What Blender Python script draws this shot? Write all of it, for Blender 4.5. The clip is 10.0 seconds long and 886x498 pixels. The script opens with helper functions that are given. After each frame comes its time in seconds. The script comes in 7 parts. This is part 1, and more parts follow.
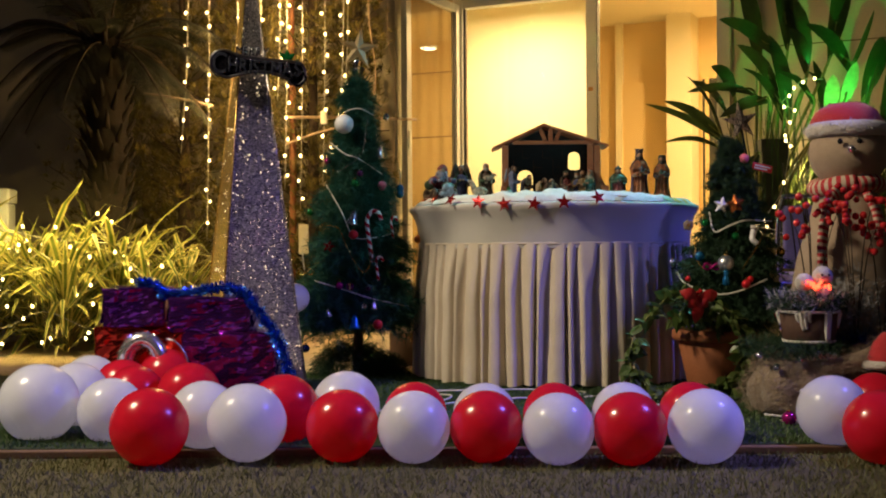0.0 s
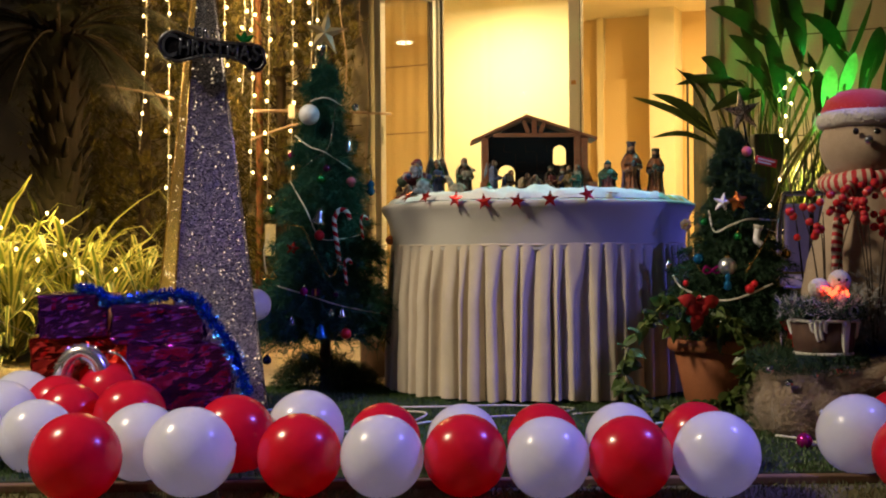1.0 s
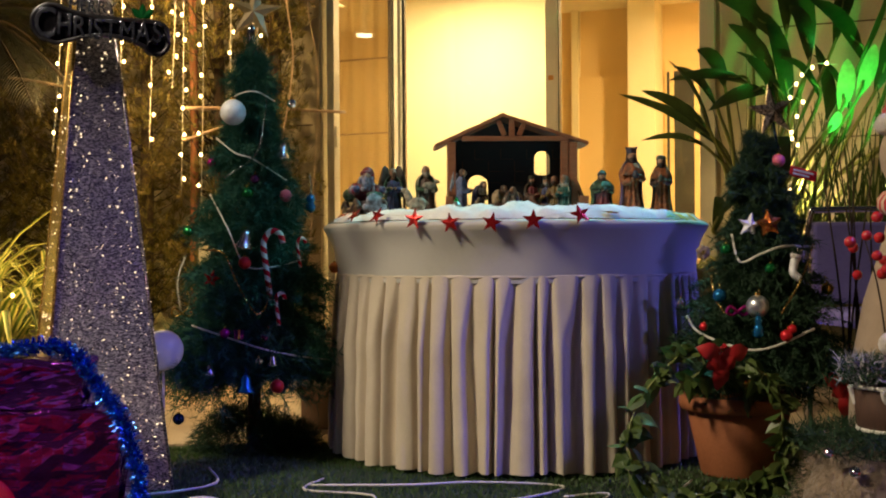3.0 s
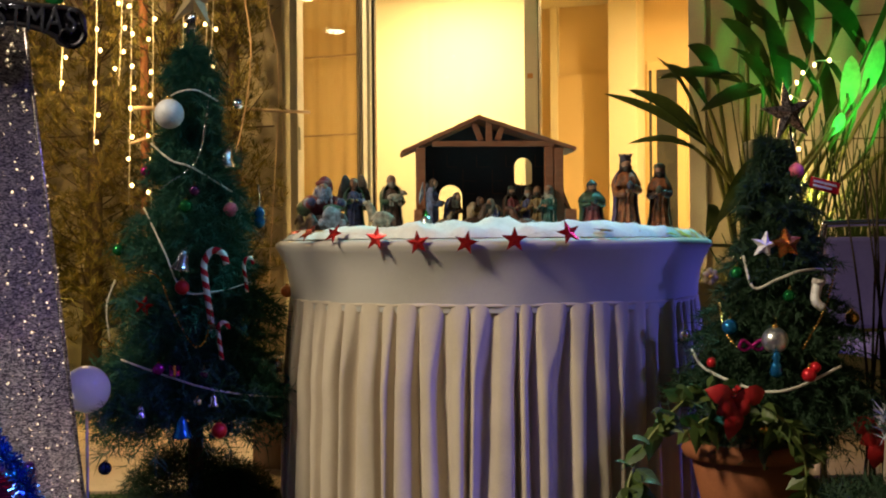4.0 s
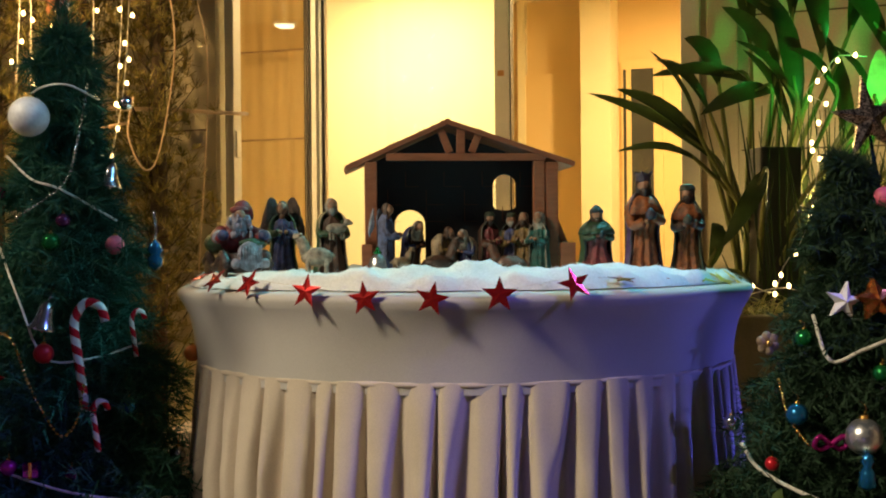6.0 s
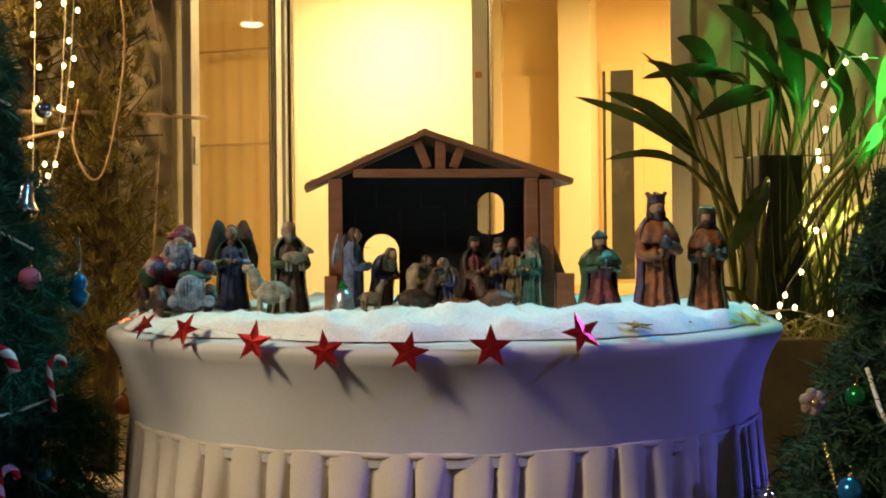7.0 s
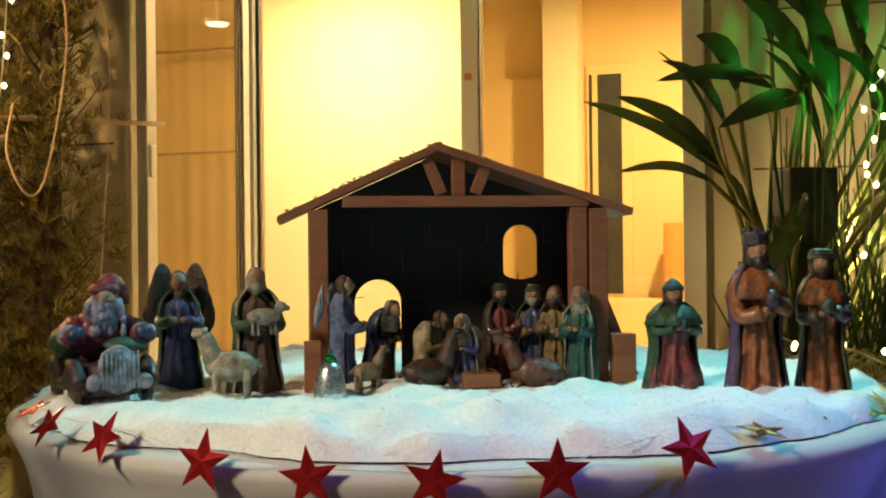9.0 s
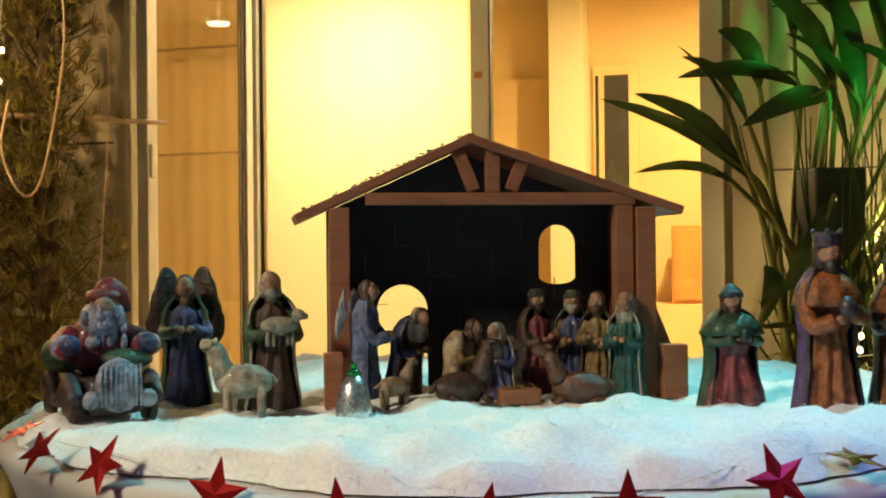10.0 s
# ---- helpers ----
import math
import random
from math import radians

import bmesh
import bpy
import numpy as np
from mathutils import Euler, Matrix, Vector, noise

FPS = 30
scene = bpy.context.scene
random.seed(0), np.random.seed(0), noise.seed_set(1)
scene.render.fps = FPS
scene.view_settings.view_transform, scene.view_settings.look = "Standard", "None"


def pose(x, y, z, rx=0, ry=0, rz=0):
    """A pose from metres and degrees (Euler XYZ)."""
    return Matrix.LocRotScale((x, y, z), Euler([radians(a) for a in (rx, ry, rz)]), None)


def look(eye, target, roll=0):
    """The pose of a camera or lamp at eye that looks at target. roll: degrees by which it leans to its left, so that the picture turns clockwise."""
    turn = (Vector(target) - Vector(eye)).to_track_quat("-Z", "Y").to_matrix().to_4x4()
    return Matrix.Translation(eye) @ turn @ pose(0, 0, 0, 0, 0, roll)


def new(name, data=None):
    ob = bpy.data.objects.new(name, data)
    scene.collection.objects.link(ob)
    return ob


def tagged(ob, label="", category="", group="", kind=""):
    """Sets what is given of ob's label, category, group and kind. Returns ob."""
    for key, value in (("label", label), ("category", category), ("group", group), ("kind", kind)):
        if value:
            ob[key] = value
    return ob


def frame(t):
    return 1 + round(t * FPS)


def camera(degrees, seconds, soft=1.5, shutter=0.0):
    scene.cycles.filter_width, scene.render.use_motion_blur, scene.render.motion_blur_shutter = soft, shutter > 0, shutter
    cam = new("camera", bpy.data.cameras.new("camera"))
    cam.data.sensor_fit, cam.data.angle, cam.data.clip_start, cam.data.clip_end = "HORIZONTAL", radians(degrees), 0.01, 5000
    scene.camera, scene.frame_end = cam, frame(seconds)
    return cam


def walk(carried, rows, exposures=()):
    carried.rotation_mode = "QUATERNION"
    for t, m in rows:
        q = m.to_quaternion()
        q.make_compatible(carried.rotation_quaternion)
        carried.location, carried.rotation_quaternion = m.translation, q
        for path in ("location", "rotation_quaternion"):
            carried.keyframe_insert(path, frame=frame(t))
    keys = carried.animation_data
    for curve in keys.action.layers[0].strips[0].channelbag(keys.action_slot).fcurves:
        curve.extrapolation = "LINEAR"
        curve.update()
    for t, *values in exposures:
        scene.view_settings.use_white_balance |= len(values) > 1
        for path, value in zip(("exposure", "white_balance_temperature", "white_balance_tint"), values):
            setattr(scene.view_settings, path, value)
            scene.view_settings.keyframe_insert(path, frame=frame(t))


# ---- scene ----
cam = camera(41.8, 10.0, soft=2.0)
METRES, EYE, TILT, LEAN, TURN = 3.5, 0.56, 0.0, 0.0, 0.0
ROWS = [
    (0.0, 0.0, 0.0, 0.0, -0.0, -0.04, 0.39),
    (0.5, 0.0026, 0.0524, 0.0, -0.62, -0.04, 0.48),
    (1.0, 0.0035, 0.1127, 0.0011, -1.1, -0.01, 0.46),
    (1.5, 0.0052, 0.1702, 0.0041, -1.7, -0.04, 0.48),
    (2.0, 0.0072, 0.2313, 0.0117, -2.14, -0.06, 0.5),
    (2.5, 0.0113, 0.2886, 0.0202, -2.3, -0.06, 0.4),
    (4.0, 0.0303, 0.4761, 0.045, -3.89, -0.14, 0.48),
    (4.5, 0.0341, 0.5321, 0.0537, -4.24, -0.13, 0.4),
    (5.0, 0.0382, 0.5923, 0.0591, -4.75, -0.11, 0.42),
    (5.5, 0.0431, 0.6445, 0.065, -5.25, -0.11, 0.51),
    (7.0, 0.0557, 0.7975, 0.0874, -7.2, -0.06, 0.55),
    (7.5, 0.059, 0.8406, 0.0963, -7.79, -0.05, 0.63),
    (8.0, 0.0592, 0.8808, 0.1031, -8.17, 0.03, 0.5),
    (8.5, 0.0576, 0.9151, 0.1056, -8.52, 0.08, 0.55),
    (9.0, 0.0557, 0.9476, 0.1061, -8.69, 0.17, 0.61),
    (9.5, 0.0538, 0.9712, 0.1057, -8.7, 0.26, 0.59),
    (10.0, 0.0501, 0.9898, 0.1058, -8.74, 0.35, 0.58),
]
walk(cam, [(t, pose(0, 0, EYE, TILT, LEAN, TURN) @ pose(METRES * x, METRES * y, METRES * z, 90 + pitch, roll, yaw)) for t, x, y, z, yaw, pitch, roll in ROWS])

# ---- world and lights ----
world = bpy.data.worlds.new("night_sky")
scene.world = world
world.use_nodes = True
world.node_tree.nodes["Background"].inputs[0].default_value = (0.020, 0.018, 0.020, 1)
world.node_tree.nodes["Background"].inputs[1].default_value = 0.9


def lamp(name, kind, m, watts, colour, size=0.1, spread=None):
    data = bpy.data.lights.new(name, kind)
    data.energy, data.color = watts, colour
    if kind == "AREA":
        data.shape, data.size = "DISK", size
    else:
        data.shadow_soft_size = size
    if kind == "SPOT":
        data.spot_size, data.spot_blend = radians(spread), 0.6
    ob = new(name, data)
    ob.matrix_world = m
    return ob


# garden floodlight behind the viewer, coloured party spots beside the table, hall lights indoors
lamp("garden_floodlight", "SPOT", look((-3.3, 2.5, 3.9), (-0.1, 3.25, 0.1)), 960, (1.0, 0.83, 0.57), 0.40, 58)
lamp("blue_party_spot", "SPOT", look((2.35, 2.9, 2.5), (-0.45, 3.3, 0.1)), 390, (0.17, 0.15, 1.0), 0.05, 50)
lamp("blue_party_spot", "SPOT", look((1.62, 5.05, 0.3), (0.7, 4.85, 0.45)), 13, (0.14, 0.14, 1.0), 0.04, 90)
lamp("blue_party_spot", "SPOT", look((2.0, 3.5, 1.9), (0.62, 4.4, 0.42)), 60, (0.15, 0.17, 1.0), 0.03, 26)
lamp("cyan_party_spot", "SPOT", look((1.3, 3.6, 2.4), (-0.36, 4.85, 1.0)), 60, (0.25, 0.62, 1.0), 0.04, 22)
lamp("cyan_party_spot", "SPOT", look((1.25, 5.35, 2.5), (0.5, 4.78, 0.76)), 138, (0.20, 0.90, 0.98), 0.05, 42)
lamp("green_plant_spot", "SPOT", look((2.36, 6.05, 0.95), (2.24, 6.6, 1.5)), 62, (0.03, 1.0, 0.12), 0.03, 62)

B = pose(1.04, 8.1, 0, 0, 0, -25)  # the glazed wall: x along it, y into the building
lamp("hall_light", "AREA", B @ pose(-1.0, 0.75, 2.58), 74, (1.0, 0.79, 0.40), 0.25)
lamp("hall_light", "AREA", B @ pose(-1.7, -0.3, 2.55), 6, (1.0, 0.60, 0.22), 0.07)
lamp("hall_light", "AREA", B @ pose(0.95, 2.9, 2.9), 185, (1.0, 0.66, 0.27), 0.16)
lamp("fairy_glow", "SPOT", look((-1.75, 5.85, 1.0), (-1.8, 6.4, 0.2)), 55, (1.0, 0.72, 0.2), 0.02, 125)
lamp("fairy_glow", "SPOT", look((-2.4, 5.85, 1.0), (-2.4, 6.4, 0.2)), 55, (1.0, 0.72, 0.2), 0.02, 125)
lamp("fairy_glow", "POINT", pose(-1.05, 6.75, 2.0), 46, (1.0, 0.62, 0.22), 0.02)
lamp("fairy_glow", "POINT", pose(-1.22, 6.75, 1.4), 26, (1.0, 0.62, 0.22), 0.02)
lamp("fairy_glow", "POINT", pose(2.2, 7.0, 0.95), 15, (1.0, 0.72, 0.3), 0.02)


# ---- materials ----
def nodes_of(name):
    m = bpy.data.materials.new(name)
    m.use_nodes = True
    t = m.node_tree
    return m, t, t.nodes["Principled BSDF"]


def add(t, kind, **kw):
    n = t.nodes.new(kind)
    for key, value in kw.items():
        n.inputs[key].default_value = value
    return n


def surface(name, a, b, scale=20.0, rough=0.6, bump=0.2, metal=0.0, fine=150.0, per_piece=0.0, coat=0.0, sheen=0.0, depth=0.004, stretch=(1, 1, 1), island=False):
    """Two-tone material with stains at one scale and grain at a finer one."""
    m, t, p = nodes_of(name)
    co = add(t, "ShaderNodeTexCoord")
    mp = add(t, "ShaderNodeMapping", Scale=stretch)
    t.links.new(co.outputs["Object"], mp.inputs["Vector"])
    n1 = add(t, "ShaderNodeTexNoise", Scale=scale, Detail=4.0, Roughness=0.6)
    n2 = add(t, "ShaderNodeTexNoise", Scale=fine, Detail=3.0, Roughness=0.6)
    t.links.new(mp.outputs[0], n1.inputs["Vector"])
    t.links.new(mp.outputs[0], n2.inputs["Vector"])
    ramp = add(t, "ShaderNodeMapRange")
    ramp.inputs[1].default_value, ramp.inputs[2].default_value = 0.3, 0.7
    t.links.new(n1.outputs[0], ramp.inputs[0])
    mix = add(t, "ShaderNodeMix")
    mix.data_type = "RGBA"
    mix.inputs[6].default_value, mix.inputs[7].default_value = (*a, 1), (*b, 1)
    t.links.new(add(t, "ShaderNodeNewGeometry").outputs["Random Per Island"] if island else ramp.outputs[0], mix.inputs[0])
    hsv = add(t, "ShaderNodeHueSaturation")
    val = add(t, "ShaderNodeMapRange")
    val.inputs[3].default_value, val.inputs[4].default_value = 0.8, 1.2
    t.links.new(n2.outputs[0], val.inputs[0])
    if per_piece:
        info = add(t, "ShaderNodeObjectInfo")
        rnd = add(t, "ShaderNodeMapRange")
        rnd.inputs[3].default_value, rnd.inputs[4].default_value = 1 - per_piece, 1 + per_piece
        t.links.new(info.outputs["Random"], rnd.inputs[0])
        mul = add(t, "ShaderNodeMath")
        mul.operation = "MULTIPLY"
        t.links.new(val.outputs[0], mul.inputs[0])
        t.links.new(rnd.outputs[0], mul.inputs[1])
        t.links.new(mul.outputs[0], hsv.inputs["Value"])
    else:
        t.links.new(val.outputs[0], hsv.inputs["Value"])
    t.links.new(mix.outputs[2], hsv.inputs["Color"])
    t.links.new(hsv.outputs[0], p.inputs["Base Color"])
    r = add(t, "ShaderNodeMapRange")
    r.inputs[3].default_value, r.inputs[4].default_value = max(0.02, rough - 0.1), min(1, rough + 0.1)
    t.links.new(n1.outputs[0], r.inputs[0])
    t.links.new(r.outputs[0], p.inputs["Roughness"])
    p.inputs["Metallic"].default_value = metal
    p.inputs["Coat Weight"].default_value = coat
    p.inputs["Sheen Weight"].default_value = sheen
    if bump:
        bm_ = add(t, "ShaderNodeBump", Strength=bump, Distance=depth)
        t.links.new(n2.outputs[0], bm_.inputs["Height"])
        t.links.new(bm_.outputs[0], p.inputs["Normal"])
    return m


def foil(name, a, b, scale=9.0, rough=0.13, bump=0.7, fine=9.0):
    """Crumpled metallic foil."""
    m = surface(name, a, b, scale, rough, bump * 0.6, 0.9, fine, depth=0.012, stretch=(0.55, 0.7, 1.7))
    return m


def glitter(name, a, b, cell=260.0, spark=0.9, rows=1.0, metal=0.88):
    """Sequin cloth: small facets that tilt each their own way."""
    m, t, p = nodes_of(name)
    co = add(t, "ShaderNodeTexCoord")
    mp = add(t, "ShaderNodeMapping", Scale=(1, 1, rows))
    t.links.new(co.outputs["Object"], mp.inputs["Vector"])
    v = add(t, "ShaderNodeTexVoronoi", Scale=cell)
    t.links.new(mp.outputs[0], v.inputs["Vector"])
    sep = add(t, "ShaderNodeSeparateColor")
    t.links.new(v.outputs["Color"], sep.inputs[0])
    mix = add(t, "ShaderNodeMix")
    mix.data_type = "RGBA"
    mix.inputs[6].default_value, mix.inputs[7].default_value = (*a, 1), (*b, 1)
    power = add(t, "ShaderNodeMath")
    power.operation = "POWER"
    power.inputs[1].default_value = 1.5
    t.links.new(sep.outputs[0], power.inputs[0])
    t.links.new(power.outputs[0], mix.inputs[0])
    t.links.new(mix.outputs[2], p.inputs["Base Color"])
    bm_ = add(t, "ShaderNodeBump", Strength=spark, Distance=0.02)
    t.links.new(sep.outputs[1], bm_.inputs["Height"])
    t.links.new(bm_.outputs[0], p.inputs["Normal"])
    p.inputs["Metallic"].default_value, p.inputs["Roughness"].default_value = metal, 0.28
    return m


def glow(name, colour, strength):
    m, t, p = nodes_of(name)
    p.inputs["Base Color"].default_value = (*colour, 1)
    p.inputs["Emission Color"].default_value = (*colour, 1)
    p.inputs["Emission Strength"].default_value = strength
    return m


def stripes(name, a, b, scale, axis="Z", rough=0.7):
    m, t, p = nodes_of(name)
    co = add(t, "ShaderNodeTexCoord")
    w = add(t, "ShaderNodeTexWave", Scale=scale, Distortion=0.4)
    w.bands_direction = axis
    t.links.new(co.outputs["UV"], w.inputs["Vector"])
    step = add(t, "ShaderNodeMath")
    step.operation = "GREATER_THAN"
    step.inputs[1].default_value = 0.5
    t.links.new(w.outputs["Fac"], step.inputs[0])
    mix = add(t, "ShaderNodeMix")
    mix.data_type = "RGBA"
    mix.inputs[6].default_value, mix.inputs[7].default_value = (*a, 1), (*b, 1)
    t.links.new(step.outputs[0], mix.inputs[0])
    n = add(t, "ShaderNodeTexNoise", Scale=300.0)
    t.links.new(co.outputs["Object"], n.inputs["Vector"])
    bm_ = add(t, "ShaderNodeBump", Strength=0.3, Distance=0.003)
    t.links.new(n.outputs[0], bm_.inputs["Height"])
    t.links.new(bm_.outputs[0], p.inputs["Normal"])
    t.links.new(mix.outputs[2], p.inputs["Base Color"])
    p.inputs["Roughness"].default_value = rough
    return m


def leafy(name, a, b, edge=None, rough=0.45, sheer=0.25):
    """Leaf: colour changes leaf by leaf; with edge, a pale margin along the blade (u across it)."""
    m, t, p = nodes_of(name)
    geo = add(t, "ShaderNodeNewGeometry")
    mix = add(t, "ShaderNodeMix")
    mix.data_type = "RGBA"
    mix.inputs[6].default_value, mix.inputs[7].default_value = (*a, 1), (*b, 1)
    t.links.new(geo.outputs["Random Per Island"], mix.inputs[0])
    out = mix.outputs[2]
    co = add(t, "ShaderNodeTexCoord")
    if edge:
        sep = add(t, "ShaderNodeSeparateXYZ")
        t.links.new(co.outputs["UV"], sep.inputs[0])
        off = add(t, "ShaderNodeMath")
        off.operation = "SUBTRACT"
        off.inputs[1].default_value = 0.5
        t.links.new(sep.outputs[0], off.inputs[0])
        ab = add(t, "ShaderNodeMath")
        ab.operation = "ABSOLUTE"
        t.links.new(off.outputs[0], ab.inputs[0])
        gt = add(t, "ShaderNodeMapRange")
        gt.inputs[1].default_value, gt.inputs[2].default_value = 0.18, 0.3
        t.links.new(ab.outputs[0], gt.inputs[0])
        mix2 = add(t, "ShaderNodeMix")
        mix2.data_type = "RGBA"
        mix2.inputs[7].default_value = (*edge, 1)
        t.links.new(gt.outputs[0], mix2.inputs[0])
        t.links.new(out, mix2.inputs[6])
        out = mix2.outputs[2]
    n = add(t, "ShaderNodeTexNoise", Scale=35.0, Detail=3.0)
    t.links.new(co.outputs["Object"], n.inputs["Vector"])
    hsv = add(t, "ShaderNodeHueSaturation")
    val = add(t, "ShaderNodeMapRange")
    val.inputs[3].default_value, val.inputs[4].default_value = 0.65, 1.35
    t.links.new(n.outputs[0], val.inputs[0])
    t.links.new(val.outputs[0], hsv.inputs["Value"])
    t.links.new(out, hsv.inputs["Color"])
    t.links.new(hsv.outputs[0], p.inputs["Base Color"])
    p.inputs["Roughness"].default_value = rough
    if sheer:
        tr = add(t, "ShaderNodeBsdfTranslucent")
        t.links.new(hsv.outputs[0], tr.inputs[0])
        ms = add(t, "ShaderNodeMixShader")
        ms.inputs[0].default_value = sheer
        t.links.new(p.outputs[0], ms.inputs[1])
        t.links.new(tr.outputs[0], ms.inputs[2])
        t.links.new(ms.outputs[0], t.nodes["Material Output"].inputs[0])
    return m


def glass(name, tint=(0.95, 0.97, 0.93), rough=0.0):
    m, t, p = nodes_of(name)
    p.inputs["Base Color"].default_value = (*tint, 1)
    p.inputs["Transmission Weight"].default_value = 1.0
    p.inputs["Roughness"].default_value = rough
    p.inputs["IOR"].default_value = 1.45
    return m


LAWN = surface("lawn_soil", (0.065, 0.058, 0.020), (0.105, 0.09, 0.034), 3.0, 0.95, 0.6, fine=90, depth=0.01)
GRASS = leafy("grass_blade", (0.060, 0.068, 0.018), (0.12, 0.115, 0.038), None, 0.6, 0.2)
TURF = leafy("turf_blade", (0.025, 0.065, 0.012), (0.06, 0.12, 0.026), None, 0.55, 0.15)
TURF_BACK = surface("turf_backing", (0.012, 0.022, 0.008), (0.02, 0.034, 0.011), 30, 0.9, 0.4)
EARTH = surface("mat_edge", (0.10, 0.055, 0.03), (0.16, 0.09, 0.05), 12, 0.9, 0.4)
PAVING = surface("terrace_stone", (0.36, 0.27, 0.18), (0.46, 0.36, 0.25), 5, 0.75, 0.3, per_piece=0.08)
WALL = surface("cream_render", (0.50, 0.45, 0.33), (0.58, 0.52, 0.40), 2.5, 0.85, 0.25, fine=120)
# planter wall in mottled olive brown, darker than the cream render
PLANTER = surface("olive_planter", (0.16, 0.14, 0.06), (0.26, 0.22, 0.10), 5, 0.9, 0.4)
WALL_DARK = surface("dark_garden_wall", (0.10, 0.075, 0.055), (0.15, 0.115, 0.085), 3, 0.9, 0.3)
ROOM = surface("hall_plaster", (0.78, 0.70, 0.50), (0.82, 0.75, 0.56), 1.4, 0.8, 0.06)
ROOM_TAN = surface("hall_tan_panel", (0.70, 0.51, 0.25), (0.75, 0.56, 0.29), 1.4, 0.7, 0.05)
ORANGE_WOOD = surface("orange_wood", (0.55, 0.24, 0.05), (0.62, 0.30, 0.08), 4, 0.5, 0.1, stretch=(8, 8, 1))
FRAME_WHITE = surface("white_aluminium", (0.70, 0.68, 0.62), (0.78, 0.76, 0.70), 6, 0.4, 0.05)
FRAME_DARK = surface("dark_gasket", (0.05, 0.04, 0.03), (0.08, 0.06, 0.05), 10, 0.6, 0.1)
PANE = glass("window_glass")
CLOTH = surface("ivory_cloth", (0.56, 0.48, 0.375), (0.64, 0.555, 0.44), 9, 0.65, 0.22, fine=420, sheen=0.15, depth=0.0015)
CLOTH_BAND = surface("stretch_cloth", (0.50, 0.48, 0.44), (0.55, 0.53, 0.49), 7, 0.75, 0.12, fine=500, sheen=0.2, depth=0.001)
SNOW = surface("cotton_wool", (0.70, 0.735, 0.735), (0.80, 0.825, 0.825), 30, 0.97, 0.5, fine=240, sheen=0.15, depth=0.003)
FLUFF = surface("fluffy_wool", (0.25, 0.18, 0.12), (0.38, 0.29, 0.21), 10, 0.95, 1.0, fine=70, sheen=0.4, depth=0.012)
WOOD = surface("stable_wood", (0.22, 0.075, 0.032), (0.33, 0.12, 0.055), 16, 0.6, 0.35, stretch=(1, 1, 7))
# stable's inner panels: shade of the interior put into a near-black colour
WOOD_SHADED = surface("shaded_panel", (0.010, 0.011, 0.016), (0.020, 0.019, 0.024), 16, 0.75, 0.25)
GROOVE = surface("brick_groove", (0.10, 0.03, 0.016), (0.14, 0.05, 0.024), 16, 0.8, 0.2)
MOSS = surface("dry_moss", (0.10, 0.11, 0.03), (0.20, 0.17, 0.07), 60, 0.95, 0.8)
RED_BALLOON = surface("red_latex", (0.80, 0.016, 0.050), (0.86, 0.022, 0.060), 3, 0.22, 0.02, coat=0.5)
WHITE_BALLOON = surface("white_latex", (0.86, 0.88, 0.93), (0.90, 0.92, 0.96), 3, 0.25, 0.02, coat=0.5)


def sheer_skin(m, share):
    """Thin latex: part of the light goes through the skin."""
    t = m.node_tree
    p = t.nodes["Principled BSDF"]
    tr = add(t, "ShaderNodeBsdfTranslucent")
    t.links.new(p.inputs["Base Color"].links[0].from_socket, tr.inputs[0])
    ms = add(t, "ShaderNodeMixShader")
    ms.inputs[0].default_value = share
    t.links.new(p.outputs[0], ms.inputs[1])
    t.links.new(tr.outputs[0], ms.inputs[2])
    t.links.new(ms.outputs[0], t.nodes["Material Output"].inputs[0])


sheer_skin(RED_BALLOON, 0.5)
sheer_skin(WHITE_BALLOON, 0.5)
PURPLE_FOIL = foil("purple_foil", (0.10, 0.015, 0.20), (0.26, 0.05, 0.40))
MAGENTA_FOIL = foil("magenta_foil", (0.14, 0.012, 0.16), (0.30, 0.04, 0.33))
RED_FOIL = foil("red_foil", (0.42, 0.02, 0.015), (0.55, 0.05, 0.03))
BLUE_TINSEL = surface("blue_tinsel", (0.004, 0.012, 0.16), (0.04, 0.22, 0.95), 60, 0.22, 0.0, 0.8, island=True)
SILVER_TINSEL = surface("silver_tinsel", (0.6, 0.58, 0.55), (0.85, 0.8, 0.75), 60, 0.22, 0.0, 0.9, island=True)
SILVER_SEQUIN = glitter("silver_sequin", (0.09, 0.082, 0.10), (0.80, 0.73, 0.72), 230.0, 1.0, 2.2, 0.85)
GOLD_SEQUIN = glitter("gold_sequin", (0.22, 0.12, 0.02), (0.95, 0.62, 0.17), 230.0, 1.0, 2.2, 0.6)
PLAQUE = surface("dark_plaque", (0.010, 0.010, 0.014), (0.022, 0.02, 0.028), 30, 0.25, 0.15, 0.85)
SIGN_GREY = surface("grey_sign_metal", (0.05, 0.05, 0.06), (0.10, 0.10, 0.12), 30, 0.3, 0.1, 0.9)
SILVER_EDGE = surface("silver_letters", (0.22, 0.23, 0.30), (0.38, 0.40, 0.48), 30, 0.22, 0.1, 1.0)
NEEDLE = leafy("green_needle", (0.006, 0.056, 0.036), (0.020, 0.115, 0.068), None, 0.8, 0.1)
NEEDLE_DARK = leafy("dark_needle", (0.007, 0.030, 0.012), (0.021, 0.062, 0.023), None, 0.8, 0.1)
BARK = surface("dark_bark", (0.035, 0.024, 0.016), (0.075, 0.05, 0.032), 25, 0.9, 0.8, depth=0.012)
CONIFER = leafy("conifer_leaf", (0.065, 0.066, 0.014), (0.24, 0.19, 0.045), None, 0.6, 0.25)
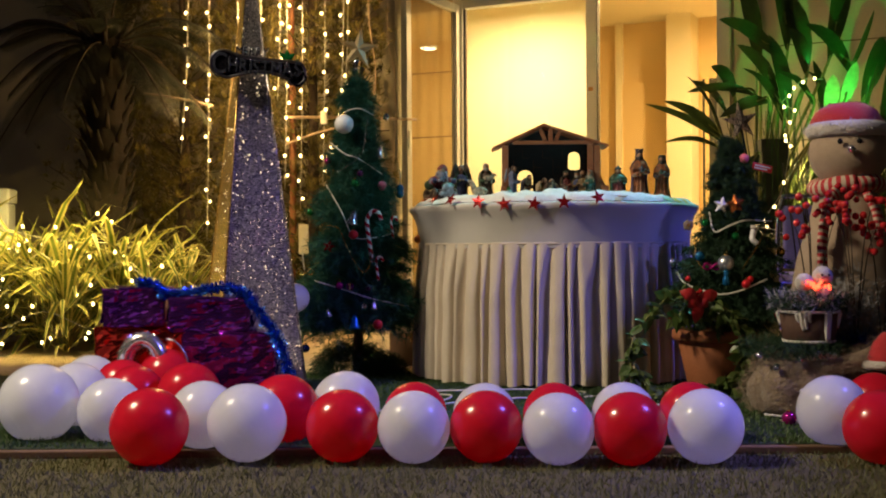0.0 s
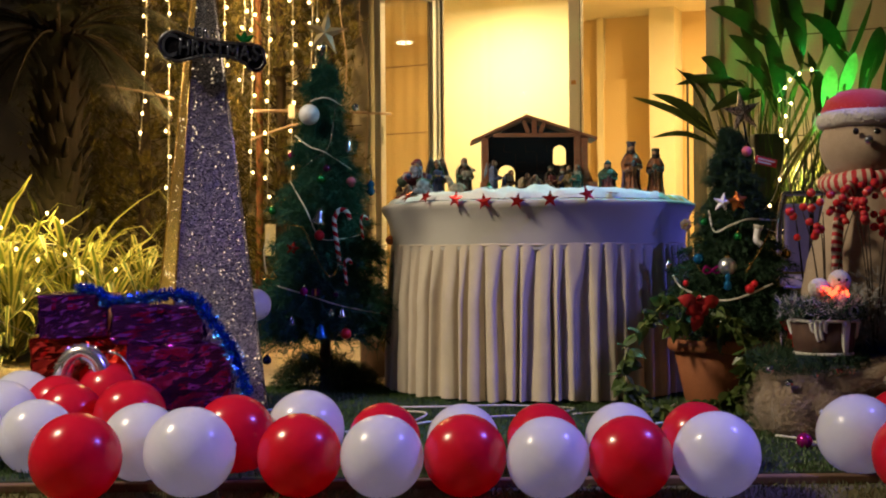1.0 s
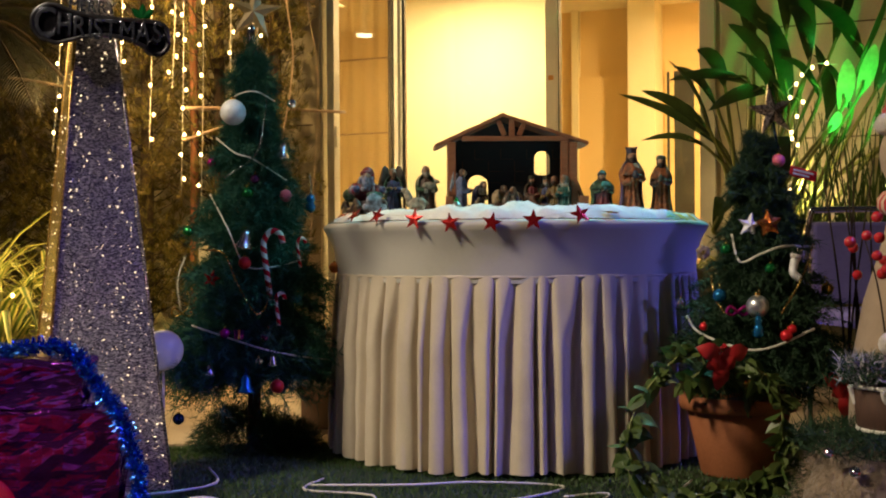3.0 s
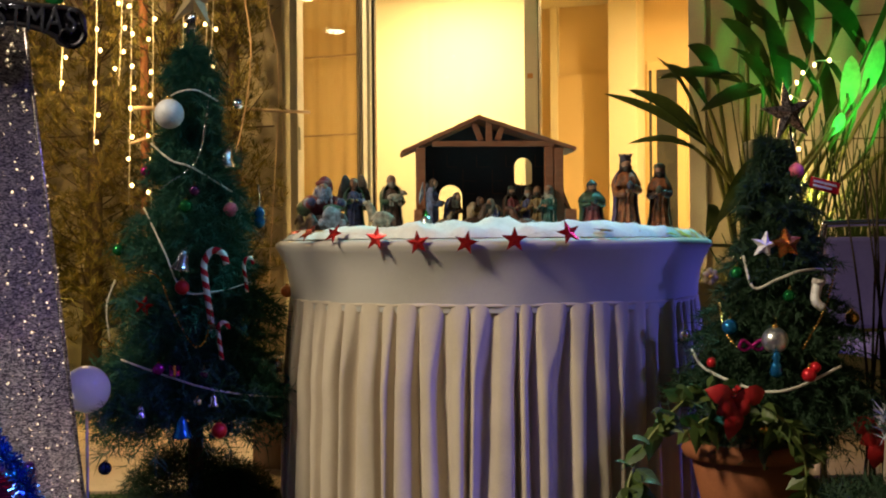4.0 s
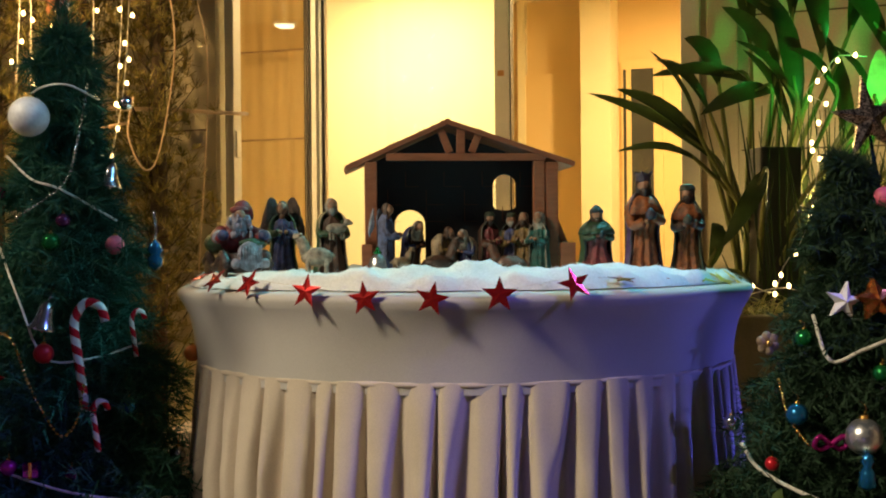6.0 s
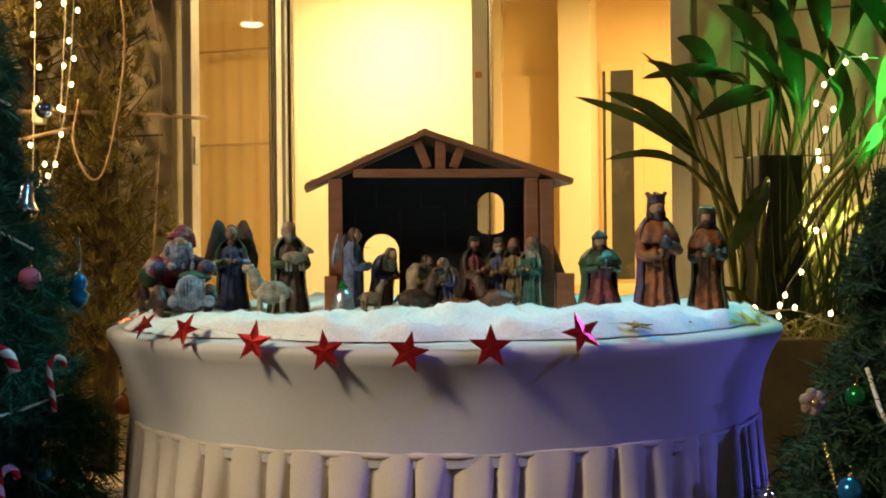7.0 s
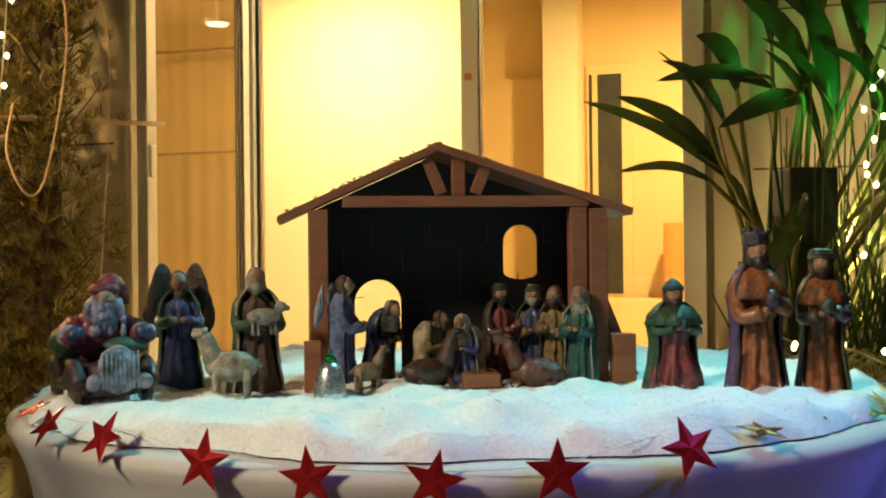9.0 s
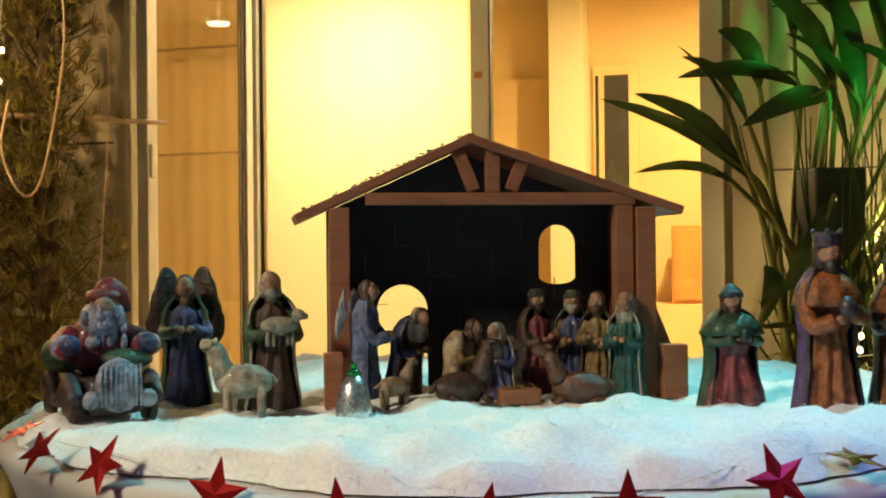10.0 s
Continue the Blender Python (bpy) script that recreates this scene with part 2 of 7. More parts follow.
# near-black fronds: the dim light on the palm is put into the colour
PALM_LEAF_DIM = leafy("dim_palm_leaf", (0.007, 0.010, 0.004), (0.015, 0.018, 0.007), None, 0.6, 0.05)
SPIDER = leafy("striped_leaf", (0.10, 0.16, 0.025), (0.17, 0.22, 0.045), (0.62, 0.56, 0.20), 0.4, 0.3)
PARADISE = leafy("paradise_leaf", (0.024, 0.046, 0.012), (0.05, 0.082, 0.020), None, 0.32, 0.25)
# lit copy of the paradise leaf: green light put into a lighter colour
PARADISE_LIT = leafy("lit_leaf", (0.42, 0.62, 0.3), (0.52, 0.72, 0.36), None, 0.35, 0.4)
STEM = surface("plant_stem", (0.16, 0.19, 0.05), (0.24, 0.26, 0.08), 8, 0.5, 0.1)
IVY = leafy("ivy_leaf", (0.055, 0.10, 0.022), (0.14, 0.18, 0.05), None, 0.4, 0.2)
POINSETTIA = leafy("red_petal", (0.45, 0.012, 0.016), (0.6, 0.03, 0.03), None, 0.5, 0.2)
TERRACOTTA = surface("terracotta", (0.28, 0.09, 0.032), (0.36, 0.125, 0.048), 9, 0.75, 0.25)
CABLE = surface("white_cable", (0.60, 0.58, 0.50), (0.7, 0.68, 0.6), 30, 0.5, 0.05)
SILVER_BEAD = surface("silver_bead", (0.7, 0.7, 0.72), (0.85, 0.85, 0.86), 20, 0.18, 0.0, 1.0)
GOLD = surface("gold_metal", (0.75, 0.45, 0.11), (0.9, 0.6, 0.2), 20, 0.25, 0.0, 1.0)
CHROME = surface("chrome", (0.75, 0.76, 0.78), (0.85, 0.85, 0.86), 20, 0.1, 0.0, 1.0)
FABRIC = surface("burlap_cream", (0.34, 0.25, 0.175), (0.43, 0.32, 0.23), 10, 0.9, 0.5, fine=260, sheen=0.2)
HAT_RED = surface("red_felt", (0.40, 0.012, 0.02), (0.52, 0.025, 0.03), 10, 0.9, 0.5, sheen=0.4)
FUR = surface("white_fur", (0.55, 0.50, 0.46), (0.72, 0.67, 0.62), 40, 0.95, 1.0, fine=120, sheen=0.5, depth=0.01)
BLACK = surface("black_bead", (0.012, 0.012, 0.012), (0.02, 0.02, 0.02), 20, 0.2, 0.0)
SCARF = stripes("striped_scarf", (0.42, 0.02, 0.03), (0.56, 0.44, 0.34), 0.14, "Y")
CANE_MAT = stripes("candy_stripes", (0.60, 0.015, 0.03), (0.8, 0.78, 0.74), 0.18, "DIAGONAL", 0.25)
BERRY = surface("red_berry", (0.42, 0.012, 0.016), (0.55, 0.03, 0.03), 20, 0.18, 0.0, coat=0.5)
FROST = surface("frosted_twig", (0.22, 0.22, 0.23), (0.42, 0.42, 0.43), 40, 0.9, 0.6)
BROWN_TUB = surface("brown_tub", (0.07, 0.035, 0.025), (0.11, 0.055, 0.035), 14, 0.7, 0.4, stretch=(6, 6, 1))
CARD = surface("brown_carton", (0.16, 0.09, 0.045), (0.22, 0.13, 0.07), 6, 0.85, 0.2)
PURPLE_SEAT = surface("blue_seat", (0.16, 0.13, 0.36), (0.20, 0.17, 0.42), 9, 0.7, 0.2)
DARK_BOX = surface("dark_metal_box", (0.022, 0.024, 0.022), (0.04, 0.04, 0.036), 9, 0.5, 0.1)
BULB = glow("warm_bulb", (1.0, 0.70, 0.30), 9.0)
BULB_GLINT = glow("warm_led_and_glint", (1.0, 0.76, 0.45), 3.0)
RED_LED = glow("red_led", (1.0, 0.06, 0.02), 6.0)
CEILING_GLOW = glow("ceiling_lamp_glow", (1.0, 0.86, 0.6), 10.0)


def bauble_mat(name, colour, rough=0.18, metal=0.7):
    return surface(name, colour, tuple(min(1, c * 1.25) for c in colour), 30, rough, 0.03, metal)


BAUBLE = {
    "magenta": bauble_mat("magenta_gloss", (0.45, 0.02, 0.22)),
    "green": bauble_mat("green_gloss", (0.015, 0.20, 0.05)),
    "pink": bauble_mat("pink_matt", (0.62, 0.12, 0.20), 0.55, 0.0),
    "purple": bauble_mat("purple_gloss", (0.12, 0.03, 0.12)),
    "red": bauble_mat("red_gloss", (0.55, 0.015, 0.025), 0.3, 0.3),
    "silver": bauble_mat("silver_gloss", (0.75, 0.75, 0.78), 0.12, 1.0),
    "blue": bauble_mat("blue_gloss", (0.02, 0.18, 0.42)),
    "orange": bauble_mat("orange_matt", (0.62, 0.17, 0.03), 0.5, 0.0),
    "dark_blue": bauble_mat("dark_blue_gloss", (0.012, 0.04, 0.10)),
    "gold": bauble_mat("gold_gloss", (0.7, 0.42, 0.10), 0.2, 1.0),
    "white": bauble_mat("white_glitter", (0.72, 0.72, 0.74), 0.6, 0.2),
    "bell_facets": glitter("bell_facets", (0.4, 0.42, 0.45), (0.95, 0.95, 0.95), 380.0, 0.7),
    "disco": glitter("mirror_facets", (0.5, 0.55, 0.6), (0.95, 0.95, 0.95), 90.0, 0.6),
}


# ---- mesh helpers ----
def quick(name, verts, faces, uvs=None):
    me = bpy.data.meshes.new(name)
    me.from_pydata(verts, [], faces)
    if uvs:
        layer = me.uv_layers.new()
        flat = [c for uv in uvs for c in uv]
        layer.data.foreach_set("uv", flat)
    return me


def place_mesh(name, me, material, parent=None, label="", smooth=False, m=None):
    for k in material if isinstance(material, (list, tuple)) else [material]:
        me.materials.append(k)
    if smooth:
        me.polygons.foreach_set("use_smooth", [True] * len(me.polygons))
    ob = new(name, me)
    if parent:
        ob.parent = parent
    if m is not None:
        ob.matrix_basis = m
    if label:
        ob["label"] = label
    return ob


def part(name, bm, material, parent=None, label="", smooth=False, m=None):
    """Links a bmesh as ONE mesh object under a thing or under a part."""
    me = bpy.data.meshes.new(name)
    bm.to_mesh(me)
    bm.free()
    return place_mesh(name, me, material, parent, label, smooth, m)


def thing(name, m, label, category, group="", kind=""):
    ob = new(name)
    ob.matrix_basis = m
    return tagged(ob, label, category, group, kind)


def box(bm, x0, x1, y0, y1, z0, z1, bevel=0.0, m=None, slot=0):
    before = set(bm.faces)
    r = bmesh.ops.create_cube(bm, size=1, matrix=Matrix.LocRotScale(((x0 + x1) / 2, (y0 + y1) / 2, (z0 + z1) / 2), None, (x1 - x0, y1 - y0, z1 - z0)))
    if bevel:
        vs = set(r["verts"])
        es = [e for e in bm.edges if e.verts[0] in vs and e.verts[1] in vs]
        bmesh.ops.bevel(bm, geom=es, offset=bevel, segments=2, affect="EDGES", profile=0.6)
    made = [f for f in bm.faces if f not in before]
    if m is not None:
        bmesh.ops.transform(bm, matrix=m, verts=list({v for f in made for v in f.verts}))
    for f in made:
        f.material_index = slot
    return made


def boxed(*a, **k):
    bm = bmesh.new()
    box(bm, *a, **k)
    return bm


def ball(bm, x, y, z, rx, ry=None, rz=None, seg=16, rings=10, slot=0, m=None):
    ry, rz = ry or rx, rz or rx
    before = len(bm.faces)
    t = Matrix.LocRotScale((x, y, z), None, (rx, ry, rz))
    bmesh.ops.create_uvsphere(bm, u_segments=seg, v_segments=rings, radius=1, matrix=(m @ t) if m is not None else t)
    bm.faces.ensure_lookup_table()
    for f in bm.faces[before:]:
        f.material_index, f.smooth = slot, True


def lathe(bm, profile, seg=24, wave=None, slot=0, m=None, cap=True):
    """Turns (radius, z) pairs round the z axis; wave(angle, row) scales the radius."""
    rows = []
    for i, (r, z) in enumerate(profile):
        row = []
        for k in range(seg):
            a = 2 * math.pi * k / seg
            s = r * (wave(a, i) if wave else 1)
            co = Vector((s * math.cos(a), s * math.sin(a), z))
            row.append(bm.verts.new(m @ co if m is not None else co))
        rows.append(row)
    for r0, r1 in zip(rows, rows[1:]):
        for k in range(seg):
            f = bm.faces.new((r0[k], r0[(k + 1) % seg], r1[(k + 1) % seg], r1[k]))
            f.material_index, f.smooth = slot, True
    if cap:
        for row, flip in ((rows[0], True), (rows[-1], False)):
            f = bm.faces.new(list(reversed(row)) if flip else row)
            f.material_index = slot


def smooth_line(points, steps=6):
    """A gliding line through the points."""
    p = [Vector(q) for q in points]
    p = [2 * p[0] - p[1]] + p + [2 * p[-1] - p[-2]]
    out = []
    for i in range(1, len(p) - 2):
        for s in range(steps):
            t = s / steps
            a, b, c, d = p[i - 1], p[i], p[i + 1], p[i + 2]
            out.append(0.5 * (2 * b + (c - a) * t + (2 * a - 5 * b + 4 * c - d) * t * t + (3 * b - a - 3 * c + d) * t ** 3))
    out.append(p[-2])
    return out


def tube(bm, points, r, seg=6, slot=0, r_end=None, steps=5, uv=False, squash=1.0):
    pts = smooth_line(points, steps) if len(points) > 2 else [Vector(q) for q in points]
    rows, n = [], len(pts)
    layer = bm.loops.layers.uv.verify() if uv else None
    side = None
    for i, p in enumerate(pts):
        d = (pts[min(i + 1, n - 1)] - pts[max(i - 1, 0)]).normalized()
        if side is None:
            side = d.orthogonal().normalized()
        side = (side - d * side.dot(d)).normalized()
        up = d.cross(side)
        rr = r + ((r_end if r_end is not None else r) - r) * i / max(1, n - 1)
        rows.append([bm.verts.new(p + (side * math.cos(2 * math.pi * k / seg) + up * math.sin(2 * math.pi * k / seg) * squash) * rr) for k in range(seg)])
    run = 0.0
    for i in range(n - 1):
        step = (pts[i + 1] - pts[i]).length
        for k in range(seg):
            f = bm.faces.new((rows[i][k], rows[i][(k + 1) % seg], rows[i + 1][(k + 1) % seg], rows[i + 1][k]))
            f.material_index, f.smooth = slot, True
            if layer:
                for loop, (u, v) in zip(f.loops, ((k / seg, run), ((k + 1) / seg, run), ((k + 1) / seg, run + step), (k / seg, run + step))):
                    loop[layer].uv = (u * 3.5, v * 100)
        run += step
    for row, flip in ((rows[0], True), (rows[-1], False)):
        f = bm.faces.new(list(reversed(row)) if flip else row)
        f.material_index = slot


def tubed(*a, **k):
    bm = bmesh.new()
    tube(bm, *a, **k)
    return bm


def star_bm(r, thick, points=5, inner=0.42, puff=0.0):
    bm = bmesh.new()
    ring = []
    for k in range(points * 2):
        a = math.pi / 2 + math.pi * k / points
        s = r if k % 2 == 0 else r * inner
        ring.append((s * math.cos(a), s * math.sin(a)))
    front = [bm.verts.new((x, -thick / 2, z)) for x, z in ring]
    back = [bm.verts.new((x, thick / 2, z)) for x, z in ring]
    cf, cb = bm.verts.new((0, -thick / 2 - puff, 0)), bm.verts.new((0, thick / 2 + puff, 0))
    n = len(ring)
    for k in range(n):
        j = (k + 1) % n
        bm.faces.new((front[k], front[j], cf))
        bm.faces.new((back[j], back[k], cb))
        bm.faces.new((front[j], front[k], back[k], back[j]))
    bmesh.ops.recalc_face_normals(bm, faces=bm.faces)
    return bm


class Blades:
    """Collects leaves, needles and blades of many verts for one quick mesh."""

    def __init__(self):
        self.v, self.f, self.uv = [], [], []

    def blade(self, points, widths, side, fold=0.0):
        """A leaf along points, with a width at each, folded along its midrib."""
        base, n = len(self.v), len(points)
        for i, (p, w) in enumerate(zip(points, widths)):
            d = points[min(i + 1, n - 1)] - points[max(i - 1, 0)]
            s = side - d * (side.dot(d) / max(1e-9, d.dot(d)))
            s = s.normalized() if s.length > 1e-6 else Vector((1, 0, 0))
            up = s.cross(d).normalized() if d.length > 1e-9 else Vector((0, 0, 1))
            self.v += [tuple(p - s * w / 2 + up * fold * w), tuple(p), tuple(p + s * w / 2 + up * fold * w)]
        for i in range(n - 1):
            a = base + 3 * i
            for c in (0, 1):
                self.f.append((a + c, a + c + 1, a + c + 4, a + c + 3))
                u0, u1, v0, v1 = c / 2, c / 2 + 0.5, i / (n - 1), (i + 1) / (n - 1)
                self.uv += [(u0, v0), (u1, v0), (u1, v1), (u0, v1)]

    def needle(self, p, d, w):
        base = len(self.v)
        s = d.orthogonal().normalized() * w / 2
        if random.random() < 0.5:
            s = d.normalized().cross(s)
        self.v += [tuple(p - s), tuple(p + s), tuple(p + d)]
        self.f.append((base, base + 1, base + 2))
        self.uv += [(0, 0), (1, 0), (0.5, 1)]

    def card(self, p, d, side, w):
        base = len(self.v)
        s = side.normalized() * w / 2
        self.v += [tuple(p), tuple(p + d * 0.5 - s), tuple(p + d), tuple(p + d * 0.5 + s)]
        self.f.append((base, base + 1, base + 2, base + 3))
        self.uv += [(0.5, 0), (0, 0.5), (0.5, 1), (1, 0.5)]

    def mesh(self, name):
        return quick(name, self.v, self.f, self.uv)


def rnd(a, b):
    return random.uniform(a, b)


def unit():
    while True:
        v = Vector((rnd(-1, 1), rnd(-1, 1), rnd(-1, 1)))
        if 0.1 < v.length < 1:
            return v.normalized()


# ---- ground, terrace and building ----
bm = bmesh.new()
bmesh.ops.create_grid(bm, x_segments=2, y_segments=2, size=300)
tagged(part("ground", bm, LAWN), "dark trampled lawn of dry grass and soil", "ground", kind="structure")

terrace = tagged(part("pavement", boxed(-9, 9, 5.05, 9.4, -0.05, 0.004), EARTH), "tan paved terrace in front of the glazed wall", "pavement", kind="structure")
SLAB = boxed(-0.297, 0.297, -0.297, 0.297, 0, 0.016, bevel=0.004)
slab_mesh = bpy.data.meshes.new("slab")
SLAB.to_mesh(slab_mesh)
SLAB.free()
slab_mesh.materials.append(PAVING)

# raised mat of artificial turf under the display
mat_piece = tagged(part("turf_mat", boxed(-2.4, 2.6, 3.16, 5.02, 0.0, 0.022, bevel=0.006), TURF_BACK), "green artificial turf mat under the display", "turf mat", kind="structure")
part("mat_edge", boxed(-2.4, 2.6, 3.12, 3.156, 0.0, 0.02, bevel=0.004), EARTH, mat_piece, "brown mat edging")


def wall_piece(name, label, material, boxes, bevel=0.0):
    bm = bmesh.new()
    for b in boxes:
        box(bm, *b, bevel=bevel)
    ob = part(name, bm, material, m=B)
    return tagged(ob, label, "wall", kind="structure")


wall_piece("wall_left", "cream rendered wall beside the glass door", WALL, [(-5.5, -1.075, -0.95, -0.80, 0, 3.4), (-1.075, -1.045, -0.95, -0.91, 0, 3.4), (-1.075, -1.02, -0.91, 0.2, 2.39, 3.4)])
wall_piece("wall_head", "cream rendered wall above the glazing", WALL, [(-1.04, 0.97, 0, 0.2, 2.39, 3.4)])
wall_piece("wall_right", "cream rendered wall behind the big-leaved plants", WALL, [(0.97, 6.0, 0, 0.2, 0, 3.4)])
wall_piece("pilaster", "cream pilaster beside the glazing", WALL, [(1.0, 1.14, -0.05, -0.002, 0, 3.4), (2.05, 2.35, -0.09, -0.002, 0, 3.4)], 0.006)
for zz in (0.62, 1.24, 1.86, 2.48):
    wall_piece("wall_joint", "shallow joint line on the cream wall", WALL_DARK, [(1.15, 2.04, -0.004, 0.01, zz, zz + 0.007)])
    wall_piece("wall_joint", "shallow joint line on the cream wall", WALL_DARK, [(-3.6, -1.09, -0.954, -0.94, zz + 0.1, zz + 0.108)])

# the hall indoors
wall_piece("hall_floor", "pale hall floor", ROOM, [(-5.5, -1.05, -0.8, 0.2, -0.02, 0.03), (-5.5, 6, 0.2, 7, -0.02, 0.03)])
wall_piece("hall_ceiling", "cream hall ceiling", ROOM, [(-5.5, -1.05, -0.8, 0.2, 3.0, 3.1), (-5.5, 6, 0.2, 7, 3.0, 3.1)])
wall_piece("hall_partition", "bright cream plaster partition indoors", ROOM, [(-3.6, -0.47, 1.6, 1.72, 0.03, 3.0)])
wall_piece("hall_wall_back", "tan hall wall", ROOM_TAN, [(-5.5, 6, 4.6, 4.75, 0.03, 3.0)])
wall_piece("hall_wall_side", "cream hall side wall", ROOM, [(3.6, 3.75, 0.2, 4.6, 0.03, 3.0)])
wall_piece("hall_wall_end", "cream hall end wall", ROOM, [(-5.5, -5.35, -0.8, 4.6, 0.03, 3.0)])
wall_piece("hall_column", "cream hall column", ROOM, [(-0.53, -0.27, 4.25, 4.6, 0.03, 3.0), (-1.16, -1.09, 4.52, 4.6, 0.03, 3.0)])
wall_piece("wall_panel", "orange-tan lower wall panel", ROOM_TAN, [(-1.09, -0.53, 4.54, 4.6, 0.03, 2.34)])
wall_piece("baseboard", "tan ledge along the hall wall", ROOM_TAN, [(-0.6, 3.4, 3.9, 4.52, 0.03, 0.56)])
hall_door = thing("door_2", B @ pose(-0.12, 4.595, 0.56), "hall door with a dark glass panel and cream frame", "door", kind="structure")
part("door_frame", boxed(-0.12, 0.24, -0.03, 0.0, 0.0, 1.86, bevel=0.004), ROOM_TAN, hall_door)
part("glass_panel", boxed(-0.10, -0.075, -0.036, -0.03, 0.03, 1.78), DARK_BOX, hall_door, "dark glass panel")
part("glass_panel", boxed(-0.03, 0.16, -0.036, -0.03, 0.03, 1.78), DARK_BOX, hall_door, "dark glass panel")
counter = thing("cabinet", B @ pose(0.45, 4.25, 0.56), "orange wooden cabinet on the hall ledge", "cabinet")
part("body", boxed(-0.05, 0.6, -0.15, 0.15, 0.0, 0.58, bevel=0.008), ORANGE_WOOD, counter)
part("door", boxed(-0.03, 0.58, -0.165, -0.152, 0.03, 0.55, bevel=0.004), ORANGE_WOOD, counter)
for cx, cy in ((0.65, 2.9), (1.9, 2.9)):
    light = thing("pendant_light", B @ pose(cx, cy, 2.62), "round warm pendant light hanging in the hall", "pendant light", "hall lights")
    part("stem", tubed([(0, 0, 0.0), (0, 0, 0.38)], 0.006, 6), FRAME_WHITE, light)
    bm = bmesh.new()
    lathe(bm, [(0.10, 0.0), (0.11, -0.012), (0.085, -0.016)], 20)
    part("ring", bm, FRAME_WHITE, light)
    bm = bmesh.new()
    lathe(bm, [(0.083, -0.017), (0.07, -0.03), (0.03, -0.036)], 20)
    part("diffuser", bm, CEILING_GLOW, light)

curtain_v, curtain_f = [], []
for k in range(161):
    x = -3.3 + 2.17 * k / 160
    y = 0.42 + 0.008 * math.sin(k * 0.9) + 0.008 * math.sin(k * 0.37)
    curtain_v += [(x, y, 0.04), (x, y, 2.6)]
    if k:
        curtain_f.append((2 * k - 2, 2 * k, 2 * k + 1, 2 * k - 1))
curtain = place_mesh("curtain", quick("curtain", curtain_v, curtain_f), surface("tan_curtain", (0.46, 0.32, 0.145), (0.50, 0.35, 0.165), 2.0, 0.85, 0.05), smooth=True, m=B)
tagged(curtain, "tan pleated curtain behind the side glass", "curtain")
for zz in (1.42, 1.92):
    wall_piece("curtain_rail", "dark horizontal rail across the curtain", CARD, [(-3.3, -1.14, 0.37, 0.385, zz, zz + 0.012)])

# the glazed wall
glazing = thing("window_1", B, "white aluminium shopfront glazing with clear panes", "window", kind="structure")
for x0, x1, nm in ((-1.04, -0.965, "jamb"), (-0.022, 0.052, "mullion"), (0.882, 0.968, "jamb")):
    part(nm, boxed(x0, x1, -0.04, 0.06, 0.0, 2.39, bevel=0.005), FRAME_WHITE, glazing)
part("gasket", boxed(-0.965, -0.95, -0.01, 0.02, 0.1, 2.31), FRAME_DARK, glazing)
part("gasket", boxed(0.052, 0.058, -0.03, 0.03, 0.1, 2.31), FRAME_DARK, glazing)
part("head_rail", boxed(-0.963, -0.024, -0.035, 0.055, 2.31, 2.386, bevel=0.005), FRAME_WHITE, glazing)
part("head_rail", boxed(0.054, 0.88, -0.035, 0.055, 2.31, 2.386, bevel=0.005), FRAME_WHITE, glazing)
part("bottom_rail", boxed(-0.963, -0.024, -0.035, 0.055, 0.0, 0.10, bevel=0.005), FRAME_WHITE, glazing)
part("bottom_rail", boxed(0.054, 0.88, -0.035, 0.055, 0.0, 0.10, bevel=0.005), FRAME_WHITE, glazing)
for x0, x1 in ((-0.948, -0.024), (0.06, 0.88)):
    pane = part("pane", boxed(x0, x1, 0.002, 0.008, 0.10, 2.31), PANE, glazing)
    pane.visible_shadow = False
part("latch_plate", boxed(-0.004, 0.028, -0.046, -0.041, 1.645, 1.672, bevel=0.001), ORANGE_WOOD, glazing, "small red-brown latch plate")

door_leaf = thing("door_1", B @ pose(-1.0, -0.05, 0.0, 0, 0, -90), "glass door in a white aluminium frame, standing open", "door", kind="structure")
part("stile", boxed(0.0, 0.06, -0.022, 0.022, 0.02, 2.33, bevel=0.004), FRAME_WHITE, door_leaf)
part("stile", boxed(0.79, 0.86, -0.022, 0.022, 0.02, 2.33, bevel=0.004), FRAME_WHITE, door_leaf)
part("top_rail", boxed(0.062, 0.788, -0.02, 0.02, 2.27, 2.33, bevel=0.004), FRAME_WHITE, door_leaf)
part("bottom_rail", boxed(0.062, 0.788, -0.02, 0.02, 0.02, 0.14, bevel=0.004), FRAME_WHITE, door_leaf)
part("gasket", boxed(0.062, 0.082, -0.012, 0.012, 0.14, 2.27), FRAME_DARK, door_leaf)
pane = part("pane", boxed(0.084, 0.788, -0.003, 0.003, 0.14, 2.27), PANE, door_leaf)
pane.visible_shadow = False
part("lock_case", boxed(0.808, 0.845, -0.029, 0.029, 1.22, 1.34, bevel=0.006), FRAME_WHITE, door_leaf, "pale lock case")

# planter with low walls under the big-leaved plants, and the dark garden wall at the back
bm = bmesh.new()
box(bm, 1.35, 4.2, 6.35, 6.47, 0, 0.56, bevel=0.01)
box(bm, 1.35, 1.47, 6.47, 7.75, 0, 0.56, bevel=0.01)
planter = tagged(part("planter_wall", bm, PLANTER), "low olive-brown planter wall under the leafy plants", "planter", kind="structure")
tagged(part("planter_soil", boxed(1.48, 4.2, 6.48, 7.9, 0.3, 0.5), EARTH), "brown soil in the planter", "soil", kind="structure")
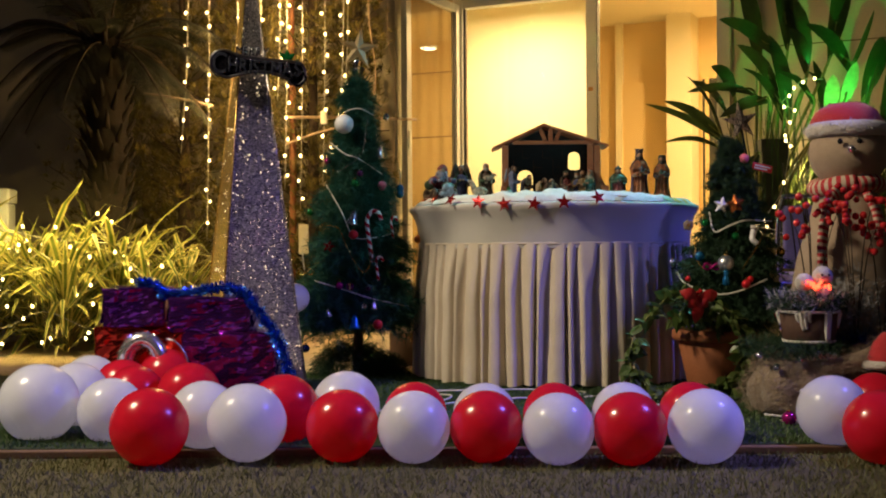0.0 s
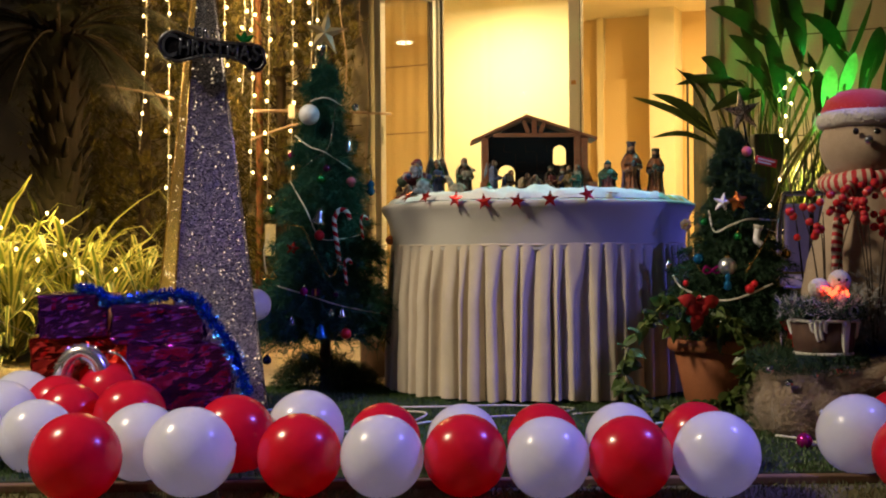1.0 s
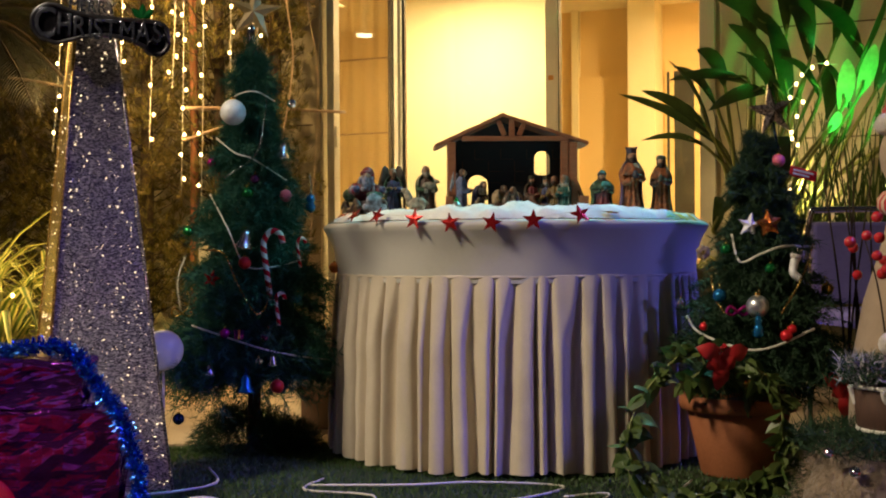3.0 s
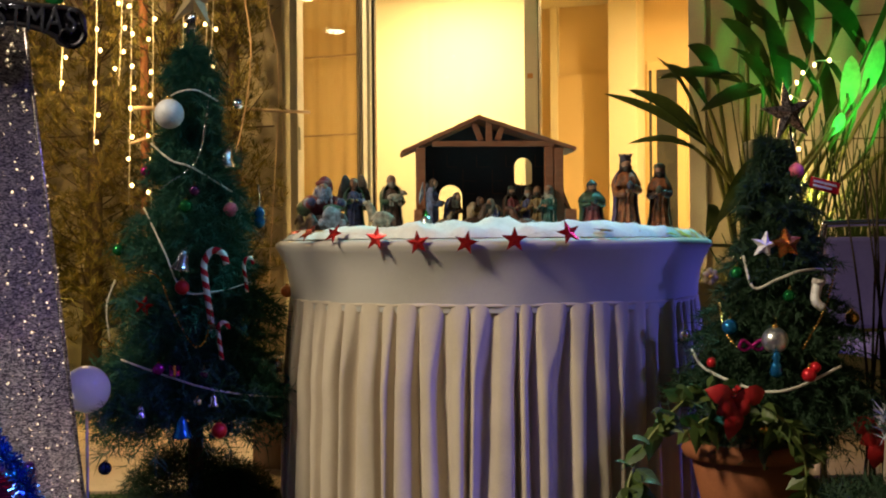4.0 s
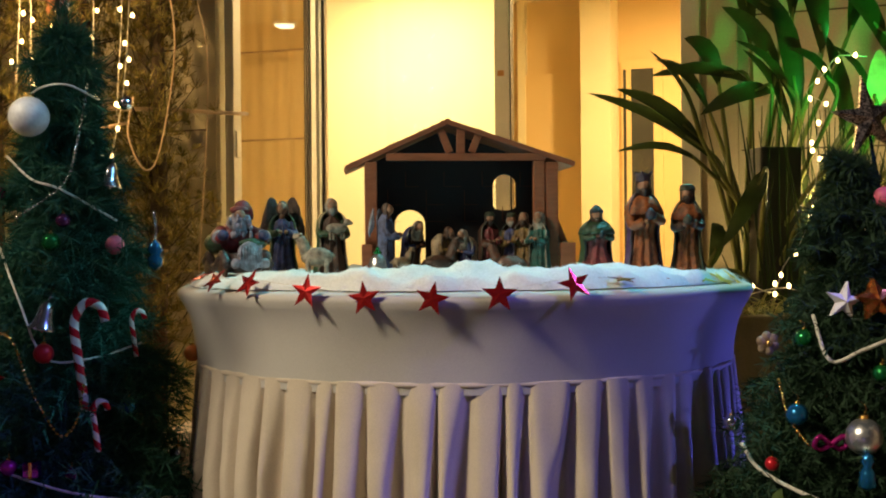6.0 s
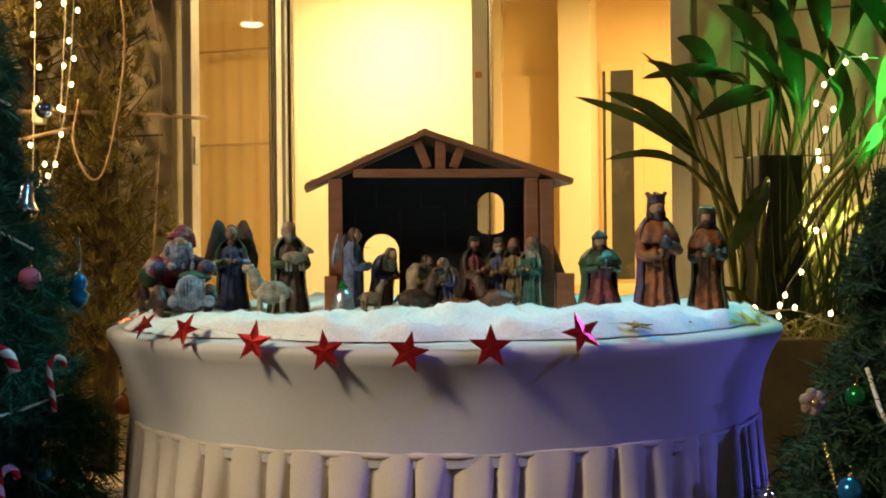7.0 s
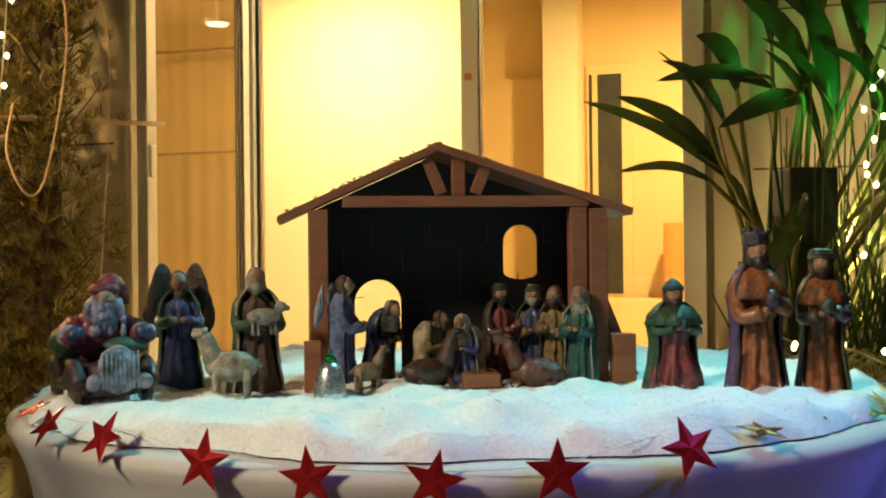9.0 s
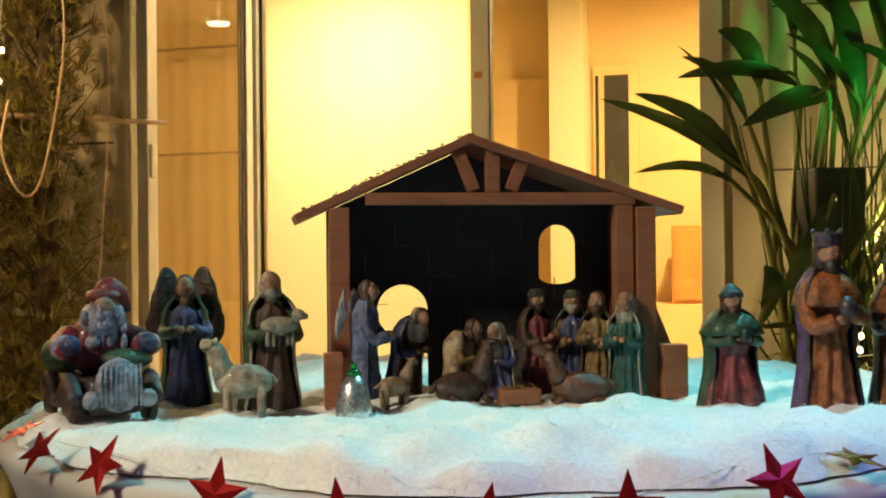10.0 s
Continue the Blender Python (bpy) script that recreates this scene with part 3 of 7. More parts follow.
back_wall = tagged(part("garden_wall", boxed(-9, -2.6, 9.7, 9.9, 0, 3.6), WALL_DARK), "dark brown wall behind the palm tree", "wall", kind="structure")
tagged(part("dark_window", boxed(-3.35, -3.05, 9.66, 9.699, 0.55, 1.15, bevel=0.01), DARK_BOX), "small dark window in the garden wall", "window", kind="structure")
tagged(part("side_wall", boxed(6.6, 6.8, -6, 9, 0, 3.2), WALL_DARK), "dark garden side wall", "wall", kind="structure")
post = thing("bollard", pose(-2.62, 6.9, 0), "white garden post beside the striped plants", "post")
part("shaft", boxed(-0.06, 0.06, -0.06, 0.06, 0.0, 0.84, bevel=0.01), WHITE_BALLOON, post)
part("cap", boxed(-0.07, 0.07, -0.07, 0.07, 0.842, 0.93, bevel=0.015), WHITE_BALLOON, post)


# ---- round table, snow and the stable ----
TX, TY = 0.470, 4.96
TOP = 0.735
table = thing("round_table", pose(TX, TY, 0), "round banquet table under an ivory pleated cloth", "table")
bm = bmesh.new()
lathe(bm, [(0.575, 0.70), (0.59, 0.705), (0.592, 0.727), (0.58, 0.73)], 64)
part("tabletop", bm, CARD, table)
for k in range(4):
    a = math.pi / 4 + k * math.pi / 2
    part("leg", tubed([(0.33 * math.cos(a), 0.33 * math.sin(a), 0.0), (0.33 * math.cos(a), 0.33 * math.sin(a), 0.70)], 0.018, 8), CHROME, table)

cloth = thing("tablecloth", pose(TX, TY, 0), "ivory table cloth with a smooth band and a pleated skirt", "tablecloth")
bm = bmesh.new()
band = [(0.0001, TOP), (0.30, TOP + 0.001), (0.55, TOP + 0.001), (0.598, TOP - 0.001), (0.611, TOP - 0.008), (0.612, TOP - 0.018), (0.604, TOP - 0.032), (0.592, TOP - 0.055), (0.582, TOP - 0.085), (0.574, TOP - 0.125), (0.570, TOP - 0.177)]
lathe(bm, band, 128, lambda a, i: 1 + (0.0025 * math.sin(9 * a + i) if i > 4 else 0) + (0.002 * math.sin(23 * a) if i > 7 else 0), cap=False)
part("top_band", bm, CLOTH_BAND, cloth, "smooth stretched upper band", True)

PLEATS = 60
rows, cols = 28, PLEATS * 20
pleat_rng = random.Random(17)
pleat_gap = [pleat_rng.uniform(0.6, 1.35) for _ in range(PLEATS)]
pleat_deep = [pleat_rng.uniform(0.6, 1.35) for _ in range(PLEATS)]
pleat_slant = [pleat_rng.uniform(-0.35, 0.35) for _ in range(PLEATS)]
verts, faces = [], []
for i in range(rows):
    v = (i / (rows - 1)) ** 1.25
    z = 0.575 + (0.034 - 0.575) * v
    for k in range(cols):
        a = 2 * math.pi * k / cols
        ca, sa = math.cos(a), math.sin(a)
        # uneven spacing that drifts a little towards the hem
        u = a * PLEATS / (2 * math.pi) + 0.55 * noise.noise((6 * ca, 6 * sa, 3.0)) + 0.40 * v * noise.noise((10 * ca, 10 * sa, 8.0 + 0.4 * v))
        n, w = math.floor(u) % PLEATS, u - math.floor(u)
        # a flat-fronted pleat, and beside it a gap that opens downwards from the seam
        gap = (0.10 + 0.34 * min(1, v / 0.34)) * pleat_gap[n]
        if w < 1 - gap:
            q = 2 * w / (1 - gap) - 1
            ridge = 1 - 0.30 * q * q - 0.25 * q ** 6 + pleat_slant[n] * q * 0.5
        else:
            q = (w - 1 + gap) / gap
            ridge = 0.45 + pleat_slant[n] * 0.5 * (1 - 2 * q) - (0.5 + 0.75 * min(1, v / 0.3)) * pleat_deep[n] * math.sin(math.pi * q) ** 0.8
        fall = (0.011 + 0.014 * min(1, v / 0.35)) * (1 + 0.3 * noise.noise((11 * ca, 11 * sa, 1.2 + 0.7 * v)))
        r = 0.563 + 0.014 * v + fall * ridge + 0.004 * noise.noise((5 * ca, 5 * sa, v * 3)) + 0.002 * noise.noise((14 * ca, 14 * sa, v * 9))
        zz = z + 0.014 * v * noise.noise((7 * ca, 7 * sa, 1.7)) + (0.004 * ridge if i == 0 else 0)
        verts.append((r * ca, r * sa, zz))
for i in range(rows - 1):
    for k in range(cols):
        j = (k + 1) % cols
        faces.append((i * cols + k, (i + 1) * cols + k, (i + 1) * cols + j, i * cols + j))
place_mesh("skirt", quick("skirt", verts, faces), CLOTH, cloth, "hanging pleated skirt", True)
bm = bmesh.new()
lathe(bm, [(0.569, 0.569), (0.573, 0.572), (0.574, 0.577), (0.570, 0.581)], 128, lambda a, i: 1 + 0.002 * math.sin(PLEATS * a + 0.6), cap=False)
part("seam", bm, CLOTH, cloth, "gathered seam", True)


def snow_height(x, y):
    d = math.hypot(x, y)
    h = 0.012 + 0.012 * noise.fractal((x * 9, y * 9, 0.3), 1.1, 2.0, 3) + 0.013 * (1 - abs(noise.noise((x * 17, y * 17, 2.0)))) ** 2 * (1 - 0.5 * abs(noise.noise((x * 41, y * 41, 6.0))))
    if y < -0.28:
        h += 0.020 * min(1, (-0.28 - y) / 0.12) * (0.4 + 1.2 * abs(noise.noise((x * 11, y * 11, 5.0))))
    if d > 0.56:
        h -= (d - 0.56) * 0.55
    return TOP + max(0.004, h)


verts, faces = [(0, 0, snow_height(0, 0))], []
RINGS, SPOKES = 64, 220
for i in range(1, RINGS + 1):
    for k in range(SPOKES):
        a = 2 * math.pi * k / SPOKES
        edge = 0.585 + 0.022 * noise.noise((5 * math.cos(a), 5 * math.sin(a), 0.5)) + 0.008 * noise.noise((21 * math.cos(a), 21 * math.sin(a), 0.9))
        d = edge * i / RINGS
        x, y = d * math.cos(a), d * math.sin(a)
        z = snow_height(x, y)
        if i == RINGS:
            z = TOP + 0.002
        verts.append((x, y, z))
for k in range(SPOKES):
    faces.append((0, 1 + k, 1 + (k + 1) % SPOKES))
for i in range(RINGS - 1):
    for k in range(SPOKES):
        a, b = 1 + i * SPOKES, 1 + (i + 1) * SPOKES
        faces.append((a + k, b + k, b + (k + 1) % SPOKES, a + (k + 1) % SPOKES))
snow = place_mesh("cotton_snow", quick("cotton_snow", verts, faces), SNOW, smooth=True, m=pose(TX, TY, 0))
tagged(snow, "white cotton wool snow spread over the table", "fake snow", kind="stuff")
wisps = Blades()
for _ in range(16000):
    a, d = rnd(0, 2 * math.pi), 0.6 * math.sqrt(rnd(0.0, 1))
    x, y = d * math.cos(a), d * math.sin(a)
    w = unit() * rnd(0.005, 0.016)
    w.z = abs(w.z) * 0.6
    if d > 0.57:
        w.z = -abs(w.z)
    wisps.needle(Vector((x, y, snow_height(x, y) - 0.001)), w, 0.0008)
tagged(place_mesh("cotton_wisps", wisps.mesh("cotton_wisps"), SNOW, m=pose(TX, TY, 0)), "loose white cotton fibres on the snow", "cotton fibres", kind="stuff")

# red foil stars on the rim
STAR_RED = surface("red_mirror_foil", (0.42, 0.016, 0.018), (0.56, 0.03, 0.025), 20, 0.2, 0.05, 0.7)
STAR_ORANGE = surface("orange_mirror_foil", (0.55, 0.16, 0.03), (0.66, 0.22, 0.05), 20, 0.2, 0.05, 1.0)
STAR_YELLOW = surface("yellow_mirror_foil", (0.60, 0.46, 0.05), (0.7, 0.55, 0.1), 20, 0.45, 0.05, 0.7)


def rim(angle, z=0.742, r=0.618):
    a = radians(angle)
    return Vector((TX + r * math.sin(a), TY - r * math.cos(a), z))


star_me = bpy.data.meshes.new("foil_star")
tmp = star_bm(0.029, 0.0012, 5, 0.40, 0.0015)
tmp.to_mesh(star_me)
tmp.free()
star_me.materials.append(STAR_RED)
for sx, sy, sz, tilt, roll, mat_, scale in ((-0.07, 4.693, 0.758, -66, 30, STAR_RED, 0.85), (-0.019, 4.61, 0.753, -40, 22, STAR_RED, 0.95), (0.049, 4.537, 0.750, -28, 14, STAR_RED, 1.0), (0.134, 4.431, 0.737, -12, 3, STAR_RED, 1.08),
                                          (0.237, 4.398, 0.726, -6, -8, STAR_RED, 1.05), (0.344, 4.358, 0.725, -5, 12, STAR_RED, 1.05), (0.454, 4.340, 0.731, -8, 2, STAR_RED, 1.1), (0.576, 4.387, 0.747, -18, -14, STAR_RED, 1.08),
                                          (0.678, 4.40, 0.753, -78, 20, STAR_ORANGE, 0.9), (0.78, 4.50, 0.754, -80, -10, STAR_ORANGE, 0.9), (0.87, 4.56, 0.749, -72, 15, STAR_YELLOW, 1.1), (0.93, 4.61, 0.744, -60, 40, STAR_YELLOW, 1.1), (0.98, 4.68, 0.742, -50, 0, STAR_YELLOW, 1.0)):
    p, angle = Vector((sx, sy, sz)), math.degrees(math.atan2(sx - TX, TY - sy))
    reach = math.hypot(sx - TX, sy - TY)
    if tilt > -45 and reach < 0.622:
        p = Vector((TX + (sx - TX) * 0.622 / reach, TY + (sy - TY) * 0.622 / reach, sz))
    ob = new("foil_star", star_me)
    ob.matrix_basis = Matrix.Translation(p) @ pose(0, 0, 0, 0, 0, angle) @ pose(0, 0, 0, tilt, 0, 0) @ pose(0, 0, 0, 0, roll, 0) @ Matrix.Scale(scale, 4)
    if mat_ is not STAR_RED:
        ob.material_slots[0].link = "OBJECT"
        ob.material_slots[0].material = mat_
    lab = {"red_mirror_foil": "red mirror-foil star on the table rim", "orange_mirror_foil": "orange foil star lying on the snow", "yellow_mirror_foil": "yellow foil star lying at the table edge"}[mat_.name]
    tagged(ob, lab, "star", "foil stars on the table")
tagged(part("star_string", tubed([(-0.07, 4.70, 0.762), (-0.019, 4.612, 0.757), (0.049, 4.54, 0.754), (0.134, 4.436, 0.744), (0.237, 4.402, 0.733), (0.344, 4.362, 0.732), (0.454, 4.345, 0.738), (0.576, 4.392, 0.754), (0.68, 4.42, 0.756)], 0.0005, 5), CABLE), "thin string holding the foil stars", "string")

# the wooden stable
SX, SY, SZ = 0.455, 4.87, 0.752
stable = thing("toy_stable", pose(SX, SY, SZ), "small dark wooden nativity stable with a gabled roof", "toy stable")


def sbox(name, x0, x1, y0, y1, z0, z1, material=WOOD, label="", m=None):
    return part(name, boxed(x0, x1, y0, y1, z0, z1, bevel=0.0015), material, stable, label, m=m)


sbox("floor_board", -0.215, 0.25, -0.015, 0.16, -0.02, 0.0)
sbox("post", -0.203, -0.178, -0.005, 0.018, 0.0, 0.238)
sbox("post", 0.155, 0.178, -0.004, 0.018, 0.0, 0.240)
sbox("side_wall", 0.181, 0.206, -0.008, 0.118, 0.0, 0.237)
sbox("side_wall", -0.2, -0.186, 0.02, 0.118, 0.0, 0.238, WOOD_SHADED)
sbox("tie_beam", -0.158, 0.181, -0.004, 0.008, 0.241, 0.256)
sbox("king_post", -0.009, 0.009, 0.0, 0.012, 0.256, 0.312)
for sgn in (-1, 1):
    sbox("strut", -0.008, 0.008, 0.001, 0.011, -0.026, 0.026, m=pose(sgn * 0.033, 0.0, 0.283, 0, sgn * 22, 0))
left_roof = Matrix.Translation((-0.130, 0.073, 0.2825)) @ pose(0, 0, 0, 0, -24.5, 0)
right_roof = Matrix.Translation((0.106, 0.073, 0.284)) @ pose(0, 0, 0, 0, 18.2, 0)
sbox("roof_board", -0.126, 0.116, -0.078, 0.078, -0.011, 0.0, WOOD, "", left_roof)
sbox("roof_board", -0.146, 0.146, -0.080, 0.080, -0.011, 0.0, WOOD, "", right_roof)
# back wall with two arched openings, coloured near black for the shade inside
HOLES = [(-0.134, -0.066, -0.005, 0.141), (0.085, 0.137, 0.139, 0.219)]


def in_hole(x, z):
    for x0, x1, z0, z1 in HOLES:
        r = (x1 - x0) / 2
        zc, xc = z1 - r, (x0 + x1) / 2
        if x0 < x < x1 and z0 <= z <= zc:
            return True
        if z > zc and math.hypot(x - xc, z - zc) < r:
            return True
        if z0 > 0 and z < z0 + r and z > z0 - 0.001 and math.hypot(x - xc, z - z0 - r) < r and x0 < x < x1:
            return True
    return False


bm = bmesh.new()
WALL_H, Y0, Y1 = 0.240, 0.118, 0.126


def spans(x):
    """Solid stretches of the back wall at x."""
    for x0, x1, z0, z1 in HOLES:
        if x0 <= x <= x1:
            r = (x1 - x0) / 2
            lift = math.sqrt(max(0.0, r * r - (x - (x0 + x1) / 2) ** 2))
            top = z1 - r + lift
            low = 0.0 if z0 <= 0 else z0 + 0.4 * (r - lift)
            return [(0.0, low), (top, WALL_H)]
    return [(0.0, WALL_H * 0.5), (WALL_H * 0.5, WALL_H)]


cuts = [-0.193, 0.193]
for x0, x1, z0, z1 in HOLES:
    cuts += [x0 + (x1 - x0) * (0.5 - 0.5 * math.cos(math.pi * k / 24)) for k in range(25)]
cuts.sort()
for xa, xb in zip(cuts, cuts[1:]):
    inside = any(x0 <= (xa + xb) / 2 <= x1 for x0, x1, _, _ in HOLES)
    sa, sb = (spans(xa), spans(xb)) if inside else ([(0.0, WALL_H)], [(0.0, WALL_H)])
    for (la, ha), (lb, hb) in zip(sa, sb):
        if ha - la < 1e-5 and hb - lb < 1e-5:
            continue
        f = [bm.verts.new(c) for c in ((xa, Y0, la), (xb, Y0, lb), (xb, Y0, hb), (xa, Y0, ha))]
        g = [bm.verts.new((v.co.x, Y1, v.co.z)) for v in f]
        bm.faces.new(f)
        bm.faces.new(list(reversed(g)))
        bm.faces.new((f[3], f[2], g[2], g[3]))
        bm.faces.new((f[1], f[0], g[0], g[1]))
bmesh.ops.remove_doubles(bm, verts=bm.verts, dist=0.0001)
part("back_wall", bm, WOOD_SHADED, stable, "back panel with arched openings, inner shade put into its colour")
bm = bmesh.new()
for i, z in enumerate((0.155, 0.075, 0.118, 0.195)):
    for k in range(4):
        x = -0.15 + 0.085 * k + (0.04 if i % 2 else 0)
        if not in_hole(x, z) and not in_hole(x, z + 0.02) and x < 0.15:
            box(bm, x, x + 0.0014, 0.1165, 0.118, z - 0.002, z + 0.03)
            box(bm, x, x + 0.03 + 0.01 * (k % 2), 0.1165, 0.118, z - 0.003, z - 0.002)
part("brick_groove", bm, GROOVE, stable, "scored brick lines")["kind"] = "stuff"
bm = bmesh.new()
front = [bm.verts.new((x, 0.119, z)) for x, z in ((-0.19, 0.232), (0.19, 0.232), (0.19, 0.244), (-0.025, 0.317), (-0.19, 0.242))]
back = [bm.verts.new((v.co.x, 0.125, v.co.z)) for v in front]
bm.faces.new(front)
bm.faces.new(list(reversed(back)))
for k in range(5):
    bm.faces.new((front[k], back[k], back[(k + 1) % 5], front[(k + 1) % 5]))
bmesh.ops.recalc_face_normals(bm, faces=bm.faces)
part("gable", bm, WOOD_SHADED, stable, "gable panel with the inner shade put into its colour")
sbox("rail_post", 0.206, 0.238, -0.03, -0.008, 0.0, 0.066)
sbox("rail_post", -0.212, -0.19, -0.045, -0.025, 0.0, 0.066)
sbox("brace_board", -0.006, 0.006, -0.02, 0.07, -0.07, 0.07, m=pose(0.226, 0.03, 0.06, 0, -22, 0))
bm = bmesh.new()
for _ in range(40):
    t = rnd(0, 1)
    sgn = -1
    x = sgn * 0.21 * t - 0.03
    p = Vector((x, rnd(0.01, 0.14), 0.331 - (0.4557 * (-0.031 - x) if sgn < 0 else 0.3288 * (x + 0.031))))
    ball(bm, p.x, p.y, p.z, rnd(0.0015, 0.004), rnd(0.002, 0.005), 0.0012, 5, 4)
part("moss_bits", bm, MOSS, stable, "bits of dry moss on the roof")["kind"] = "stuff"

# ---- painted resin statuettes: plain shapes ----
PAINT = {}


def paint(name, c):
    if name not in PAINT:
        PAINT[name] = surface("paint_" + name, c, tuple(0.16 * x + d for x, d in zip(c, (0.012, 0.007, 0.004))), 70, 0.45, 0.7, fine=190, coat=0.2, depth=0.004)
    return PAINT[name]


P_SKIN = paint("tan", (0.46, 0.24, 0.14))
P_DARK = paint("dark", (0.035, 0.022, 0.018))
P_GREY = paint("grey", (0.42, 0.40, 0.36))


def statuette(name, x, y, h, turn, robe, cloak, hair, label, hat=None, kneel=False, wings=None, lamb=None, bow=0.0, wide=1.0, z=None, gift_=False):
    """One plain mesh: robe with folds, open cloak, wide sleeves, head and headdress."""
    bm = bmesh.new()
    rng = random.Random(name + label)
    n, ph, tw = rng.choice((8, 9, 10)), rng.uniform(0, 6), rng.uniform(-0.5, 0.5)
    w = 0.150 * h * wide * (1.55 if kneel else 1)
    ball(bm, 0, 0.02 * h, 0.012 * h, w * 1.25, w * 1.05, 0.022 * h, 20, 8, 1)
    rows_ = 18
    prof = []
    for i in range(rows_):
        t = i / (rows_ - 1)
        r = w * (1.02 - 0.42 * min(1, t / 0.62) + (0.16 if 0.62 < t < 0.9 else 0.0) - (0.55 * ((t - 0.86) / 0.14) if t > 0.86 else 0))
        if kneel and t < 0.35:
            r *= 1.12
        prof.append((max(r, 0.02 * h), 0.80 * h * t))

    def folds(a, i):
        t = i / (rows_ - 1)
        front = 0.5 - 0.5 * math.sin(a)
        return 1 + (0.20 * (1 - t) ** 0.7 + 0.03) * math.sin(n * a + ph + tw * 6 * t) + 0.05 * math.sin(3 * a + ph) + (0.16 * front * math.exp(-((t - 0.22) / 0.16) ** 2) if kneel else 0)

    lathe(bm, prof, 44, folds, 0, Matrix.Diagonal((1, 0.82, 1, 1)))
    # cloak: open in front, thick at its edges
    spine = [(1.30, 0.0), (1.26, 0.10), (1.08, 0.28), (1.02, 0.46), (1.14, 0.60), (1.10, 0.70), (0.78, 0.78), (0.5, 0.82)]
    arc = 26
    for inner in (0, 1):
        grid = []
        for i, (r, t) in enumerate(spine):
            row = []
            for k in range(arc + 1):
                a = math.radians(-28 + 236 * k / arc)
                s = w * r * (1 - 0.10 * inner) * (1 + 0.10 * (1 - t) * math.sin(7 * a + ph + 2 * t))
                row.append(bm.verts.new((s * math.cos(a), s * 0.88 * math.sin(a) + 0.02 * h, h * t + (0.004 * h if inner else 0))))
            grid.append(row)
        for r0, r1 in zip(grid, grid[1:]):
            for k in range(arc):
                f = bm.faces.new((r0[k], r0[k + 1], r1[k + 1], r1[k]) if not inner else (r0[k + 1], r0[k], r1[k], r1[k + 1]))
                f.material_index, f.smooth = 1, True
    for s in (-1, 1):
        a = math.radians(-28) if s > 0 else math.radians(208)
        tube(bm, [(w * r * math.cos(a), w * r * 0.88 * math.sin(a) + 0.02 * h, h * t) for r, t in spine], 0.012 * h, 6, 4 if not wings else 1, None, 2)
    # sleeves and hands
    for s in (-1, 1):
        lift = rng.uniform(-0.02, 0.05)
        tube(bm, [(s * w * 0.70, 0.0, 0.72 * h), (s * w * 0.98, -0.03 * h, 0.60 * h), (s * w * 0.95, -0.10 * h, (0.52 + lift) * h), (s * w * 0.36, -0.17 * h, (0.55 + lift) * h)], 0.038 * h, 10, 1 if rng.random() < 0.6 else 0, 0.048 * h, 4)
        ball(bm, s * w * 0.22, -0.190 * h, (0.555 + lift) * h, 0.030 * h, 0.03 * h, 0.026 * h, 10, 8, 2)
    if hat in ("crown", "pointed", "turban") and gift_:
        # short shoulder cape with a scalloped hem
        lathe(bm, [(w * 0.42, 0.80 * h), (w * 0.80, 0.765 * h), (w * 1.12, 0.69 * h), (w * 1.26, 0.615 * h), (w * 1.16, 0.612 * h), (w * 0.9, 0.66 * h)], 36, lambda a, i: (1 + (0.07 * math.sin(9 * a + ph) if i in (2, 3, 4) else 0)), 1 if kneel else 0, Matrix.Diagonal((1, 0.86, 1, 1)))
    if gift_:
        lathe(bm, [(0.02 * h, 0), (0.045 * h, 0.02 * h), (0.05 * h, 0.06 * h), (0.03 * h, 0.085 * h), (0.012 * h, 0.11 * h)], 12, None, 4, Matrix.Translation((0, -0.205 * h, 0.56 * h)))
    hz, hy, hr = 0.885 * h, -0.02 * h, 0.072 * h * (1.22 if kneel else 1)
    if bow:
        hy, hz = -0.12 * h, 0.85 * h
    tube(bm, [(0, 0, 0.76 * h), (0, hy * 0.7, hz - hr * 0.5)], 0.04 * h, 8, 2)
    ball(bm, 0, hy, hz, hr * 0.88, hr, hr * 1.15, 18, 14, 2)
    ball(bm, 0, hy - hr * 0.95, hz - hr * 0.05, hr * 0.16, hr * 0.2, hr * 0.22, 8, 6, 2)
    ball(bm, 0, hy + hr * 0.34, hz + hr * 0.22, hr * 1.04, hr * 0.95, hr * 1.15, 16, 12, 3)
    for s in (-1, 1):
        ball(bm, s * hr * 0.72, hy + hr * 0.25, hz - hr * 0.55, hr * 0.38, hr * 0.6, hr * 0.85, 10, 8, 3)
    if hat not in ("veil",) and not wings:
        lathe(bm, [(hr * 0.62, 0.0), (hr * 0.68, -hr * 0.5), (hr * 0.5, -hr * 1.0), (hr * 0.12, -hr * 1.45)], 14, lambda a, i: 1 + 0.14 * math.sin(6 * a + i), 3, Matrix.Translation((0, hy - hr * 0.42, hz - hr * 0.32)))
    if hat == "crown":
        lathe(bm, [(hr * 1.0, 0), (hr * 1.06, hr * 0.25), (hr * 0.98, hr * 0.4), (hr * 1.02, hr * 0.8), (hr * 1.14, hr * 1.15)], 30, lambda a, i: 1 + (0.10 * math.cos(6 * a) if i == 4 else 0), 4, Matrix.Translation((0, hy + hr * 0.2, hz + hr * 0.55)))
        for q in range(6):
            a = 2 * math.pi * q / 6
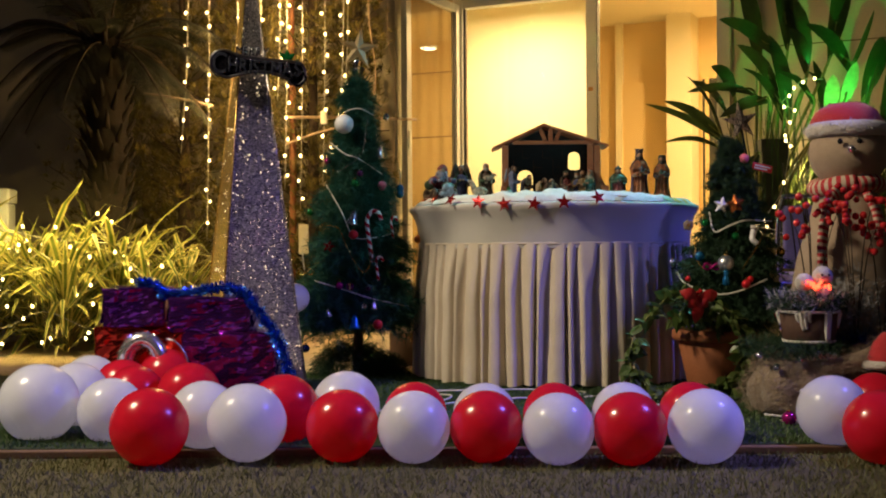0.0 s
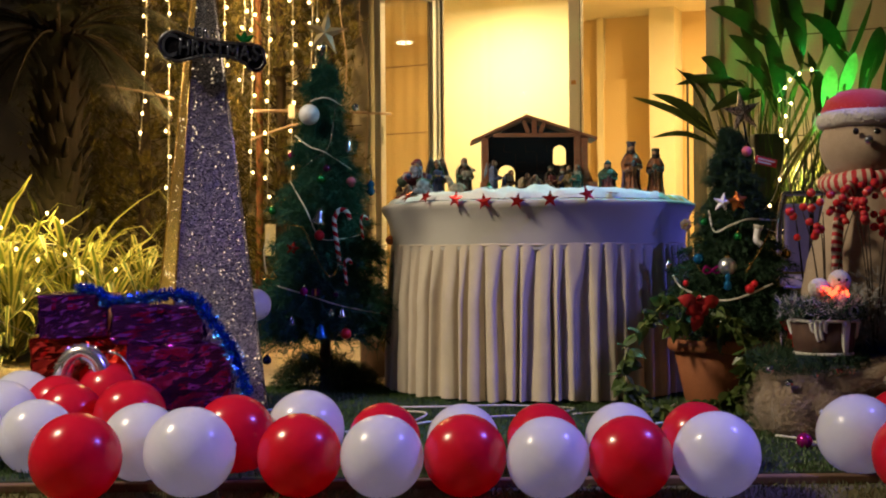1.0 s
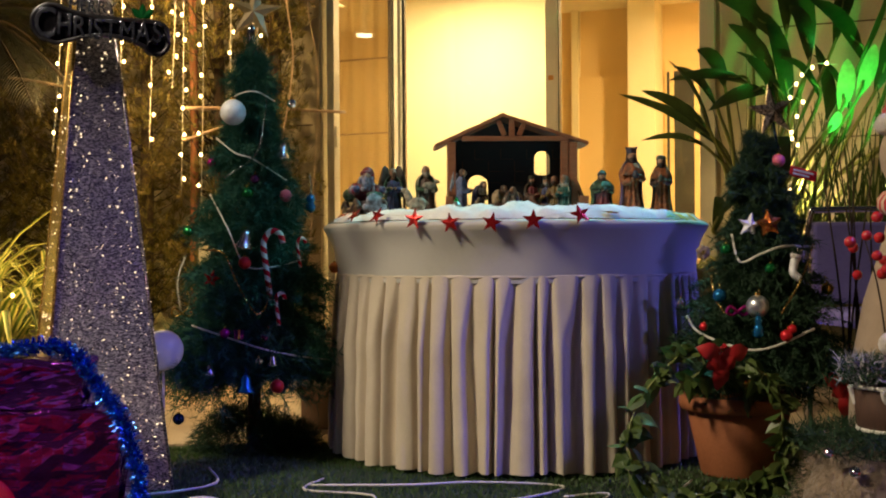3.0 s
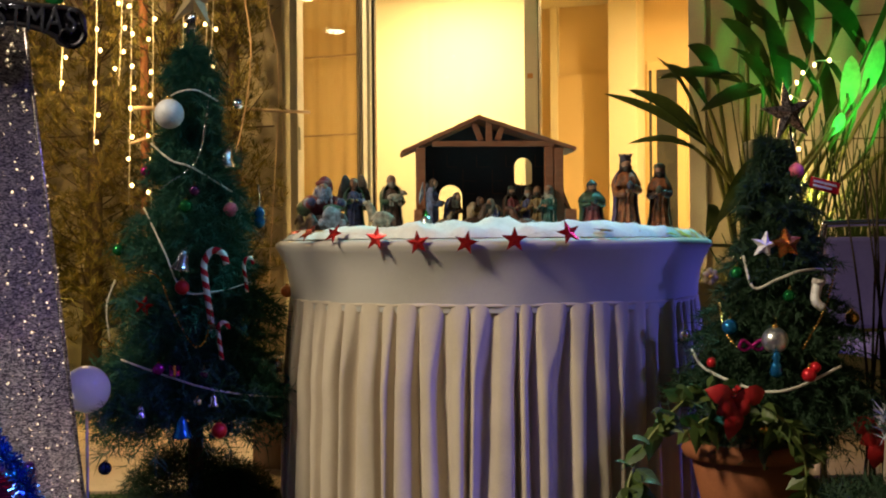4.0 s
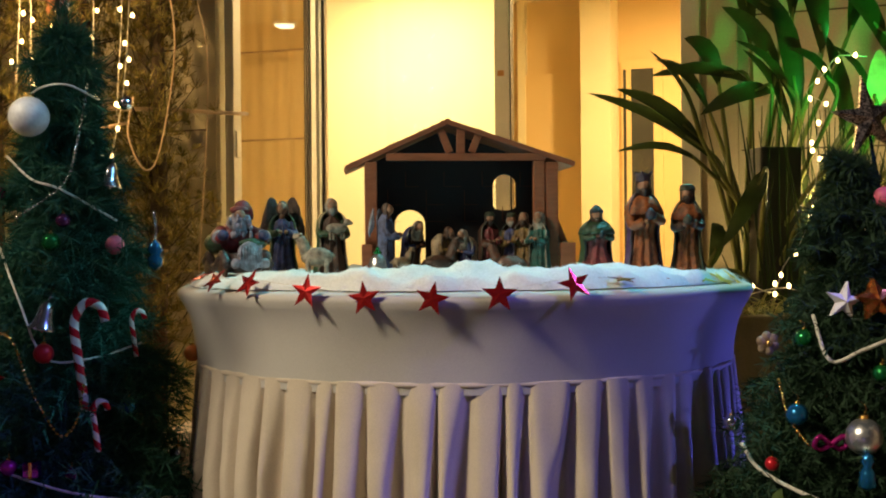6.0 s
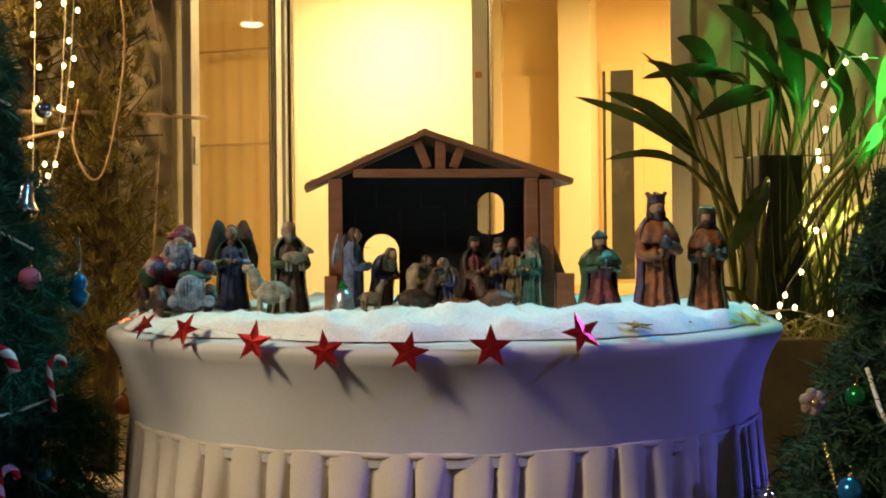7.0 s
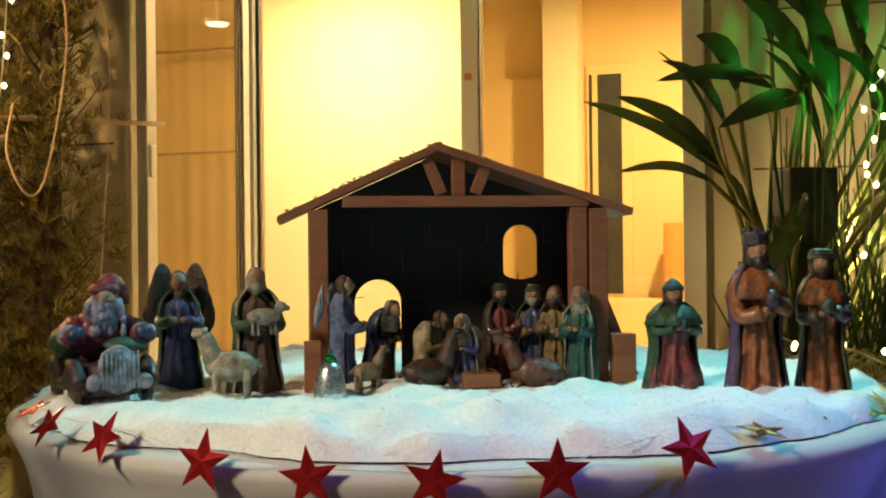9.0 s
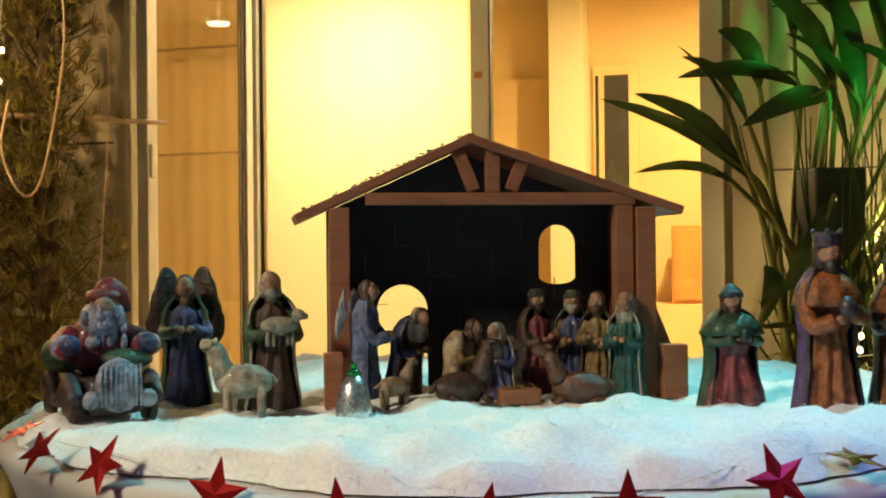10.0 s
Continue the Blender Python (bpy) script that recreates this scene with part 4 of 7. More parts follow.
            ball(bm, hr * 1.12 * math.cos(a), hy + hr * 0.2 + hr * 1.12 * math.sin(a), hz + hr * 1.78, hr * 0.2, slot=4, seg=6, rings=5)
    elif hat == "turban":
        for q in range(3):
            ball(bm, 0, hy + hr * 0.2, hz + hr * (0.6 + 0.28 * q), hr * (1.28 - 0.14 * q), hr * (1.25 - 0.14 * q), hr * 0.28, 18, 8, 4)
        tube(bm, [(0.5 * hr, hy + hr, hz + hr * 0.5), (0.9 * hr, hy + hr * 1.2, hz - hr), (0.9 * hr, hy + hr * 1.1, hz - 2.2 * hr)], hr * 0.35, 8, 4, hr * 0.2)
    elif hat == "pointed":
        lathe(bm, [(hr * 1.12, 0), (hr * 1.2, hr * 0.35), (hr * 1.02, hr * 0.6), (hr * 0.6, hr * 1.0), (hr * 0.16, hr * 1.35)], 18, lambda a, i: 1 + 0.08 * math.sin(8 * a), 4, Matrix.Translation((0, hy + hr * 0.2, hz + hr * 0.42)))
    elif hat == "veil":
        lathe(bm, [(hr * 1.15, -hr * 3.0), (hr * 1.25, -hr * 1.6), (hr * 1.22, -hr * 0.3), (hr * 1.05, hr * 0.6), (hr * 0.7, hr * 1.15), (hr * 0.15, hr * 1.35)], 22, lambda a, i: (0.85 + 0.28 * (0.5 + 0.5 * math.sin(a))) * (1 + 0.06 * math.sin(7 * a)), 4, Matrix.Translation((0, hy + hr * 0.55, hz)))
    if wings:
        for s in (-1, 1):
            for layer in range(4):
                m = pose(s * (w * (0.95 if wings < 30 else 0.85) + 0.02 * h * layer), 0.16 * h + 0.012 * h * layer, (0.76 - 0.055 * layer) * h, 0, s * (1 + 2 * layer), -s * wings)
                size_ = 1.12 if wings > 30 else 0.62
                ball(bm, 0, 0, 0, 0.105 * h * size_, 0.020 * h, (0.25 - 0.035 * layer) * h * size_, 14, 12, 4, m)
    if lamb:
        ball(bm, 0.01 * h, -0.21 * h, 0.61 * h, 0.13 * h, 0.06 * h, 0.062 * h, 14, 10, 4)
        ball(bm, 0.14 * h, -0.22 * h, 0.68 * h, 0.05 * h, 0.042 * h, 0.045 * h, 10, 8, 4)
        ball(bm, 0.18 * h, -0.23 * h, 0.67 * h, 0.03 * h, 0.025 * h, 0.025 * h, 8, 6, 4)
        for s in (-0.07, -0.03, 0.06, 0.09):
            tube(bm, [(s * h, -0.22 * h, 0.58 * h), (s * h * 1.1, -0.235 * h, 0.47 * h)], 0.015 * h, 6, 4)
    for v in bm.verts:
        v.co += Vector((noise.noise(v.co * 90), noise.noise(v.co * 90 + Vector((9, 0, 0))), 0.4 * noise.noise(v.co * 90 + Vector((0, 9, 0))))) * 0.012 * h
    ob = part(name, bm, [robe, cloak, P_SKIN, hair, hat_paint(hat, wings, lamb)], smooth=True)
    ob.matrix_basis = pose(x, y, z if z is not None else snow_height(x - TX, y - TY) - 0.006, 0, 0, turn) @ (pose(0, 0, 0, bow, 0, 0) if bow else Matrix.Identity(4))
    return tagged(ob, label, "statuette", "nativity statuettes")


def hat_paint(hat, wings, lamb):
    if lamb or hat == "veil":
        return paint("wool", (0.45, 0.40, 0.32))
    if wings:
        return paint("wing_white", (0.40, 0.42, 0.52)) if wings < 30 else paint("wing_brown", (0.085, 0.05, 0.035))
    return {"crown": paint("crown", (0.055, 0.04, 0.07)), "turban": paint("turban", (0.07, 0.085, 0.05)), "pointed": paint("cap", (0.02, 0.06, 0.075)), None: P_DARK}[hat]


ORANGE = paint("orange", (0.42, 0.13, 0.035))
GREEN_P = paint("green", (0.035, 0.10, 0.045))
TEAL = paint("teal", (0.02, 0.15, 0.13))
BLUE_P = paint("blue", (0.045, 0.065, 0.22))
SKYB = paint("skyblue", (0.14, 0.18, 0.36))
ROSE = paint("rose", (0.30, 0.055, 0.065))
BROWN = paint("brown", (0.09, 0.045, 0.028))
OCHRE = paint("ochre", (0.32, 0.20, 0.06))
CREAM_P = paint("cream", (0.48, 0.36, 0.22))
PURPLE_P = paint("violet", (0.11, 0.055, 0.18))

statuette("king_statuette", 0.793, 4.675, 0.207, 4, ORANGE, PURPLE_P, P_DARK, "tall painted king statuette in an orange robe", "crown", z=0.744, gift_=True, wide=0.98)
statuette("king_statuette", 0.887, 4.69, 0.19, -16, ORANGE, BROWN, P_DARK, "tall painted king statuette in a brown and orange robe", "turban", z=0.744, gift_=True, wide=0.9)
statuette("king_statuette", 0.722, 4.775, 0.142, 8, ROSE, GREEN_P, BROWN, "kneeling painted king statuette in a red and green robe", "pointed", True, z=0.747, gift_=True, wide=0.92)
statuette("shepherd_statuette", 0.182, 4.86, 0.17, 12, BROWN, GREEN_P, P_GREY, "painted shepherd statuette carrying a lamb", None, lamb=True, wide=1.1)
statuette("angel_statuette", 0.079, 4.915, 0.168, 4, BLUE_P, GREEN_P, BROWN, "painted angel statuette with brown wings", None, wings=32)
statuette("angel_statuette", 0.296, 4.845, 0.148, 66, SKYB, SKYB, BROWN, "painted angel statuette in a pale blue gown", None, wings=20, wide=0.85)
statuette("shepherd_statuette", 0.345, 4.925, 0.136, 30, BROWN, BLUE_P, BROWN, "painted bowing shepherd statuette in a dark cloak", "veil", bow=14)
statuette("kneeling_statuette", 0.410, 4.875, 0.112, 58, OCHRE, CREAM_P, BROWN, "painted kneeling statuette in ochre and purple", None, True, wide=0.85, bow=5)
statuette("kneeling_statuette", 0.468, 4.885, 0.112, -40, BLUE_P, CREAM_P, P_GREY, "painted kneeling statuette with a pale veil", "veil", True, wide=0.85, bow=5)
statuette("standing_statuette", 0.524, 4.94, 0.145, 20, ROSE, BROWN, P_DARK, "painted statuette in a dark red robe", "turban")
statuette("standing_statuette", 0.573, 4.94, 0.145, -12, BLUE_P, OCHRE, P_GREY, "painted statuette in blue and ochre", "turban")
statuette("standing_statuette", 0.590, 4.885, 0.144, -28, OCHRE, CREAM_P, BROWN, "painted statuette in an ochre patterned robe", None, wide=0.9)
statuette("standing_statuette", 0.616, 4.850, 0.148, -34, TEAL, TEAL, P_GREY, "painted statuette in a teal cloak with a pale veil", "veil", wide=0.9)


def animal(name, x, y, length, turn, material, label, lying=False, neck=0.5, z=None, fat=1.0):
    bm = bmesh.new()
    h = length * (0.22 if lying else 0.48)
    ball(bm, 0, 0, h, length * 0.36 * fat ** 0.5, length * 0.19 * fat, length * 0.20 * fat, 18, 12)
    tube(bm, [(length * 0.24, 0, h + length * 0.08), (length * 0.36, 0, h + length * (0.12 + neck * 0.5)), (length * 0.40, 0, h + length * (0.16 + neck * 0.6))], length * 0.13 * fat, 10, 0, length * 0.085 * fat, 4)
    ball(bm, length * 0.45, 0, h + length * (0.16 + neck * 0.62), length * 0.135, length * 0.085, length * 0.085, 12, 8)
    for s in (-1, 1):
        ball(bm, length * 0.38, s * length * 0.10, h + length * (0.20 + neck * 0.65), length * 0.04, length * 0.06, length * 0.025, 8, 6)
        for lx in (-0.22, 0.22):
            if lying:
                tube(bm, [(lx * length, s * length * 0.15, h * 0.6), ((lx + 0.12) * length, s * length * 0.18, h * 0.2)], length * 0.045, 6)
            else:
                tube(bm, [(lx * length, s * length * 0.10, h), (lx * length, s * length * 0.10, 0.0)], length * 0.055, 8, 0, length * 0.045)
    tube(bm, [(-length * 0.33, 0, h + length * 0.08), (-length * 0.42, 0, h - length * 0.02)], length * 0.04, 6)
    for v in bm.verts:
        v.co += Vector((noise.noise(v.co * 130), noise.noise(v.co * 130 + Vector((5, 0, 0))), noise.noise(v.co * 130 + Vector((0, 7, 0))))) * length * 0.035
    ob = part(name, bm, material, smooth=True)
    ob.matrix_basis = pose(x, y, z if z is not None else snow_height(x - TX, y - TY) - 0.004, 0, 0, turn)
    return tagged(ob, label, "animal statuette", "nativity animals")


WOOL_P = paint("sheep", (0.44, 0.36, 0.27))
animal("sheep_statuette", 0.152, 4.775, 0.086, 176, WOOL_P, "cream painted sheep statuette standing on the snow", z=0.752, fat=1.12)
animal("sheep_statuette", 0.322, 4.80, 0.058, 25, paint("lamb", (0.36, 0.25, 0.15)), "small tan lamb statuette beside the silver bell", z=0.752)
animal("donkey_statuette", 0.400, 4.80, 0.095, 18, BROWN, "dark brown donkey statuette lying down", True, 0.55)
animal("cow_statuette", 0.545, 4.80, 0.10, 172, paint("redbrown", (0.17, 0.06, 0.03)), "red-brown cow statuette lying down", True, 0.45)
manger = thing("manger", pose(0.47, 4.80, 0.752), "tiny straw-filled wooden manger", "manger")
part("trough", boxed(-0.024, 0.024, -0.013, 0.013, 0.004, 0.022, bevel=0.003), WOOD, manger)
bm = bmesh.new()
for _ in range(40):
    p = Vector((rnd(-0.02, 0.02), rnd(-0.01, 0.01), 0.022))
    d = unit() * 0.012
    tube(bm, [p - d * 0.5, p + Vector((d.x, d.y, abs(d.z) * 0.4)) * 0.5], 0.0007, 4)
part("straw", bm, OCHRE, manger)["kind"] = "stuff"

# figurine in a toy car, one plain mesh
bm = bmesh.new()
for s in (-1, 1):
    for wy in (-0.045, 0.05):
        lathe(bm, [(0.004, -0.004), (0.020, -0.004), (0.022, 0.0), (0.020, 0.004), (0.004, 0.004)], 16, None, 0, pose(s * 0.043, wy, 0.022, 0, 90, 0))
    tube(bm, [(s * 0.043, -0.075, 0.030), (s * 0.043, -0.046, 0.052), (s * 0.042, -0.01, 0.030), (s * 0.042, 0.025, 0.028), (s * 0.042, 0.05, 0.052), (s * 0.04, 0.08, 0.035)], 0.009, 8, 2, None, 4)
    ball(bm, s * 0.03, -0.086, 0.034, 0.010, 0.007, 0.010, 10, 8, 1)
box(bm, -0.030, 0.030, -0.075, 0.075, 0.015, 0.055, bevel=0.01, slot=2)
lathe(bm, [(0.022, -0.008), (0.026, 0.0), (0.024, 0.012)], 16, None, 1, pose(0, -0.078, 0.048, 90, 0, 0) @ Matrix.Diagonal((0.95, 1.15, 1, 1)))
for k in range(-4, 5):
    box(bm, k * 0.0052 - 0.0012, k * 0.0052 + 0.0012, -0.0915, -0.088, 0.026, 0.070, slot=1)
ball(bm, 0, 0.0, 0.086, 0.036, 0.030, 0.036, 16, 10, 3)
ball(bm, 0, -0.010, 0.112, 0.024, 0.022, 0.026, 18, 12, 1)
beard = random.Random(2)
for k in range(34):
    ball(bm, beard.uniform(-0.022, 0.022), -0.018 - beard.uniform(0.0, 0.012), beard.uniform(0.088, 0.126), beard.uniform(0.004, 0.007), beard.uniform(0.004, 0.006), beard.uniform(0.006, 0.010), 8, 6, 1)
ball(bm, 0, -0.022, 0.130, 0.012, 0.013, 0.011, 12, 8, 5)
ball(bm, 0.004, -0.004, 0.141, 0.020, 0.019, 0.009, 14, 8, 3)
ball(bm, 0.014, 0.006, 0.147, 0.017, 0.017, 0.015, 12, 8, 3)
tube(bm, [(0.018, 0.008, 0.150), (0.030, 0.010, 0.140), (0.034, 0.008, 0.122)], 0.010, 8, 3, 0.005)
for s in (-1, 1):
    tube(bm, [(s * 0.030, 0.0, 0.098), (s * 0.046, -0.02, 0.088), (s * 0.040, -0.04, 0.085)], 0.014, 8, 3)
    ball(bm, s * 0.042, -0.045, 0.090, 0.012, 0.011, 0.011, 12, 8, 4)
    ball(bm, s * 0.045, -0.032, 0.087, 0.016, 0.009, 0.014, 12, 8, 1)
ball(bm, -0.03, 0.035, 0.075, 0.026, 0.03, 0.022, 12, 8, 6)
ball(bm, 0.02, -0.04, 0.072, 0.03, 0.02, 0.012, 12, 8, 6)
for v in bm.verts:
    v.co += Vector((noise.noise(v.co * 90), noise.noise(v.co * 90 + Vector((3, 0, 0))), noise.noise(v.co * 90 + Vector((0, 3, 0))))) * 0.0018
car = part("toy_car_figurine", bm, [BROWN, paint("offwhite", (0.38, 0.38, 0.48)), paint("darkcar", (0.045, 0.022, 0.026)), paint("suit", (0.26, 0.02, 0.03)), paint("mitten", (0.03, 0.04, 0.16)), P_SKIN, GREEN_P], smooth=True)
car.matrix_basis = pose(-0.010, 4.815, 0.748, 0, 0, 22)
tagged(car, "painted figurine riding a dark vintage toy car", "figurine")

bell = thing("bell_ornament", pose(0.272, 4.755, 0.752), "silver glitter bell ornament standing on the snow", "bell ornament")
bm = bmesh.new()
lathe(bm, [(0.021, 0.0), (0.0205, 0.008), (0.018, 0.022), (0.015, 0.036), (0.008, 0.045), (0.003, 0.047)], 20)
part("body", bm, BAUBLE["bell_facets"], bell)
bm = bmesh.new()
lathe(bm, [(0.008, 0.0465), (0.0085, 0.050), (0.004, 0.054)], 12)
ball(bm, 0, 0, 0.057, 0.004, seg=8, rings=6)
part("cap", bm, BAUBLE["green"], bell, "green cap")


# ---- Christmas trees ----
def needle_crown(zs, tiers, r_bottom, r_top, branch_n, droop, needle, per, spread_seed, gap=0.0):
    """Branches in tiers round a trunk, each a stem set with needles."""
    rng = random.Random(spread_seed)
    leaf = Blades()
    z0, z1 = zs
    for i in range(tiers):
        t = i / (tiers - 1)
        z = z0 + (z1 - z0) * t
        r = r_bottom + (r_top - r_bottom) * t ** 0.9
        n = max(4, int(branch_n * (1 - 0.55 * t)))
        for k in range(n):
            a = 2 * math.pi * (k + rng.uniform(-0.35, 0.35)) / n + i * 1.7
            length = r * rng.uniform(0.62, 1.18) * (1.06 if i % 3 else 0.86)
            tip = Vector((length * math.cos(a), length * math.sin(a), z + rng.uniform(-0.03, 0.03) - droop * length))
            root = Vector((0, 0, z + 0.05 * (1 - t)))
            mid = (root + tip) / 2 + Vector((0, 0, 0.03))
            line = smooth_line([root, mid, tip], 6)
            forks = [line]
            for s in (-1, 1):
                for frac in (4, 8):
                    if frac < len(line):
                        side = Vector((-math.sin(a), math.cos(a), 0)) * s
                        q = line[frac]
                        forks.append([q, q + (side * 0.7 + (tip - root).normalized() * 0.7) * length * 0.22, q + (side * 0.9 + (tip - root).normalized() * 1.0) * length * 0.36 + Vector((0, 0, -0.01))])
            for path in forks:
                pts = path if len(path) > 4 else smooth_line(path, 4)
                m = max(4, int(per * len(pts) / len(line)))
                for q in range(m):
                    u = (q + rng.random()) / m * (len(pts) - 1.001)
                    j = int(u)
                    p = pts[j].lerp(pts[j + 1], u - j)
                    if math.hypot(p.x, p.y) < gap:
                        continue
                    along = (pts[j + 1] - pts[j]).normalized()
                    d = (along * rng.uniform(0.3, 0.9) + Vector((rng.uniform(-1, 1), rng.uniform(-1, 1), rng.uniform(-1, 1)))).normalized() * needle * rng.uniform(0.7, 1.25)
                    leaf.needle(p, d, 0.0032)
    return leaf


def garland(name, points, r, material, label, beads=False):
    pts = [Vector(p) for p in points]
    if not beads:
        return tagged(part(name, tubed(pts, r, 6), material, smooth=True), label, "garland")
    bm = bmesh.new()
    line = smooth_line(pts, 12)
    last = None
    for p in line:
        if last is None or (p - last).length > r * 2.2:
            ball(bm, p.x, p.y, p.z, r, seg=8, rings=6)
            last = p
    tube(bm, pts, r * 0.25, 4)
    ob = part(name, bm, material, smooth=True)
    return tagged(ob, label, "bead garland", kind="stuff")


def bauble(x, y, z, r, colour, label="", name="bauble"):
    ob = thing(name, pose(x, y, z), label or f"small round {colour.replace('_', ' ')} bauble hanging on the tree", "bauble", "tree baubles")
    bm = bmesh.new()
    ball(bm, 0, 0, 0, r, seg=20, rings=14)
    sphere = part("ball", bm, BAUBLE[colour], ob)
    bm = bmesh.new()
    lathe(bm, [(r * 0.24, r * 0.94), (r * 0.26, r * 1.15), (r * 0.10, r * 1.2)], 10)
    tube(bm, [(0, 0, r * 1.18), (r * 0.12, 0, r * 1.5), (0, 0, r * 1.75), (0, 0.02, r * 1.9)], 0.0006, 4)
    part("cap", bm, GOLD, sphere, "metal cap with wire hook")
    return ob


def bell_ornament(x, y, z, h, material, label, tilt=0):
    ob = thing("bell_ornament", pose(x, y, z, 0, tilt, 0), label, "bell ornament", "tree bells")
    bm = bmesh.new()
    lathe(bm, [(h * 0.50, -h * 0.5), (h * 0.44, -h * 0.42), (h * 0.30, -h * 0.15), (h * 0.25, h * 0.2), (h * 0.14, h * 0.40), (h * 0.03, h * 0.46)], 18)
    shell = part("bell", bm, material, ob)
    bm = bmesh.new()
    ball(bm, 0, 0, -h * 0.5, h * 0.12, seg=8, rings=6)
    part("clapper", bm, material, shell)
    bm = bmesh.new()
    tube(bm, [(0, 0, h * 0.44), (h * 0.06, 0, h * 0.62), (0, 0.01, h * 0.8)], 0.0008, 4)
    part("loop", bm, material, shell)
    return ob


def candy_cane(x, y, z, h, turn, r, label="red and white striped candy cane on the tree"):
    """z is the foot; the hook bends to the right when turn is 0."""
    pts = [(0, 0, 0), (0, 0, h * 0.4), (0, 0, h * 0.78), (h * 0.05, 0, h * 0.92), (h * 0.15, 0, h), (h * 0.26, 0, h * 0.94), (h * 0.29, 0, h * 0.8)]
    bm = tubed(pts, r, 10, uv=True)
    return tagged(part("candy_cane", bm, CANE_MAT, smooth=True, m=pose(x, y, z, 0, 0, turn) @ pose(0, 0, 0, 0, -7, 0)), label, "candy cane", "candy canes")


LX, LY = -0.36, 4.88
pine = thing("christmas_tree", pose(LX, LY, 0), "slim green artificial Christmas tree on a dark trunk", "Christmas tree")
part("trunk", tubed([(0, 0, 0.0), (0.004, 0, 0.5), (0, 0, 1.0), (0, 0, 1.30)], 0.022, 10, 0, 0.008), BARK, pine, smooth=True)
crown = needle_crown((0.30, 1.22), 16, 0.29, 0.045, 19, 0.20, 0.052, 74, 11)
place_mesh("crown", crown.mesh("crown"), NEEDLE, pine)
low_tier = needle_crown((0.25, 0.42), 4, 0.29, 0.27, 18, 0.22, 0.050, 74, 13)
place_mesh("lower_crown", low_tier.mesh("lower_crown"), NEEDLE, pine)
spike = Blades()
for _ in range(420):
    a, z = rnd(0, 6.28), rnd(1.16, 1.31)
    d = Vector((math.cos(a), math.sin(a), 0.9)) * 0.033
    spike.needle(Vector((0, 0, z)), d, 0.0028)
place_mesh("leader", spike.mesh("leader"), NEEDLE, pine)
foot = Blades()
for _ in range(5200):
    v = unit()
    p = Vector((v.x * 0.17, v.y * 0.15, abs(v.z) * 0.15)) * rnd(0.6, 1.05)
    foot.needle(p + Vector((0, 0, 0.022)), (v + unit() * 0.9).normalized() * 0.036, 0.003)
base_bush = thing("pine_bush", pose(LX - 0.03, LY + 0.05, 0), "dark clump of pine greenery around the tree foot", "bush")
place_mesh("foliage", foot.mesh("foliage"), NEEDLE_DARK, base_bush)
place_mesh("foliage", foot.mesh("foliage"), NEEDLE_DARK, base_bush, m=pose(0.13, 0.02, 0, 0, 0, 70) @ Matrix.Scale(0.7, 4))

top_star = thing("tree_star", pose(LX + 0.01, LY, 1.40, 0, 8, -6), "large pale translucent star on top of the tree", "tree topper")
part("star", star_bm(0.092, 0.006, 5, 0.34, 0.013), surface("champagne_star", (0.36, 0.26, 0.12), (0.48, 0.36, 0.18), 20, 0.35, 0.1, 0.3), top_star)
bm = bmesh.new()
lathe(bm, [(0.015, -0.105), (0.0145, -0.05), (0.010, -0.042)], 12)
part("sleeve", bm, CHROME, top_star, "shiny silver sleeve")

for x, y, z, r, c in ((-0.478, 4.83, 0.925, 0.014, "magenta"), (-0.359, 4.745, 0.827, 0.018, "green"), (-0.25, 4.81, 0.821, 0.019, "pink"), (-0.338, 4.755, 0.869, 0.014, "purple"),
                      (-0.362, 4.69, 0.617, 0.019, "red"), (-0.552, 4.83, 0.714, 0.016, "green"), (-0.234, 4.86, 1.11, 0.015, "silver"), (-0.212, 4.73, 0.508, 0.014, "blue"),
                      (-0.105, 4.86, 0.598, 0.017, "orange"), (-0.134, 4.84, 0.394, 0.017, "silver"), (-0.094, 4.85, 0.237, 0.016, "magenta"), (-0.262, 4.62, 0.258, 0.020, "red"),
                      (-0.555, 4.66, 0.161, 0.017, "dark_blue"), (-0.415, 4.64, 0.412, 0.016, "magenta"), (-0.316, 4.62, 0.331, 0.012, "silver"), (-0.30, 4.63, 0.40, 0.012, "purple")):
    bauble(x, y, z, r, c)
bauble(-0.403, 4.765, 1.072, 0.039, "white", "large white frosted bauble hanging on the tree")
bell_ornament(-0.262, 4.84, 0.965, 0.052, SILVER_BEAD, "silver bell ornament on the tree", 8)
bell_ornament(-0.362, 4.705, 0.690, 0.058, SILVER_BEAD, "silver bell ornament on the tree", 12)
bell_ornament(-0.353, 4.61, 0.271, 0.055, BAUBLE["blue"], "shiny blue bell ornament low on the tree")
bell_ornament(-0.459, 4.64, 0.308, 0.034, SILVER_BEAD, "tiny silver bell ornament on the tree")
bell_ornament(-0.277, 4.63, 0.335, 0.034, SILVER_BEAD, "tiny silver bell ornament on the tree")
candy_cane(-0.288, 4.70, 0.505, 0.205, 0, 0.0088)
candy_cane(-0.205, 4.78, 0.60, 0.09, 20, 0.005, "small striped candy cane on the tree")
candy_cane(-0.262, 4.685, 0.43, 0.095, 10, 0.006, "small striped candy cane on the tree")
tagged(part("star_ornament", star_bm(0.027, 0.006, 5, 0.45, 0.006), STAR_RED, m=pose(-0.463, 4.71, 0.57, 0, 15, 0)), "dark red star ornament on the tree", "star ornament")
cube = thing("gift_ornament", pose(-0.372, 4.635, 0.411), "tiny magenta gift box ornament", "gift ornament")
